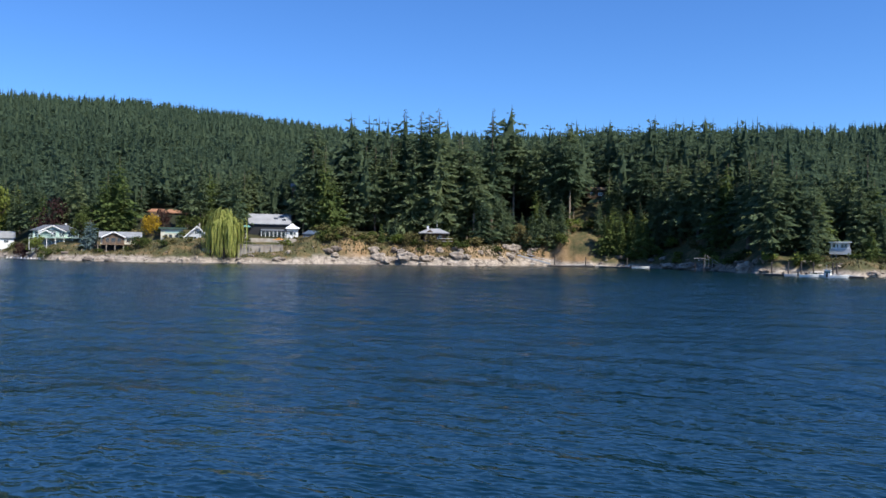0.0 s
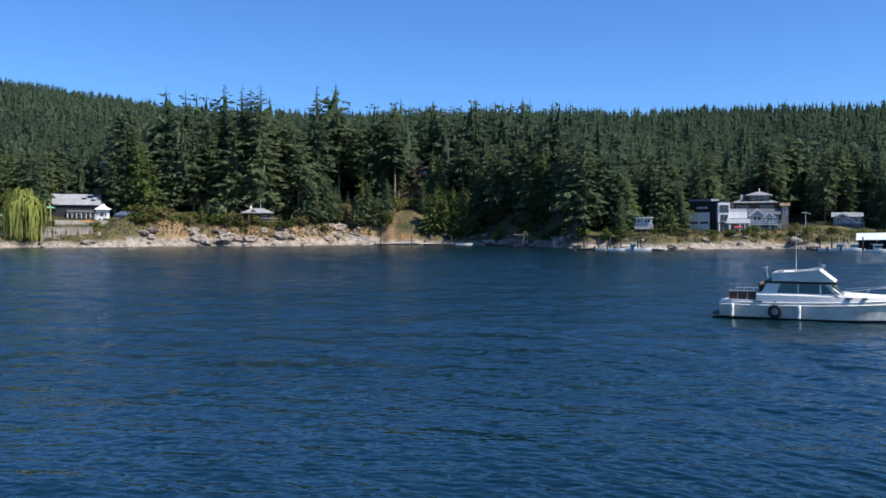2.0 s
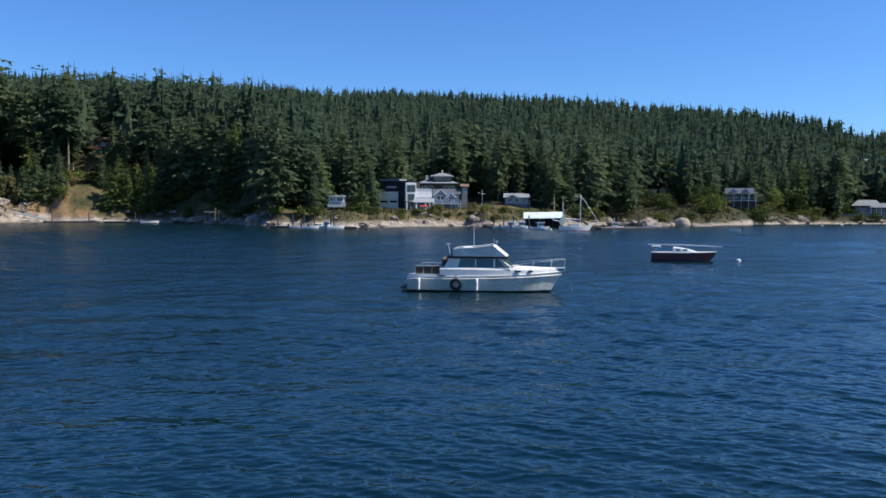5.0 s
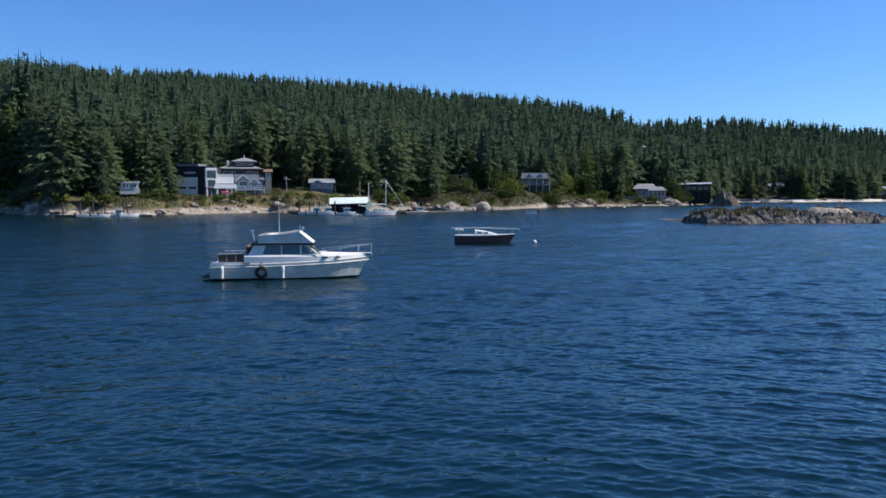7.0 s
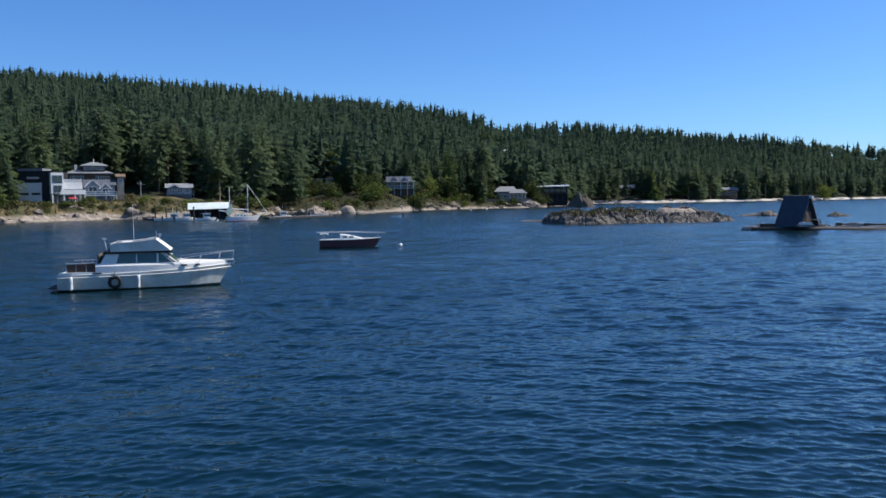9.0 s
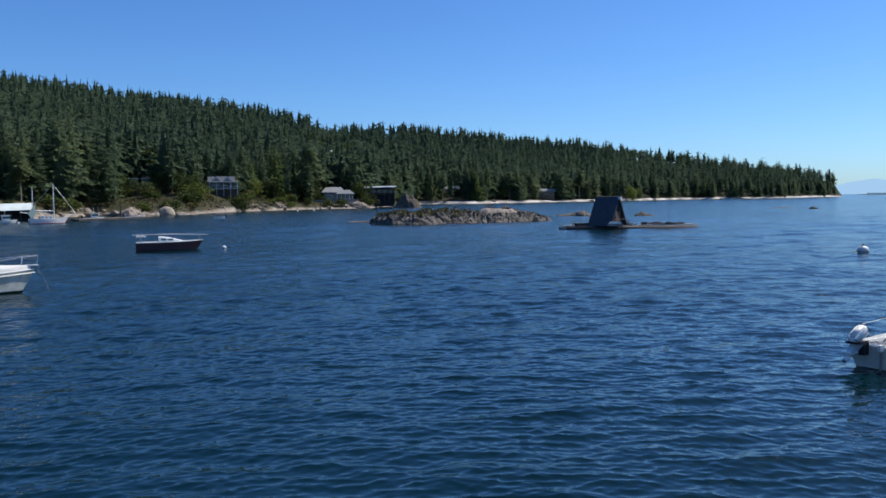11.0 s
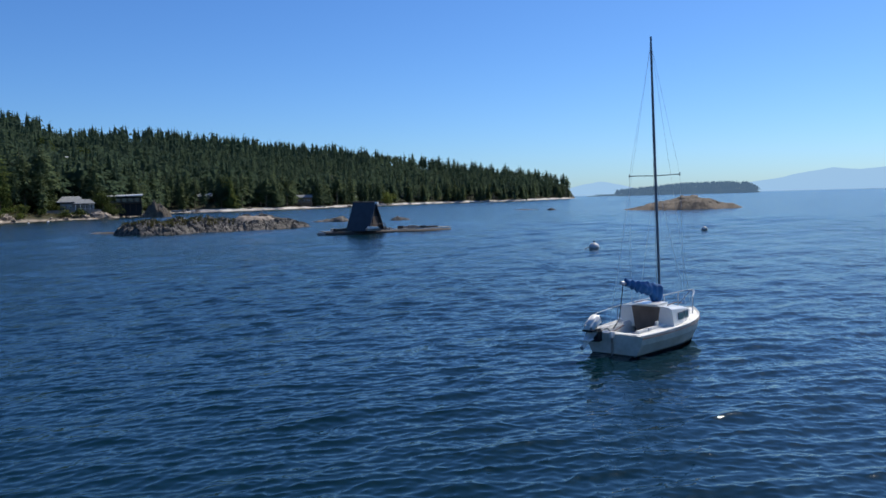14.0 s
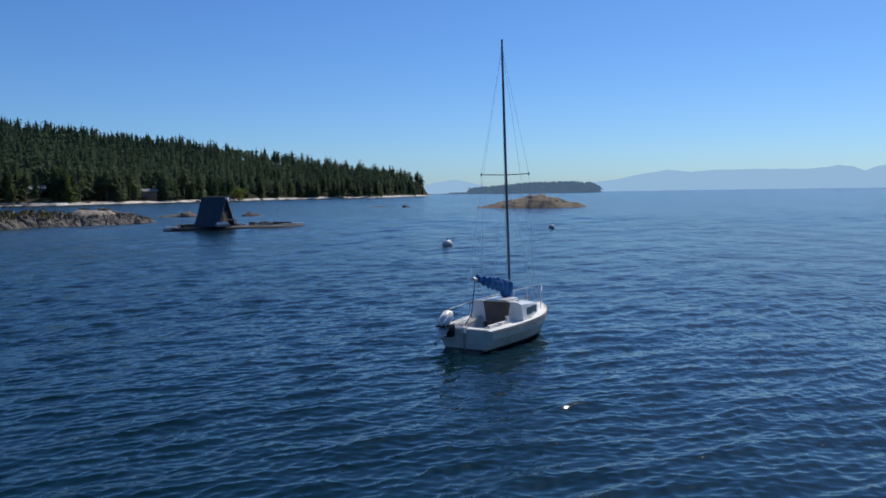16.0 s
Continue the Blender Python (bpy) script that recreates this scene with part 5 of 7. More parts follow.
def cruiser_boat():
    """The white flybridge cruiser at its mooring: x from transom to bow."""
    a, c = at(15.88, 48.9), at(26.2, 48.3)
    hd = math.degrees(math.atan2(c.x - a.x, c.y - a.y))
    bt = thing("motor_cruiser", "old white flybridge motor cruiser with a tyre fender hung alongside", "boat", a, hd)
    L = (c - a).length + 0.15
    st = hull_stations(L, 3.0, lambda u: 0.86 + 0.30 * u ** 2, 0.45, 2.6, 0.9, 0.9, 19, 0.9)
    part("hull", loft(st), AGEDGEL, bt, smooth_faces=False)
    lower = [[(x, y * 1.006, min(z, 0.09)) for x, y, z in s[2:9]] for s in st]
    part("boot_stripe", loft(lower), BOOT, bt, "black waterline stripe")
    part("deck", deck_from(st, 0.0), TOPGEL, bt)
    for s in (0, -1):
        part("rub_rail", rod([(p[s][0], p[s][1] * 1.01, p[s][2] * 0.86) for p in st], 0.035, 6), TOPGEL, bt)
        part("toe_rail", rod([(p[s][0], p[s][1] * 0.99, p[s][2] + 0.02) for p in st], 0.03, 6), TOPGEL, bt)
    # raised topsides that run level to the bow
    k = L / 8.9

    def half(u):
        return 1.5 * (0.9 + 0.1 * math.sin(min(1, u / 0.45) * math.pi / 2)) if u < 0.45 else 1.5 * max(0.012, 1 - ((u - 0.45) / 0.55) ** 2.6)
    tr = []
    for i in range(18):
        u = 0.215 + 0.775 * i / 17
        x, w, z0 = u * L, half(u), 0.86 + 0.30 * u ** 2
        h = 1.43 - 0.07 * max(0, (u - 0.5) / 0.5) ** 2
        x -= 0.10 * max(0, u - 0.8) / 0.2
        tr.append([(x, -w * 0.985, z0 - 0.03), (x, -w * 0.96, h - 0.12), (x, -w * 0.90, h - 0.02), (x, -w * 0.8, h), (x, 0, h + 0.04), (x, w * 0.8, h), (x, w * 0.90, h - 0.02), (x, w * 0.96, h - 0.12), (x, w * 0.985, z0 - 0.03)])
    part("cabin_trunk", loft(tr), TOPGEL, bt)
    for s in (-1, 1):
        for u, w in ((0.70, 0.34), (0.785, 0.26)):
            y = s * half(u) * 0.97
            part("porthole", box(u * L, u * L + w, y - 0.08, y + 0.05, 1.19, 1.29, bevel=0.02), SMOKED, bt)
        part("side_vent", box(0.20 * L, 0.25 * L, s * 1.47 - 0.03, s * 1.47 + 0.03, 0.93, 0.98), DARKWALL, bt)
    part("foredeck_hatch", box(0.66 * L, 0.72 * L, -0.3, 0.3, 1.42, 1.50, bevel=0.02), TOPGEL, bt)
    # glazed house: posts, sill, roof
    y = 1.2
    glass = [(2.75, 1.38), (6.2, 1.38), (5.35, 1.96), (3.0, 1.96)]
    part("saloon_glass", prism([(px * k, pz) for px, pz in glass], -y + 0.05, y - 0.05), SMOKED, bt, "dark greenish saloon windows")
    for s in (-1, 1):
        yy = s * y
        part("window_sill", box(2.3 * k, 6.3 * k, yy - 0.05, yy + 0.05, 1.2, 1.33), TOPGEL, bt)
        for x0, x1, w in ((3.95, 3.95, 0.05), (5.0, 5.0, 0.09), (5.2, 5.9, 0.05)):
            part("window_post", slab([((x0) * k, yy - 0.045, 1.95), ((x0 + w) * k, yy - 0.045, 1.95), ((x1 + w) * k, yy - 0.045, 1.3), (x1 * k, yy - 0.045, 1.3)], 0.09), TOPGEL, bt)
        part("aft_quarter_panel", prism([(2.0 * k, 1.2), (2.85 * k, 1.2), (3.1 * k, 1.95), (2.45 * k, 1.95)], yy - 0.05, yy + 0.05), TOPGEL, bt)
        part("windscreen_pillar", rod([(6.2 * k, yy * 0.96, 1.3), (5.3 * k, yy * 0.97, 1.97)], 0.05, 6), TOPGEL, bt)
    part("house_roof", box(2.3 * k, 5.75 * k, -1.33, 1.33, 1.93, 2.05, bevel=0.04), TOPGEL, bt)
    # charcoal band drawn as the shade under the flybridge's overhang
    part("roof_edge_shadow_line", box(2.3 * k, 5.80 * k, -1.36, 1.36, 1.95, 2.06), DARKWALL, bt)
    # flybridge coaming, front raked
    for s in (-1, 1):
        part("flybridge_side", prism([(2.65 * k, 2.05), (5.75 * k, 2.05), (5.0 * k, 2.66), (4.85 * k, 2.68), (4.0 * k, 2.56), (2.75 * k, 2.5)], s * 1.18 - 0.03, s * 1.18 + 0.03), AGEDGEL, bt)
        part("flybridge_trim", rod([(2.75 * k, s * 1.19, 2.51), (4.0 * k, s * 1.19, 2.57), (4.85 * k, s * 1.19, 2.7)], 0.03, 6), TOPGEL, bt)
    part("flybridge_front", slab([(5.74 * k, -1.15, 2.06), (5.74 * k, 1.15, 2.06), (4.95 * k, 1.15, 2.68), (4.95 * k, -1.15, 2.68)], 0.05), TOPGEL, bt)
    part("flybridge_back", box(2.66 * k, 2.72 * k, -1.15, 1.15, 2.05, 2.5), AGEDGEL, bt)
    part("helm_seat", box(3.1 * k, 3.7 * k, -0.7, 0.7, 2.05, 2.55, bevel=0.05), TOPGEL, bt)
    part("console", box(4.3 * k, 4.75 * k, -0.8, 0.8, 2.05, 2.62, bevel=0.05), BOARD, bt)
    # aft ladder posts leaning from the cockpit to the bridge
    for s in (-1, 1):
        part("bridge_strut", rod([(1.95 * k, s * 1.15, 1.0), (2.55 * k, s * 1.15, 2.0)], 0.06, 6), BOARD, bt)
    # cockpit: coaming, dark furniture, rail
    for s in (-1, 1):
        part("cockpit_coaming", box(0.1, 2.1 * k, s * 1.34 - 0.06, s * 1.34 + 0.06, 0.82, 1.02, bevel=0.02), TOPGEL, bt)
        part("cockpit_rail", rod([(0.5, s * 1.3, 1.02), (0.5, s * 1.3, 1.5), (1.9, s * 1.3, 1.5), (1.95, s * 1.3, 1.02)], 0.025, 6), STEEL, bt)
        for x in (0.95, 1.45):
            part("rail_stanchion", rod([(x, s * 1.3, 1.0), (x, s * 1.3, 1.5)], 0.02, 6), STEEL, bt)
    part("engine_box", box(0.9, 1.8, -0.9, 0.9, 0.9, 1.36, bevel=0.04), TEAKDARK, bt)
    part("cockpit_seat", box(0.45, 0.85, -1.1, 1.1, 0.85, 1.25, bevel=0.04), TEAKDARK, bt)
    part("dodger_cloth", slab([(0.5, -1.3, 1.42), (1.9, -1.3, 1.48), (1.9, -1.26, 1.0), (0.5, -1.26, 1.0)], 0.02), TEAKDARK, bt)
    part("cabin_bulkhead", box(2.0 * k, 2.08 * k, -1.2, 1.2, 0.85, 1.93), BOARD, bt)
    part("swim_platform", box(-0.42, 0.02, -1.2, 1.2, 0.16, 0.24, bevel=0.02), DARKWOOD, bt)
    for s in (-0.8, 0.8):
        part("platform_bracket", rod([(0.0, s, 0.02), (-0.35, s, 0.17)], 0.03, 6), STEEL, bt)
    # bow rail
    for s in (-1, 1):
        pts = [(x * k, s * w, z) for x, w, z in ((6.2, 1.25, 1.60), (7.3, 0.95, 1.74), (8.35, 0.42, 1.84), (9.1, 0.08, 1.90))]
        part("bow_rail", rod(pts, 0.009, 6), STEEL, bt)
        for p, zb in zip(pts, (1.4, 1.38, 1.34, 1.30)):
            part("rail_stanchion", rod([(p[0] - 0.1, p[1], zb), p], 0.011, 6), STEEL, bt)
    part("anchor_pulpit", box(8.4 * k, 9.1 * k, -0.16, 0.16, 1.35, 1.41, bevel=0.02), TOPGEL, bt)
    part("anchor", rod([(9.05 * k, 0, 1.40), (9.15 * k, 0, 1.28), (8.98 * k, 0, 1.14)], 0.03, 6), STEEL, bt)
    part("mooring_line", rod([(9.0 * k, 0, 1.25), (9.35 * k, -0.1, 0.6), (9.6 * k, -0.2, -0.1)], 0.009, 6), OLDWOOD, bt)
    # aerials and lights
    part("aerial", rod([(3.7 * k, 0.9, 2.5), (3.68 * k, 0.9, 4.6)], 0.018, 6, taper=0.5), WHITE, bt)
    part("short_aerial", rod([(2.5 * k, -1.0, 2.0), (2.35 * k, -1.0, 2.75)], 0.02, 6), WHITE, bt)
    part("horn", box(2.25 * k, 2.45 * k, -1.06, -0.94, 2.7, 2.8, bevel=0.02), WHITE, bt)
    part("searchlight", box(5.05 * k, 5.25 * k, -0.75, -0.55, 2.82, 2.98, bevel=0.05), STEEL, bt)
    part("light_stem", rod([(5.15 * k, -0.65, 2.05), (5.15 * k, -0.65, 2.84)], 0.02, 6), STEEL, bt)
    part("aft_stem", rod([(4.95 * k, 0.7, 2.05), (4.9 * k, 0.7, 3.05)], 0.015, 6), STEEL, bt)
    # fenders and tyre on the near side (starboard)
    for x in (0.72, 4.06):
        f = part("fender", rod([(x * k, -1.56, 0.1), (x * k, -1.58, 0.16), (x * k, -1.59, 0.5), (x * k, -1.57, 0.72), (x * k, -1.54, 0.78)], 0.09, 10), GELCOAT, bt, smooth_faces=True)
        part("rope", rod([(x * k, -1.54, 0.78), (x * k, -1.42, 1.1)], 0.015, 5), OLDWOOD, f)
    bm = bmesh.new()
    R, q = 0.27, 0.09
    rings = []
    for i in range(20):
        t = 6.2832 * i / 20
        rings.append([bm.verts.new((2.88 * k + (R + q * math.cos(v)) * math.cos(t), -1.6 + q * math.sin(v), 0.46 + (R + q * math.cos(v)) * math.sin(t))) for v in [6.2832 * j / 8 for j in range(8)]])
    for i in range(20):
        for j in range(8):
            bm.faces.new((rings[i][j], rings[(i + 1) % 20][j], rings[(i + 1) % 20][(j + 1) % 8], rings[i][(j + 1) % 8]))
    ty = part("tyre", bm, RUBBER, bt, "black car tyre hung as a fender", True)
    part("rope", rod([(2.88 * k, -1.58, 0.8), (2.88 * k, -1.42, 1.05)], 0.03, 5), OLDWOOD, ty)


def sloop_boat():
    """Small white sailing boat seen from astern; x from transom to bow, starboard is -y."""
    a, c = at(81.25, 24.25), at(86.5, 29.0)
    hd = math.degrees(math.atan2(c.x - a.x, c.y - a.y))
    bt = thing("sailing_boat", "small white sailing boat with blue covered boom and tilted outboard motor", "boat", a, hd)
    L = (c - a).length
    st = hull_stations(L, 2.2, lambda u: 0.60 + 0.05 * (2 * u - 0.8) ** 2 + 0.14 * u, 0.35, 2.3, 0.84, 0.75, 21, 0.80)
    # duller gelcoat than the cabin's: the hull's shaded look is in its colour
    part("hull", loft(st), AGEDGEL, bt, smooth_faces=False)
    # black band put in for the shade at the waterline; no painted boot
    part("boot_stripe", loft([[(x, y * 1.008, min(z, 0.06)) for x, y, z in s[2:9]] for s in st]), BOOT, bt, "black waterline stripe")
    for s in (0, -1):
        part("rub_rail", rod([(p[s][0], p[s][1] * 1.012, p[s][2] - 0.06) for p in st], 0.011, 6), TEAKDARK, bt, "dark brown rubbing strake")
        part("toe_rail", rod([(p[s][0], p[s][1] * 0.98, p[s][2] + 0.015) for p in st], 0.022, 6), TOPGEL, bt)
    # side decks round an open cockpit well, foredeck
    ck0, ck1 = 0.25, 2.05
    for s in (-1, 1):
        rows = []
        for i in range(12):
            p = st[i]
            x, y, z = p[-1]
            inner = 0.52 if ck0 <= x <= ck1 + 0.2 else 0.0
            rows.append([(x, s * y * 0.985, z), (x, s * max(inner, 0.0), z + 0.02)])
        part("side_deck", loft(rows, False), TOPGEL, bt)
    part("foredeck", deck_from(st[10:], 0.004, 0.06), TOPGEL, bt)
    part("cockpit_sole", box(ck0, ck1 + 0.2, -0.52, 0.52, 0.12, 0.16), TOPGEL, bt)
    for s in (-1, 1):
        part("cockpit_side", box(ck0, ck1 + 0.2, s * 0.54 - 0.02, s * 0.54 + 0.02, 0.12, 0.68), TOPGEL, bt)
        part("cockpit_seat", box(ck0, ck1, s * 0.40 - 0.12, s * 0.40 + 0.12, 0.34, 0.40), TOPGEL, bt)
        part("coaming", box(ck0 + 0.05, ck1 + 0.1, s * 0.60 - 0.05, s * 0.60 + 0.05, 0.64, 0.74, bevel=0.02), TOPGEL, bt)
    part("stern_deck", box(0.03, ck0, -0.74, 0.74, 0.60, 0.66, bevel=0.01), TOPGEL, bt)
    # cabin trunk
    tr = []
    for i in range(10):
        u = i / 9
        x = ck1 + u * 2.35
        w = 0.93 * (1 - 0.58 * u ** 2.2)
        h = 1.22 - 0.34 * u ** 1.8
        tr.append([(x, -w, 0.55), (x - 0.03, -w * 0.92, h - 0.06), (x - 0.03, -w * 0.8, h), (x - 0.03, 0, h + 0.06), (x - 0.03, w * 0.8, h), (x - 0.03, w * 0.92, h - 0.06), (x, w, 0.55)])
    part("cabin", loft(tr), GELCOAT, bt)
    bm = bmesh.new()
    bm2 = [(-0.47, 1.22), (0.47, 1.22), (0.33, 0.36), (-0.33, 0.36)]
    a1 = [bm.verts.new((ck1 - 0.035, y, z)) for y, z in bm2]
    a2 = [bm.verts.new((ck1 - 0.075, y, z)) for y, z in bm2]
    bm.faces.new(a1), bm.faces.new(a2[::-1])
    for i in range(4):
        bm.faces.new((a1[i], a2[i], a2[(i + 1) % 4], a1[(i + 1) % 4]))
    part("companionway_board", bm, BOARD, bt, "grey-brown plywood companionway board")
    part("sliding_hatch", box(ck1 - 0.1, ck1 + 0.7, -0.38, 0.38, 1.245, 1.30, bevel=0.015), GELCOAT, bt)
    for s in (-1, 1):
        for x, w in ((ck1 + 0.35, 0.34), (ck1 + 0.85, 0.3)):
            u = (x + w / 2 - ck1) / 2.35
            yw = 0.93 * (1 - 0.58 * u ** 2.2) * 0.965
            fr = part("window", box(x - 0.02, x + w + 0.02, s * yw - 0.012, s * yw + 0.012, 0.80, 1.04, bevel=0.01), ALUMAST, bt)
            part("pane", box(x, x + w, s * yw - 0.02, s * yw + 0.02, 0.82, 1.02, bevel=0.01), SMOKED, fr)
        part("grab_rail", rod([(ck1 + 0.3, s * 0.55, 1.25), (ck1 + 0.9, s * 0.52, 1.27), (ck1 + 1.5, s * 0.45, 1.18)], 0.018, 6), TEAKDARK, bt)
        part("winch", rod([(1.5, s * 0.62, 0.72), (1.5, s * 0.62, 0.86)], 0.06, 10), STEEL, bt)
        part("cleat", box(0.9, 1.05, s * 0.66 - 0.02, s * 0.66 + 0.02, 0.68, 0.74), STEEL, bt)
    # mast, leaning a little, boom under its cover
    mx = 2.95
    foot, head = Vector((mx, 0, 1.15)), Vector((mx - 0.18, 0.12, 9.35))
    part("mast", rod([foot, (foot + head) / 2, head], 0.043, 10, taper=0.8), ALUMAST, bt)
    part("mast_head_fitting", rod([head, head + Vector((0, 0, 0.22))], 0.03, 6), ALUMAST, bt)
    sp = foot.lerp(head, 0.50)
    for s in (-1, 1):
        tip = sp + Vector((-0.1, s * 0.86, 0.02))
        part("spreader", rod([sp, tip], 0.016, 6), ALUMAST, bt)
        part("spreader_tip", rod([tip - Vector((0, 0, 0.05)), tip + Vector((0, 0, 0.05))], 0.018, 6), ALUMAST, bt)
        part("shroud", rod([head, tip, (mx - 0.15, s * 0.92, 0.72)], 0.0035, 4), STEEL, bt)
        part("lower_shroud", rod([sp, (mx + 0.2, s * 0.9, 0.72)], 0.0035, 4), STEEL, bt)
    part("forestay", rod([head, (L - 0.15, 0, 0.85)], 0.0035, 4), STEEL, bt)
    part("backstay", rod([head, (0.1, 0.2, 0.68)], 0.0035, 4), STEEL, bt)
    part("halyard", rod([head + Vector((-0.05, 0, 0)), (mx - 0.1, 0.05, 1.5)], 0.006, 4), OLDWOOD, bt)
    b0, b1 = Vector((mx - 0.06, 0, 1.55)), Vector((1.15, 0.30, 2.0))
    part("boom", rod([b0, b1], 0.04, 8), ALUMAST, bt)
    cov, nseg = bmesh.new(), 26
    rng = np.random.default_rng(4)
    rings = []
    for i in range(nseg + 1):
        u = i / nseg
        c = b0.lerp(b1, u * 0.93) + Vector((0, 0, 0.06))
        r = 0.21 * (1 - 0.55 * u) + 0.03 * math.sin(u * 40) + rng.normal(0, 0.012)
        tall = 1.3 if u > 0.2 else 2.0
        ring = []
        for k in range(12):
            v = 6.2832 * k / 12
            w = r * (1 + 0.12 * math.sin(3 * v + u * 9))
            ring.append(cov.verts.new(c + Vector((0.03 * math.cos(v * 2), w * 0.75 * math.cos(v), w * math.sin(v) * (tall if math.sin(v) < 0 else 1.0)))))
        rings.append(ring)
    for p, q in zip(rings, rings[1:]):
        for k in range(12):
            cov.faces.new((p[k], p[(k + 1) % 12], q[(k + 1) % 12], q[k]))
    cov.faces.new(rings[0]), cov.faces.new(rings[-1][::-1])
    part("sail_cover", cov, BLUECLOTH, bt, "bright blue wrinkled canvas sail cover", True)
    part("mainsheet", rod([b1, (0.9, 0.3, 0.95), (0.55, 0.32, 0.68)], 0.016, 6), RUBBER, bt)
    part("boom_end", rod([b1 + Vector((0.02, -0.02, 0)), b1 + Vector((-0.1, 0.02, 0.02))], 0.06, 8), STEEL, bt)
    # pulpit and lifelines
    for s in (-1, 1):
        part("pulpit_rail", rod([(L - 1.15, s * 0.52, 1.3), (L - 0.3, s * 0.2, 1.38), (L + 0.02, 0.0, 1.40)], 0.017, 6), STEEL, bt)
        for x, y in ((L - 1.1, 0.5), (L - 0.55, 0.26)):
            part("pulpit_leg", rod([(x, s * y, 0.72), (x, s * y, 1.33)], 0.015, 6), STEEL, bt)
        part("pulpit_brace", rod([(L - 0.75, s * 0.34, 0.76), (L - 0.05, s * 0.03, 1.4)], 0.015, 6), STEEL, bt)
        pts = [(0.35, s * 0.80, 1.14), (2.0, s * 0.98, 1.17), (3.4, s * 0.86, 1.22), (L - 1.1, s * 0.52, 1.3)]
        if s > 0:
            part("lifeline", rod(pts, 0.008, 5), WHITE, bt)
            for p in pts[:3]:
                part("stanchion", rod([(p[0], p[1], 0.62), p], 0.014, 6), STEEL, bt)
    # rudder and tiller
    part("rudder", box(-0.13, -0.04, -0.014, 0.014, -0.5, 0.55, bevel=0.008), OLDWOOD, bt)
    part("rudder_head", box(-0.18, 0.02, -0.04, 0.04, 0.55, 0.72), TOPGEL, bt)
    part("tiller", rod([(-0.1, 0, 0.70), (0.8, 0.1, 0.78)], 0.018, 6), TEAKDARK, bt)
    # outboard on the port quarter, tilted up
    bm = box(-0.31, 0.28, -0.16, 0.16, -0.14, 0.18, m=None, bevel=0.085)
    bmesh.ops.transform(bm, matrix=Matrix.Translation((-0.30, 0.5, 0.95)) @ Matrix.Rotation(radians(14), 4, "X") @ Matrix.Rotation(radians(-38), 4, "Y"), verts=bm.verts)
    om = part("outboard_motor", bm, GELCOAT, bt, "silver-white outboard motor tilted out of the water", True)
    part("cowl_band", box(-0.62, -0.12, 0.335, 0.665, 0.74, 0.79), DARKWALL, om)
    part("leg", loft([[(x, 0.5 + yy * w, z + dz) for yy, dz in ((-1, -0.07), (1, -0.07), (1, 0.07), (-1, 0.07))] for x, z, w in ((-0.25, 0.74, 0.11), (-0.5, 0.6, 0.10), (-0.72, 0.48, 0.07))]), GELCOAT, om)
    part("cavitation_plate", box(-0.84, -0.5, 0.36, 0.64, 0.50, 0.54), GELCOAT, om)
    part("gearcase", rod([(-0.9, 0.5, 0.32), (-0.6, 0.5, 0.46)], 0.065, 8, taper=0.7), GELCOAT, om)
    part("propeller", rod([(-0.93, 0.5, 0.305), (-0.9, 0.5, 0.32)], 0.055, 8), GREYWALL, om)
    part("bracket", box(-0.22, 0.02, 0.38, 0.62, 0.40, 0.70), DARKWALL, om)
    part("fuel_line", rod([(-0.15, 0.42, 0.7), (0.2, 0.3, 0.75), (0.6, 0.2, 0.35)], 0.012, 5), RUBBER, om)


def red_hull():
    """Small unrigged sailing hull with its mast laid along the deck."""
    a, c = at(32.4, 81.8), at(36.6, 81.6)
    hd = math.degrees(math.atan2(c.x - a.x, c.y - a.y))
    bt = thing("sailing_boat", "small maroon sailing hull with white cabin and lowered mast", "boat", a, hd)
    L = (c - a).length
    st = hull_stations(L, 1.9, lambda u: 0.78 + 0.14 * u ** 2, 0.3, 2.4, 0.75, 0.8, 15, 0.93)
    part("hull", loft(st), DARKRED, bt)
    part("deck", deck_from(st, 0.0), TOPGEL, bt)
    for s in (0, -1):
        part("gunwale", rod([(p[s][0], p[s][1] * 1.01, p[s][2] + 0.02) for p in st], 0.045, 6), GELCOAT, bt)
    tr = []
    for i in range(9):
        u = i / 8
        x = 2.0 + u * 2.2
        w = 0.62 * (1 - 0.5 * u ** 2)
        h = 1.35 - 0.42 * u ** 1.6
        tr.append([(x, -w, 0.75), (x, -w * 0.95, h - 0.08), (x, -w * 0.7, h), (x, w * 0.7, h), (x, w * 0.95, h - 0.08), (x, w, 0.75)])
    part("cabin", loft(tr), GELCOAT, bt)
    for s in (-1, 1):
        for x in (2.25, 2.9):
            part("window", box(x, x + 0.42, s * 0.58 - 0.05, s * 0.58 + 0.05, 0.98, 1.16, bevel=0.02), SMOKED, bt)
    part("mast", rod([(-0.35, 0.1, 1.52), (3, 0, 1.55), (L + 0.5, 0, 1.42)], 0.05, 8), PALEROOF, bt)
    part("spar_crutch", rod([(0.4, 0, 0.75), (0.4, 0, 1.5)], 0.04, 6), OLDWOOD, bt)
    part("bow_crutch", rod([(L - 0.3, 0, 0.9), (L - 0.3, 0, 1.42)], 0.04, 6), OLDWOOD, bt)
    part("furled_sail", rod([(0.0, 0.05, 1.38), (0.5, 0.05, 1.42), (0.85, 0.05, 1.36)], 0.09, 8), GELCOAT, bt)


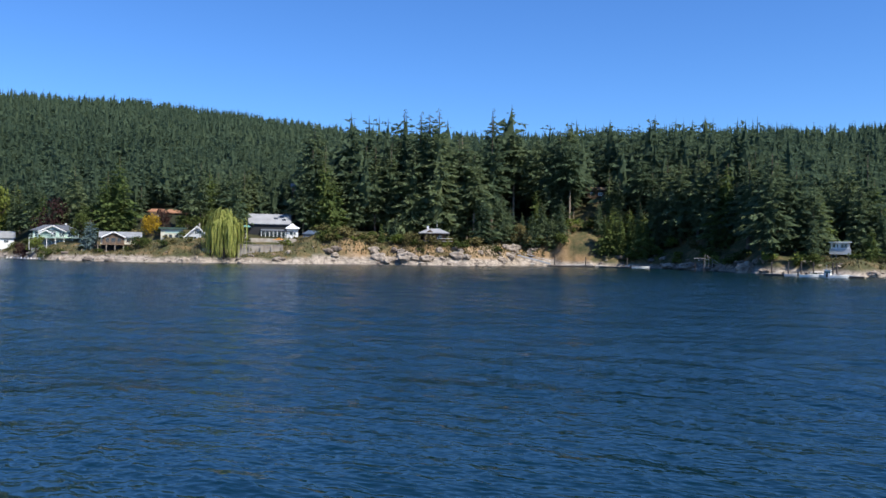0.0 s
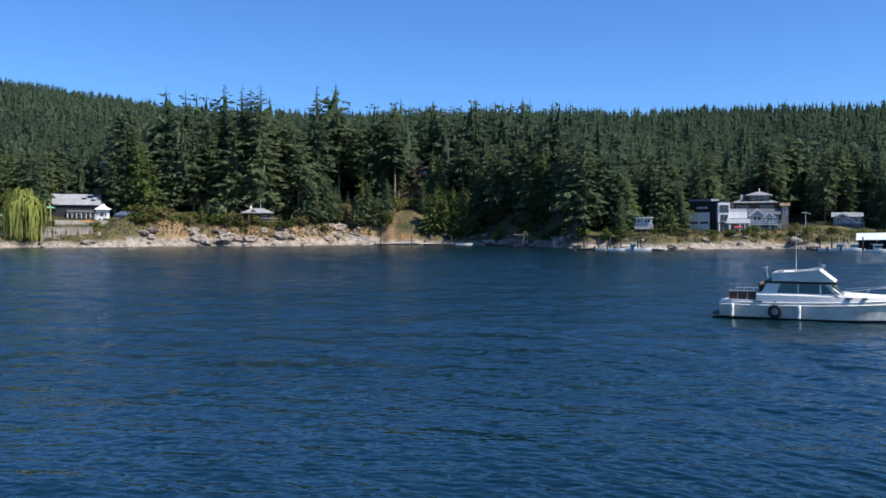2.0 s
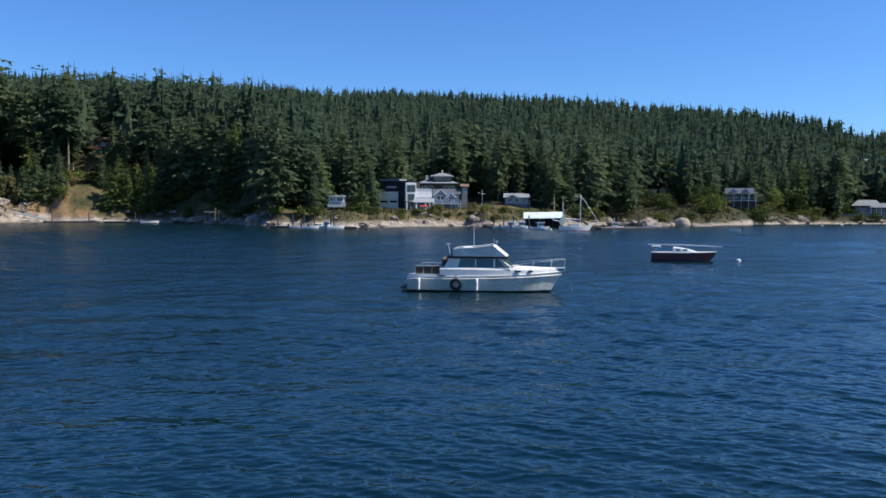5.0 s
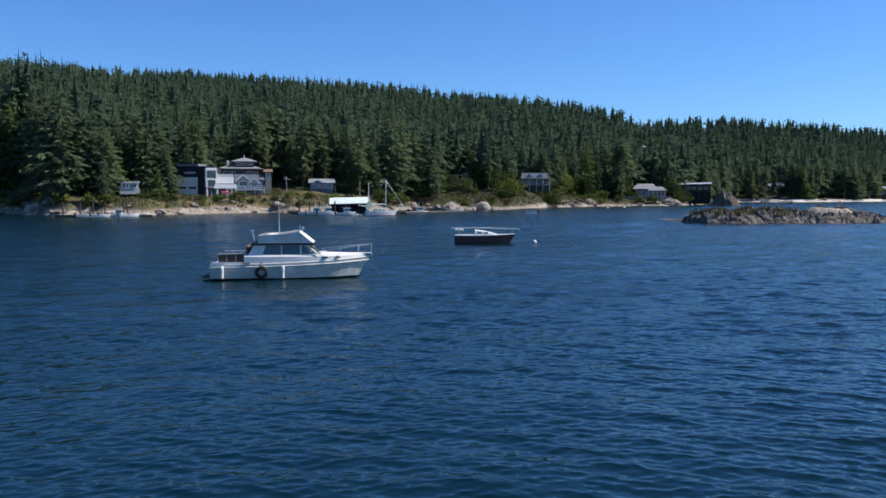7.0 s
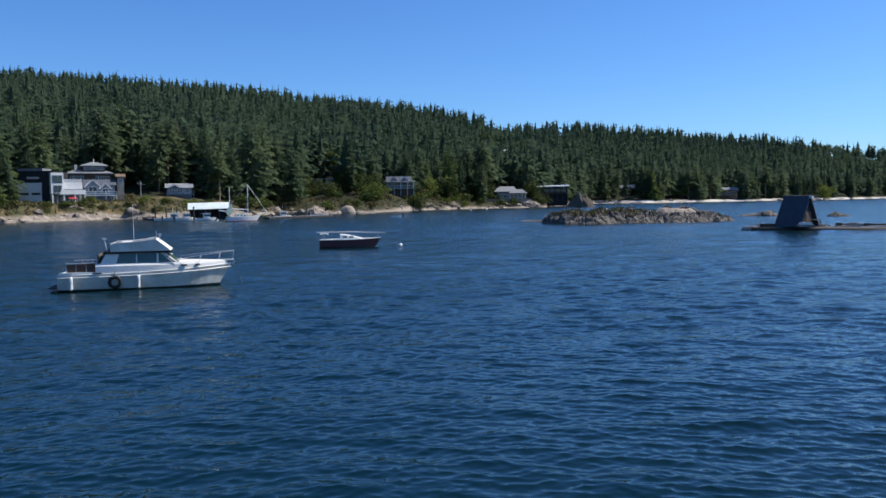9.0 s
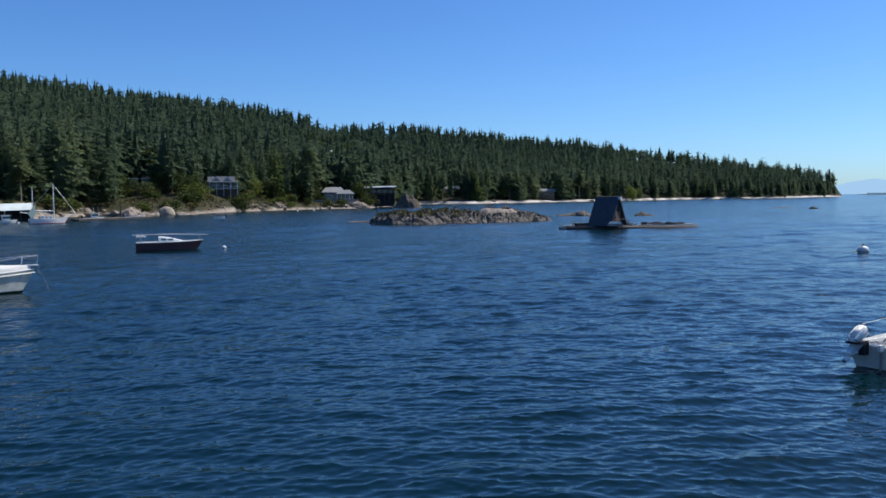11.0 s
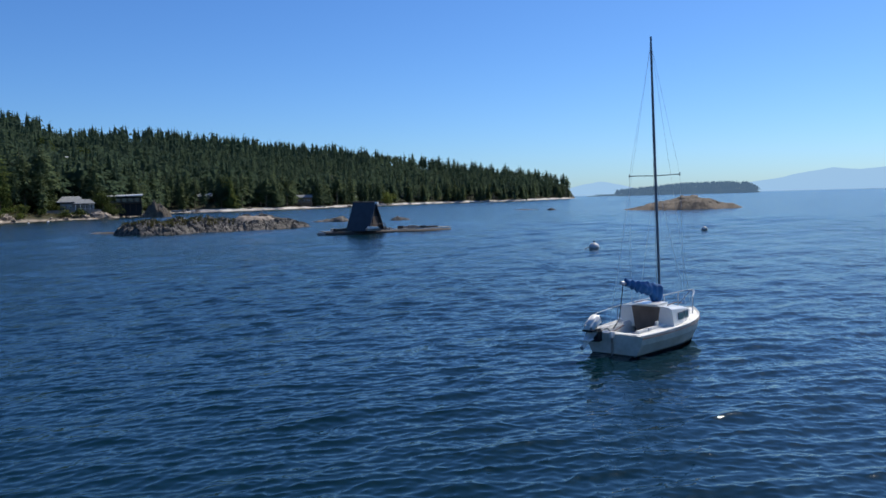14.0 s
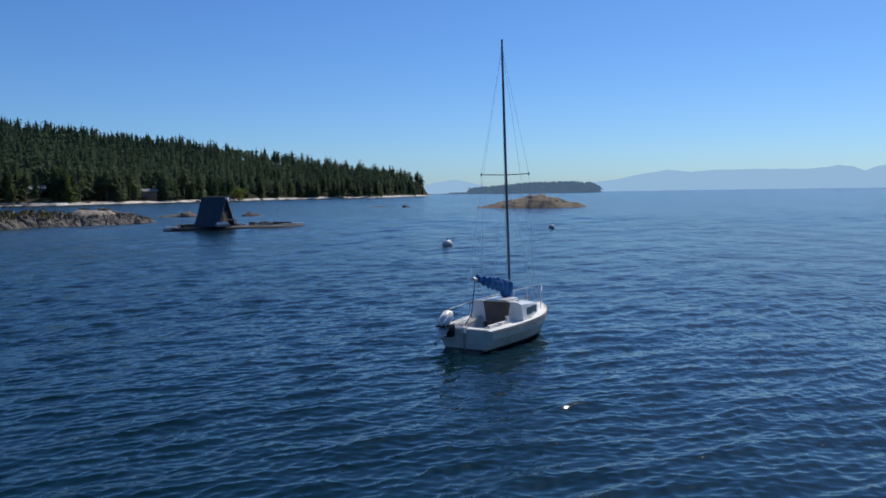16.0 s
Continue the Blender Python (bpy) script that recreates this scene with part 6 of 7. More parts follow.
def ketch_boat():
    a, c = at(26.2, 197), at(28.45, 199)
    hd = math.degrees(math.atan2(c.x - a.x, c.y - a.y))
    bt = thing("ketch", "white two-masted ketch with bowsprit at anchor near the boathouse", "boat", a, hd)
    L = (c - a).length
    st = hull_stations(L, 2.5, lambda u: 1.0 + 0.5 * (u - 0.35) ** 2 * 2.4, 0.4, 2.2, 0.7, 1.2, 15, 0.92)
    part("hull", loft(st), GELCOAT, bt)
    part("deck", deck_from(st, 0.0), OLDWOOD, bt)
    part("boot_stripe", loft([[(x, y * 1.008, min(z, 0.12)) for x, y, z in s] for s in st]), REDLINE, bt)
    part("deckhouse", box(2.0, 4.6, -0.7, 0.7, 1.0, 1.65, bevel=0.06), GELCOAT, bt)
    for x in (2.3, 3.1, 3.9):
        part("window", box(x, x + 0.4, -0.72, -0.69, 1.25, 1.5), SMOKED, bt)
    part("awning", slab([(-0.2, -0.8, 2.6), (3.9, -0.8, 2.3), (3.9, 0.8, 2.3), (-0.2, 0.8, 2.6)], 0.12), GELCOAT, bt)
    part("boom_gallows", rod([(-1.8, 0, 2.6), (0.4, 0, 2.2)], 0.12, 8), GELCOAT, bt)
    part("tarp", slab([(-0.5, -1.0, 2.3), (1.0, -1.0, 4.2), (1.1, -0.9, 2.2), (0.2, -0.9, 1.0)], 0.06), PALECOVER, bt, "pale green tarpaulin over the cockpit")
    for nm, x, h in (("mizzen_mast", 0.75, 7.9), ("main_mast", 5.0, 8.7)):
        m = part(nm, rod([(x, 0, 1), (x, 0, h)], 0.11, 8, taper=0.7), WHITE, bt)
        for s in (-1, 1):
            part("shroud", rod([(x, 0, h - 0.3), (x - 0.2, s * 1.1, 1.1)], 0.02, 4), STEEL, m)
    part("bowsprit", rod([(L - 0.5, 0, 1.75), (L + 1.6, 0, 2.0)], 0.09, 8), WHITE, bt)
    part("forestay", rod([(5.0, 0, 8.5), (L + 1.5, 0, 2.0)], 0.05, 5), WHITE, bt)
    part("main_backstay", rod([(5.0, 0, 8.5), (0.9, 0, 4.0)], 0.03, 4), STEEL, bt)
    part("boom", rod([(5.0, 0, 2.7), (1.2, 0, 2.9)], 0.1, 8), GELCOAT, bt)


def launch(lab, b, r, L, hd, top=True, mat=None, canopy=None):
    bt = thing("small_motorboat", lab, "boat", at(b, r), hd)
    st = hull_stations(L, L * 0.36, lambda u: 0.55 + 0.2 * u ** 2, 0.25, 2.4, 0.85, 0.6, 11, 0.9)
    part("hull", loft([[(x - L / 2, y, z) for x, y, z in s] for s in st]), mat or GELCOAT, bt)
    part("deck", deck_from([[(x - L / 2, y, z) for x, y, z in s] for s in st[5:]], 0.0), TOPGEL, bt)
    part("cockpit_sole", box(-L / 2 + 0.2, 0, -L * 0.13, L * 0.13, 0.35, 0.42), OLDWOOD, bt)
    part("outboard", box(-L / 2 - 0.4, -L / 2 - 0.02, -0.2, 0.2, 0.2, 1.05, bevel=0.05), DARKWALL, bt)
    if top:
        part("wheelhouse", box(-L * 0.12, L * 0.2, -L * 0.13, L * 0.13, 0.6, 1.35 + L * 0.07, bevel=0.06), canopy or GELCOAT, bt)
        part("windscreen", box(-L * 0.1, L * 0.205, -L * 0.135, L * 0.135, 1.0, 1.25 + L * 0.05), SMOKED, bt)
        part("roof", box(-L * 0.2, L * 0.24, -L * 0.15, L * 0.15, 1.36 + L * 0.07, 1.45 + L * 0.07, bevel=0.02), GELCOAT, bt)
        part("aerial", rod([(0, 0, 1.4 + L * 0.07), (0, 0, 2.8 + L * 0.07)], 0.03, 5), WHITE, bt)
    else:
        part("windscreen", slab([(L * 0.05, -L * 0.14, 0.65), (L * 0.05, L * 0.14, 0.65), (-L * 0.03, L * 0.13, 1.0), (-L * 0.03, -L * 0.13, 1.0)], 0.03), SMOKED, bt)
    return bt


def small_craft():
    launch("small white cabin boat with orange trim by the boathouse", 24.85, 211, 5.2, 110, True)
    launch("white launch tied up at the grey float", 9.35, 208, 4.6, 60, False)
    launch("white open boat with a windscreen at the float", 10.0, 207, 4.2, 110, True)
    launch("small grey skiff beside the float", 8.0, 211, 3.6, 95, False, PALEROOF)
    launch("white skiff tied along the rocks", -1.5, 281, 6.0, 92, False)
    launch("small pale boat by the dark piles", 22.1, 219, 4.0, 120, False)
    launch("white runabout with a windscreen moored off the float", 23.55, 217, 5.0, 105, True)
    launch("small white motorboat beside the boathouse", 22.75, 218, 4.6, 110, True)
    launch("white open skiff among the moored boats", 9.0, 206, 4.4, 100, False)
    launch("white fibreglass boat tied to the pale float", 10.7, 204, 4.6, 92, False)
    launch("white day boat at the far floats", 29.9, 225, 5.0, 115, True)
    launch("low white boat on the far float", 32.4, 243, 5.5, 118, False)
    rb = thing("rowing_boat", "small white rowing boat adrift at its mooring", "boat", at(37.73, 213), 125)
    st = hull_stations(3.2, 1.2, lambda u: 0.45 + 0.25 * u ** 2, 0.15, 2.2, 0.8, 0.4, 9, 0.9)
    part("hull", loft([[(x - 1.6, y, z) for x, y, z in s] for s in st]), GELCOAT, rb)
    part("thwart", box(-0.2, 0.1, -0.5, 0.5, 0.4, 0.45), OLDWOOD, rb)
    part("outboard", box(1.3, 1.6, -0.15, 0.15, 0.3, 1.2, bevel=0.03), DARKWALL, rb)
    # small sail dinghy near the boathouse
    sd = thing("sailing_dinghy", "tiny white dinghy with its sail up by the float", "boat", at(23.05, 220), 110)
    st = hull_stations(2.6, 1.1, lambda u: 0.4 + 0.15 * u, 0.15, 2.2, 0.8, 0.3, 9, 0.9)
    part("hull", loft([[(x - 1.3, y, z) for x, y, z in s] for s in st]), GELCOAT, sd)
    part("sail", prism([(-0.9, 0.7), (0.25, 0.7), (0.2, 2.4)], -0.02, 0.02), GELCOAT, sd)
    part("mast", rod([(0.27, 0, 0.4), (0.27, 0, 2.5)], 0.03, 6), STEEL, sd)
    # mooring buoys
    BUOYWHITE = material("chalky_white_buoy", (0.72, 0.70, 0.68), 0.5, scale=3, vary=0.2)
    BUOYRED = material("faded_pink_buoy", (0.62, 0.22, 0.2), 0.5, scale=3, vary=0.2)
    for lab, b, r, rad, m in (("big white mooring buoy with a ring on top", 80.04, 72.6, 0.45, BUOYWHITE), ("white and dark mooring buoy", 87.3, 106.5, 0.36, BUOYWHITE),
                              ("small white and pink mooring float", 37.94, 82.5, 0.24, BUOYWHITE), ("small white mooring float", 44.0, 330, 0.5, BUOYWHITE),
                              ("small white mooring float", 42.9, 318, 0.4, BUOYWHITE), ("small white mooring float", 52.2, 300, 0.5, BUOYWHITE),
                              ("small white mooring float", 53.0, 310, 0.4, BUOYWHITE), ("small white mooring float", 25.6, 205, 0.3, BUOYWHITE)):
        bu = thing("mooring_buoy", lab, "buoy", at(b, r, rad * 0.35), 0, "mooring buoys")
        bm = bmesh.new()
        bmesh.ops.create_uvsphere(bm, u_segments=20, v_segments=12, radius=rad)
        bmesh.ops.scale(bm, vec=(1, 1, 0.92), verts=bm.verts)
        part("ball", bm, m, bu, smooth_faces=True)
        bm = bmesh.new()
        bmesh.ops.create_cone(bm, segments=20, radius1=rad * 0.995, radius2=rad * 0.995, depth=rad * 0.14, cap_ends=True)
        bmesh.ops.translate(bm, vec=(0, 0, -rad * 0.12), verts=bm.verts)
        part("band", bm, BOARD, bu)
        part("ring", rod([(0, 0, rad * 0.85), (0, 0, rad * 1.3)], rad * 0.14, 8), RUBBER, bu)
        part("line", rod([(rad * 0.9, 0, 0), (rad * 1.8, 0, -rad * 0.3)], rad * 0.08, 5), OLDWOOD, bu)
    for k in range(11):
        f = thing("swim_float", "white swimming-area float on a line", "float", at(-43.0 + k * 0.19, 352 - 3.2 * k, 0.12), 0, "line of swim floats")
        bm = bmesh.new()
        bmesh.ops.create_uvsphere(bm, u_segments=12, v_segments=8, radius=0.38)
        part("ball", bm, BUOYWHITE, f, smooth_faces=True)


def a_frame_raft():
    """Log float with a dark A-frame hut."""
    a, c = at(61.1, 117.5), at(70.1, 126.5)
    hd = math.degrees(math.atan2(c.x - a.x, c.y - a.y))
    L = (c - a).length
    rf = thing("log_raft", "long weathered log float lying low in the water", "raft", (a + c) / 2, hd)
    rng = random.Random(3)
    for k, y in enumerate((-1.5, -0.75, 0.0, 0.75, 1.5, 2.3, 3.1)):
        x0, x1 = (-L / 2 + rng.uniform(0, 1.5), L / 2 - rng.uniform(0, 1.2)) if k < 4 else (-L / 2 + 1 + rng.uniform(0, 1), -1.0 + rng.uniform(0, 2))
        part("log", rod([(x0, y, 0.02), ((x0 + x1) / 2, y, 0.05), (x1, y, 0.0)], 0.36, 9, taper=0.8), OLDWOOD if k % 2 else DARKWOOD, rf, smooth_faces=True)
    for k in range(34):
        x = -L / 2 + 1.0 + k * (L - 2) / 33
        if rng.random() < 0.86:
            part("plank", box(x, x + 0.5, -1.4, 1.35 if k > 16 else 3.0, 0.43 + 0.02 * rng.random(), 0.50 + 0.02 * rng.random()), OLDWOOD, rf)
    for x0, x1, y, z, m in ((-8.6, -6.9, -0.6, 0.9, DARKWOOD), (3.2, 5.6, -0.4, 0.78, OLDWOOD), (6.0, 8.4, 0.2, 0.72, DARKWOOD)):
        part("timber_stack", box(x0, x1, y - 0.5, y + 0.5, 0.52, z, bevel=0.03), m, rf)
    for k in range(16):
        x, y, w = rng.uniform(-L / 2 + 1.5, L / 2 - 1.5), rng.uniform(-1.2, 1.2), rng.uniform(0.3, 1.3)
        if -7.5 < x < -1.5:
            y = rng.uniform(-1.3, -0.9)
        part("loose_timber", box(x, x + w, y - 0.1, y + 0.1, 0.50, rng.uniform(0.58, 0.95)), rng.choice((OLDWOOD, DARKWOOD, DRIFTWOOD)), rf)
    lx = thing("covered_crate", "pale tarpaulin-covered crate on the log float", "crate", at(64.75, 116.6, 0.52), hd)
    part("crate", box(-1.0, 1.0, -0.4, 0.4, 0, 0.35, bevel=0.03), OLDWOOD, lx)
    part("cover", prism([(-0.8, 0.3), (0.8, 0.3), (0.6, 0.58), (-0.55, 0.62)], -0.45, 0.45), TOPGEL, lx)
    # hut
    A = at(62.95, 118.2, 0.5)
    u = at(62.95 + 90, 1.0)
    away = at(62.95, 1.0)
    half = u * 1.2 + away * 2.0
    along = (u * 2.0 - away * 1.2).normalized() * 3.5
    hh = 4.15
    hut = new("a_frame_hut")
    hut.location = A
    tagged(hut, "dark steep A-frame hut with an open gable on the log float", "hut")
    V = Vector
    zero, up = V((0, 0, 0)), V((0, 0, hh))
    ext = along.normalized() * 0.15
    part("roof", slab([zero - ext, along + ext, half + along + ext + up, half + up - ext], 0.14), SLATEBLUE, hut)
    part("roof_slope", slab([half * 2 - ext, half * 2 + along + ext, half + along + ext + up, half + up - ext], 0.14), SLATEBLUE, hut)
    # charcoal front panel stands in for the shade inside the open gable
    for nm, f, m in (("back_gable", 0.04, DARKWALL), ("front_gable", 0.90, DARKWALL)):
        bm = bmesh.new()
        o = along * f
        t = along.normalized() * 0.1
        p = [o + half * 0.06, o + half * 1.94, o + half + up * 0.95]
        q = [v + t for v in p]
        P1, P2 = [bm.verts.new(v) for v in p], [bm.verts.new(v) for v in q]
        bm.faces.new(P1), bm.faces.new(P2[::-1])
        for i in range(3):
            bm.faces.new((P1[i], P2[i], P2[(i + 1) % 3], P1[(i + 1) % 3]))
        part(nm, bm, m, hut)
    o = along * 0.93
    bm = bmesh.new()
    pts = [o + half * 0.75, o + half * 1.3, o + half * 1.3 + V((0, 0, 2.0)), o + half * 0.75 + V((0, 0, 2.0))]
    t = along.normalized() * 0.06
    P1, P2 = [bm.verts.new(v + t) for v in pts], [bm.verts.new(v + t * 2) for v in pts]
    bm.faces.new(P1), bm.faces.new(P2[::-1])
    for i in range(4):
        bm.faces.new((P1[i], P2[i], P2[(i + 1) % 4], P1[(i + 1) % 4]))
    part("door", bm, BROWNWALL, hut)
    part("white_ridge_flag", rod([along + half + up * 0.93, along * 1.12 + half + up * 0.93], 0.22, 6), WHITE, hut, "white painted ridge end")
    part("porch_rail", rod([along * 1.1 + half * 0.2 + V((0, 0, 0.9)), along * 1.1 + half * 1.9 + V((0, 0, 0.9))], 0.06, 6), DARKWOOD, hut)
    for f in (0.2, 1.0, 1.9):
        part("porch_post", rod([along * 1.1 + half * f, along * 1.1 + half * f + V((0, 0, 0.95))], 0.06, 6), DARKWOOD, hut)


SLATEBLUE = material("dark_slate_shakes", (0.055, 0.065, 0.08), 0.75, scale=1.0, vary=0.35, fine=5, bump=0.04)
cruiser_boat()
sloop_boat()
red_hull()
ketch_boat()
small_craft()
a_frame_raft()

# ---- rocks, islands, far shores ----
def blocks(x, y, size, seed):
    """Jointed blocks: each one's own level and how near its edge a place lies."""
    x, y = x / size, y / size
    i, j = np.floor(x), np.floor(y)
    best, second, level = np.full(x.shape, 9.0), np.full(x.shape, 9.0), np.zeros(x.shape)
    for di in (-1, 0, 1):
        for dj in (-1, 0, 1):
            p, q = i + di, j + dj
            d = np.hypot(x - p - hash2(p, q, seed), y - q - hash2(p, q, seed + 1))
            near = d < best
            second = np.where(near, best, np.minimum(second, d))
            level = np.where(near, hash2(p, q, seed + 2), level)
            best = np.where(near, d, best)
    return level, second - best


def rock_island(name, label, b0, r0, b1, r1, depth, profile, mat, seed, rough=0.6, cols=150, rows=40, cat="rock"):
    """A craggy rock between two places on the water; profile gives its height along the way."""
    a, c = at(b0, r0), at(b1, r1)
    L = (c - a).length
    hd = math.atan2(c.x - a.x, c.y - a.y)
    u, v = np.meshgrid(np.linspace(0, 1, cols), np.linspace(-1, 1, rows))
    top = np.interp(u, [p[0] for p in profile], [p[1] for p in profile])
    half = depth / 2 * np.sqrt(np.clip(1 - (2 * u - 1) ** 4, 0.0, 1)) * (1 + 0.35 * fbm(u * L * 0.18, u * 0 + seed, 3, seed))
    x = u * L - L / 2
    y = v * (half + 0.02)
    body = (1 - np.abs(v) ** 2.6)
    n = fbm(x * 0.28, y * 0.28, 4, seed + 5)
    crag = np.abs(fbm(x * 0.55 + 0.5 * y, y * 0.8, 4, seed + 9))
    step = np.round((n + 0.3 * crag) * 4) / 4
    z = top * body * (0.95 + 0.25 * n) + rough * np.minimum(1, top) * body ** 0.5 * (step * 0.5 + (crag - 0.2) * 0.9) - 0.5 * (1 - body) - 0.12
    for size, tall in ((4.2, 0.8), (1.7, 0.5), (0.8, 0.16)):
        lv, edge = blocks(x + 0.4 * y, y, size, seed + 13)
        z = z + rough * np.minimum(1, top) * body ** 0.4 * tall * (1.3 * (lv - 0.45) - 0.6 * (1 - smooth(edge / 0.12)))
    z = np.maximum(z, -0.7)
    V = np.stack([x.ravel(), y.ravel(), z.ravel()], 1)
    ob = new(name, fast_mesh(name, V, grid_faces(rows, cols), [mat]))
    m = (a + c) / 2
    ob.location = m
    ob.rotation_euler = (0, 0, math.pi / 2 - hd)
    return tagged(ob, label, cat)


def islet_rock_material():
    """Barnacled dark rock that turns pale and lichen-brown above the tide."""
    m = material("tide_rock", (0.20, 0.175, 0.145), 0.9, scale=1.3, color2=(0.012, 0.011, 0.010), bump=0.5, fine=5)
    return m


TIDEROCK = islet_rock_material()
TANROCK = material("tan_dry_rock", (0.20, 0.16, 0.115), 0.9, scale=0.35, color2=(0.07, 0.055, 0.04), bump=0.3, fine=2.5)
ISLET = rock_island("rock_islet", "long craggy dark rock islet with dry grass on top", 47.9, 150, 60.3, 168, 17,
            ((0, 0.3), (0.03, 1.6), (0.10, 2.2), (0.3, 2.5), (0.45, 2.2), (0.52, 1.6), (0.6, 2.0), (0.75, 2.0), (0.85, 1.3), (0.95, 0.6), (1, 0.2)), TIDEROCK, 3, 0.95, 300, 70)
rock_island("rock_slab", "smooth pale-topped rock slab on the islet", 55.2, 158, 58.3, 163, 5, ((0, 1.6), (0.2, 2.6), (0.8, 2.8), (1, 1.8)), GRANITE, 8, 0.12, 40, 18)
rock_island("rock_ledge", "low flat rock ledge awash beside the islet", 46.4, 172, 48.3, 158, 4, ((0, 0.15), (0.5, 0.4), (1, 0.4)), TANROCK, 14, 0.2, 40, 14)
rock_island("rock_knoll", "low domed tan rock island with ledges", 82.0, 252, 89.7, 247, 22,
            ((0, 0.1), (0.12, 0.7), (0.3, 2.0), (0.45, 3.0), (0.62, 3.9), (0.72, 3.2), (0.8, 1.7), (0.93, 1.3), (1, 0.3)), TANROCK, 21, 0.38, 120, 36)
rock_island("rock_ledge", "low dark rocks behind the log float", 60.5, 202, 63.2, 200, 5, ((0, 0.2), (0.5, 0.8), (0.8, 1.4), (1, 0.4)), TIDEROCK, 25, 0.5, 50, 14)
rock_island("rock_ledge", "low dark rocks behind the log float", 66.0, 196, 67.4, 198, 4, ((0, 0.2), (0.4, 1.3), (1, 0.3)), TIDEROCK, 29, 0.5, 36, 12)
rock_island("rock_ledge", "small dark rock awash in the open bay", 76.9, 282, 77.5, 280, 2.4, ((0, 0.3), (0.5, 1.1), (1, 0.2)), TIDEROCK, 33, 0.3, 24, 10)
rock_island("rock_ledge", "thin reef just above the water", 74.6, 300, 76.3, 296, 2, ((0, 0.2), (0.5, 0.4), (1, 0.2)), TANROCK, 35, 0.1, 30, 8)
rock_island("rock_outcrop", "steep bare rock outcrop at the water's edge", 49.5, 402, 51.4, 398, 10, ((0, 0.8), (0.3, 4.6), (0.45, 6.6), (0.6, 5.0), (0.85, 2.2), (1, 0.5)), TANROCK, 41, 1.4, 60, 24)
rock_island("rock_spit", "pale rock spit with broken boulders", 31.3, 283, 33.9, 282, 8, ((0, 0.6), (0.3, 2.2), (0.6, 1.4), (1, 1.0)), GRANITE, 45, 0.9, 60, 18)
rock_island("rock_spit", "flat pale rocks beyond the big boulder", 34.9, 281, 36.3, 282, 5, ((0, 0.8), (0.5, 1.0), (1, 0.5)), GRANITE, 49, 0.5, 40, 14)


def islet_growth():
    """Dry grass tufts on the islet's landward half."""
    rng = np.random.default_rng(6)
    co = np.empty(len(ISLET.data.vertices) * 3, np.float32)
    ISLET.data.vertices.foreach_get("co", co)
    co = co.reshape(-1, 3)
    span = co[:, 0].max() - co[:, 0].min()
    u = (co[:, 0] - co[:, 0].min()) / span
    spots = co[(co[:, 2] > 1.35) & (u > 0.05) & (u < 0.56)]
    V, F = [], []
    for k in range(900):
        p = spots[rng.integers(len(spots))] + rng.normal(0, 0.12, 3) * np.array((1, 1, 0))
        for s in range(5):
            a, h, w = rng.random() * 6.28, rng.uniform(0.2, 0.6), rng.uniform(0.05, 0.13)
            i = len(V)
            V += [(p[0] - w * math.sin(a), p[1] + w * math.cos(a), p[2] - 0.25), (p[0] + w * math.sin(a), p[1] - w * math.cos(a), p[2] - 0.25), (p[0] + 0.25 * math.cos(a), p[1] + 0.25 * math.sin(a), p[2] + h)]
            F.append((i, i + 1, i + 2))
    grass = new("dry_grass", fast_mesh("dry_grass", V, F, [DRYLEAVES]))
    grass.matrix_world = Matrix.Translation(ISLET.location) @ ISLET.rotation_euler.to_matrix().to_4x4()
    tagged(grass, "dry yellow-green grass tufts on the rock islet", "grass", kind="stuff")


islet_growth()


def pale_plank():
    p = thing("driftwood_plank", "pale driftwood plank lying on the rock islet", "plank", at(59.0, 165.5, 1.05), 148)
    part("plank", box(-1.2, 1.2, -0.2, 0.2, -0.4, 0.25, bevel=0.02), WHITE, p)


pale_plank()


PALEGRANITE = material("smooth_pale_granite", (0.40, 0.35, 0.28), 0.9, scale=0.7, color2=(0.24, 0.20, 0.155), bump=0.05, fine=6)


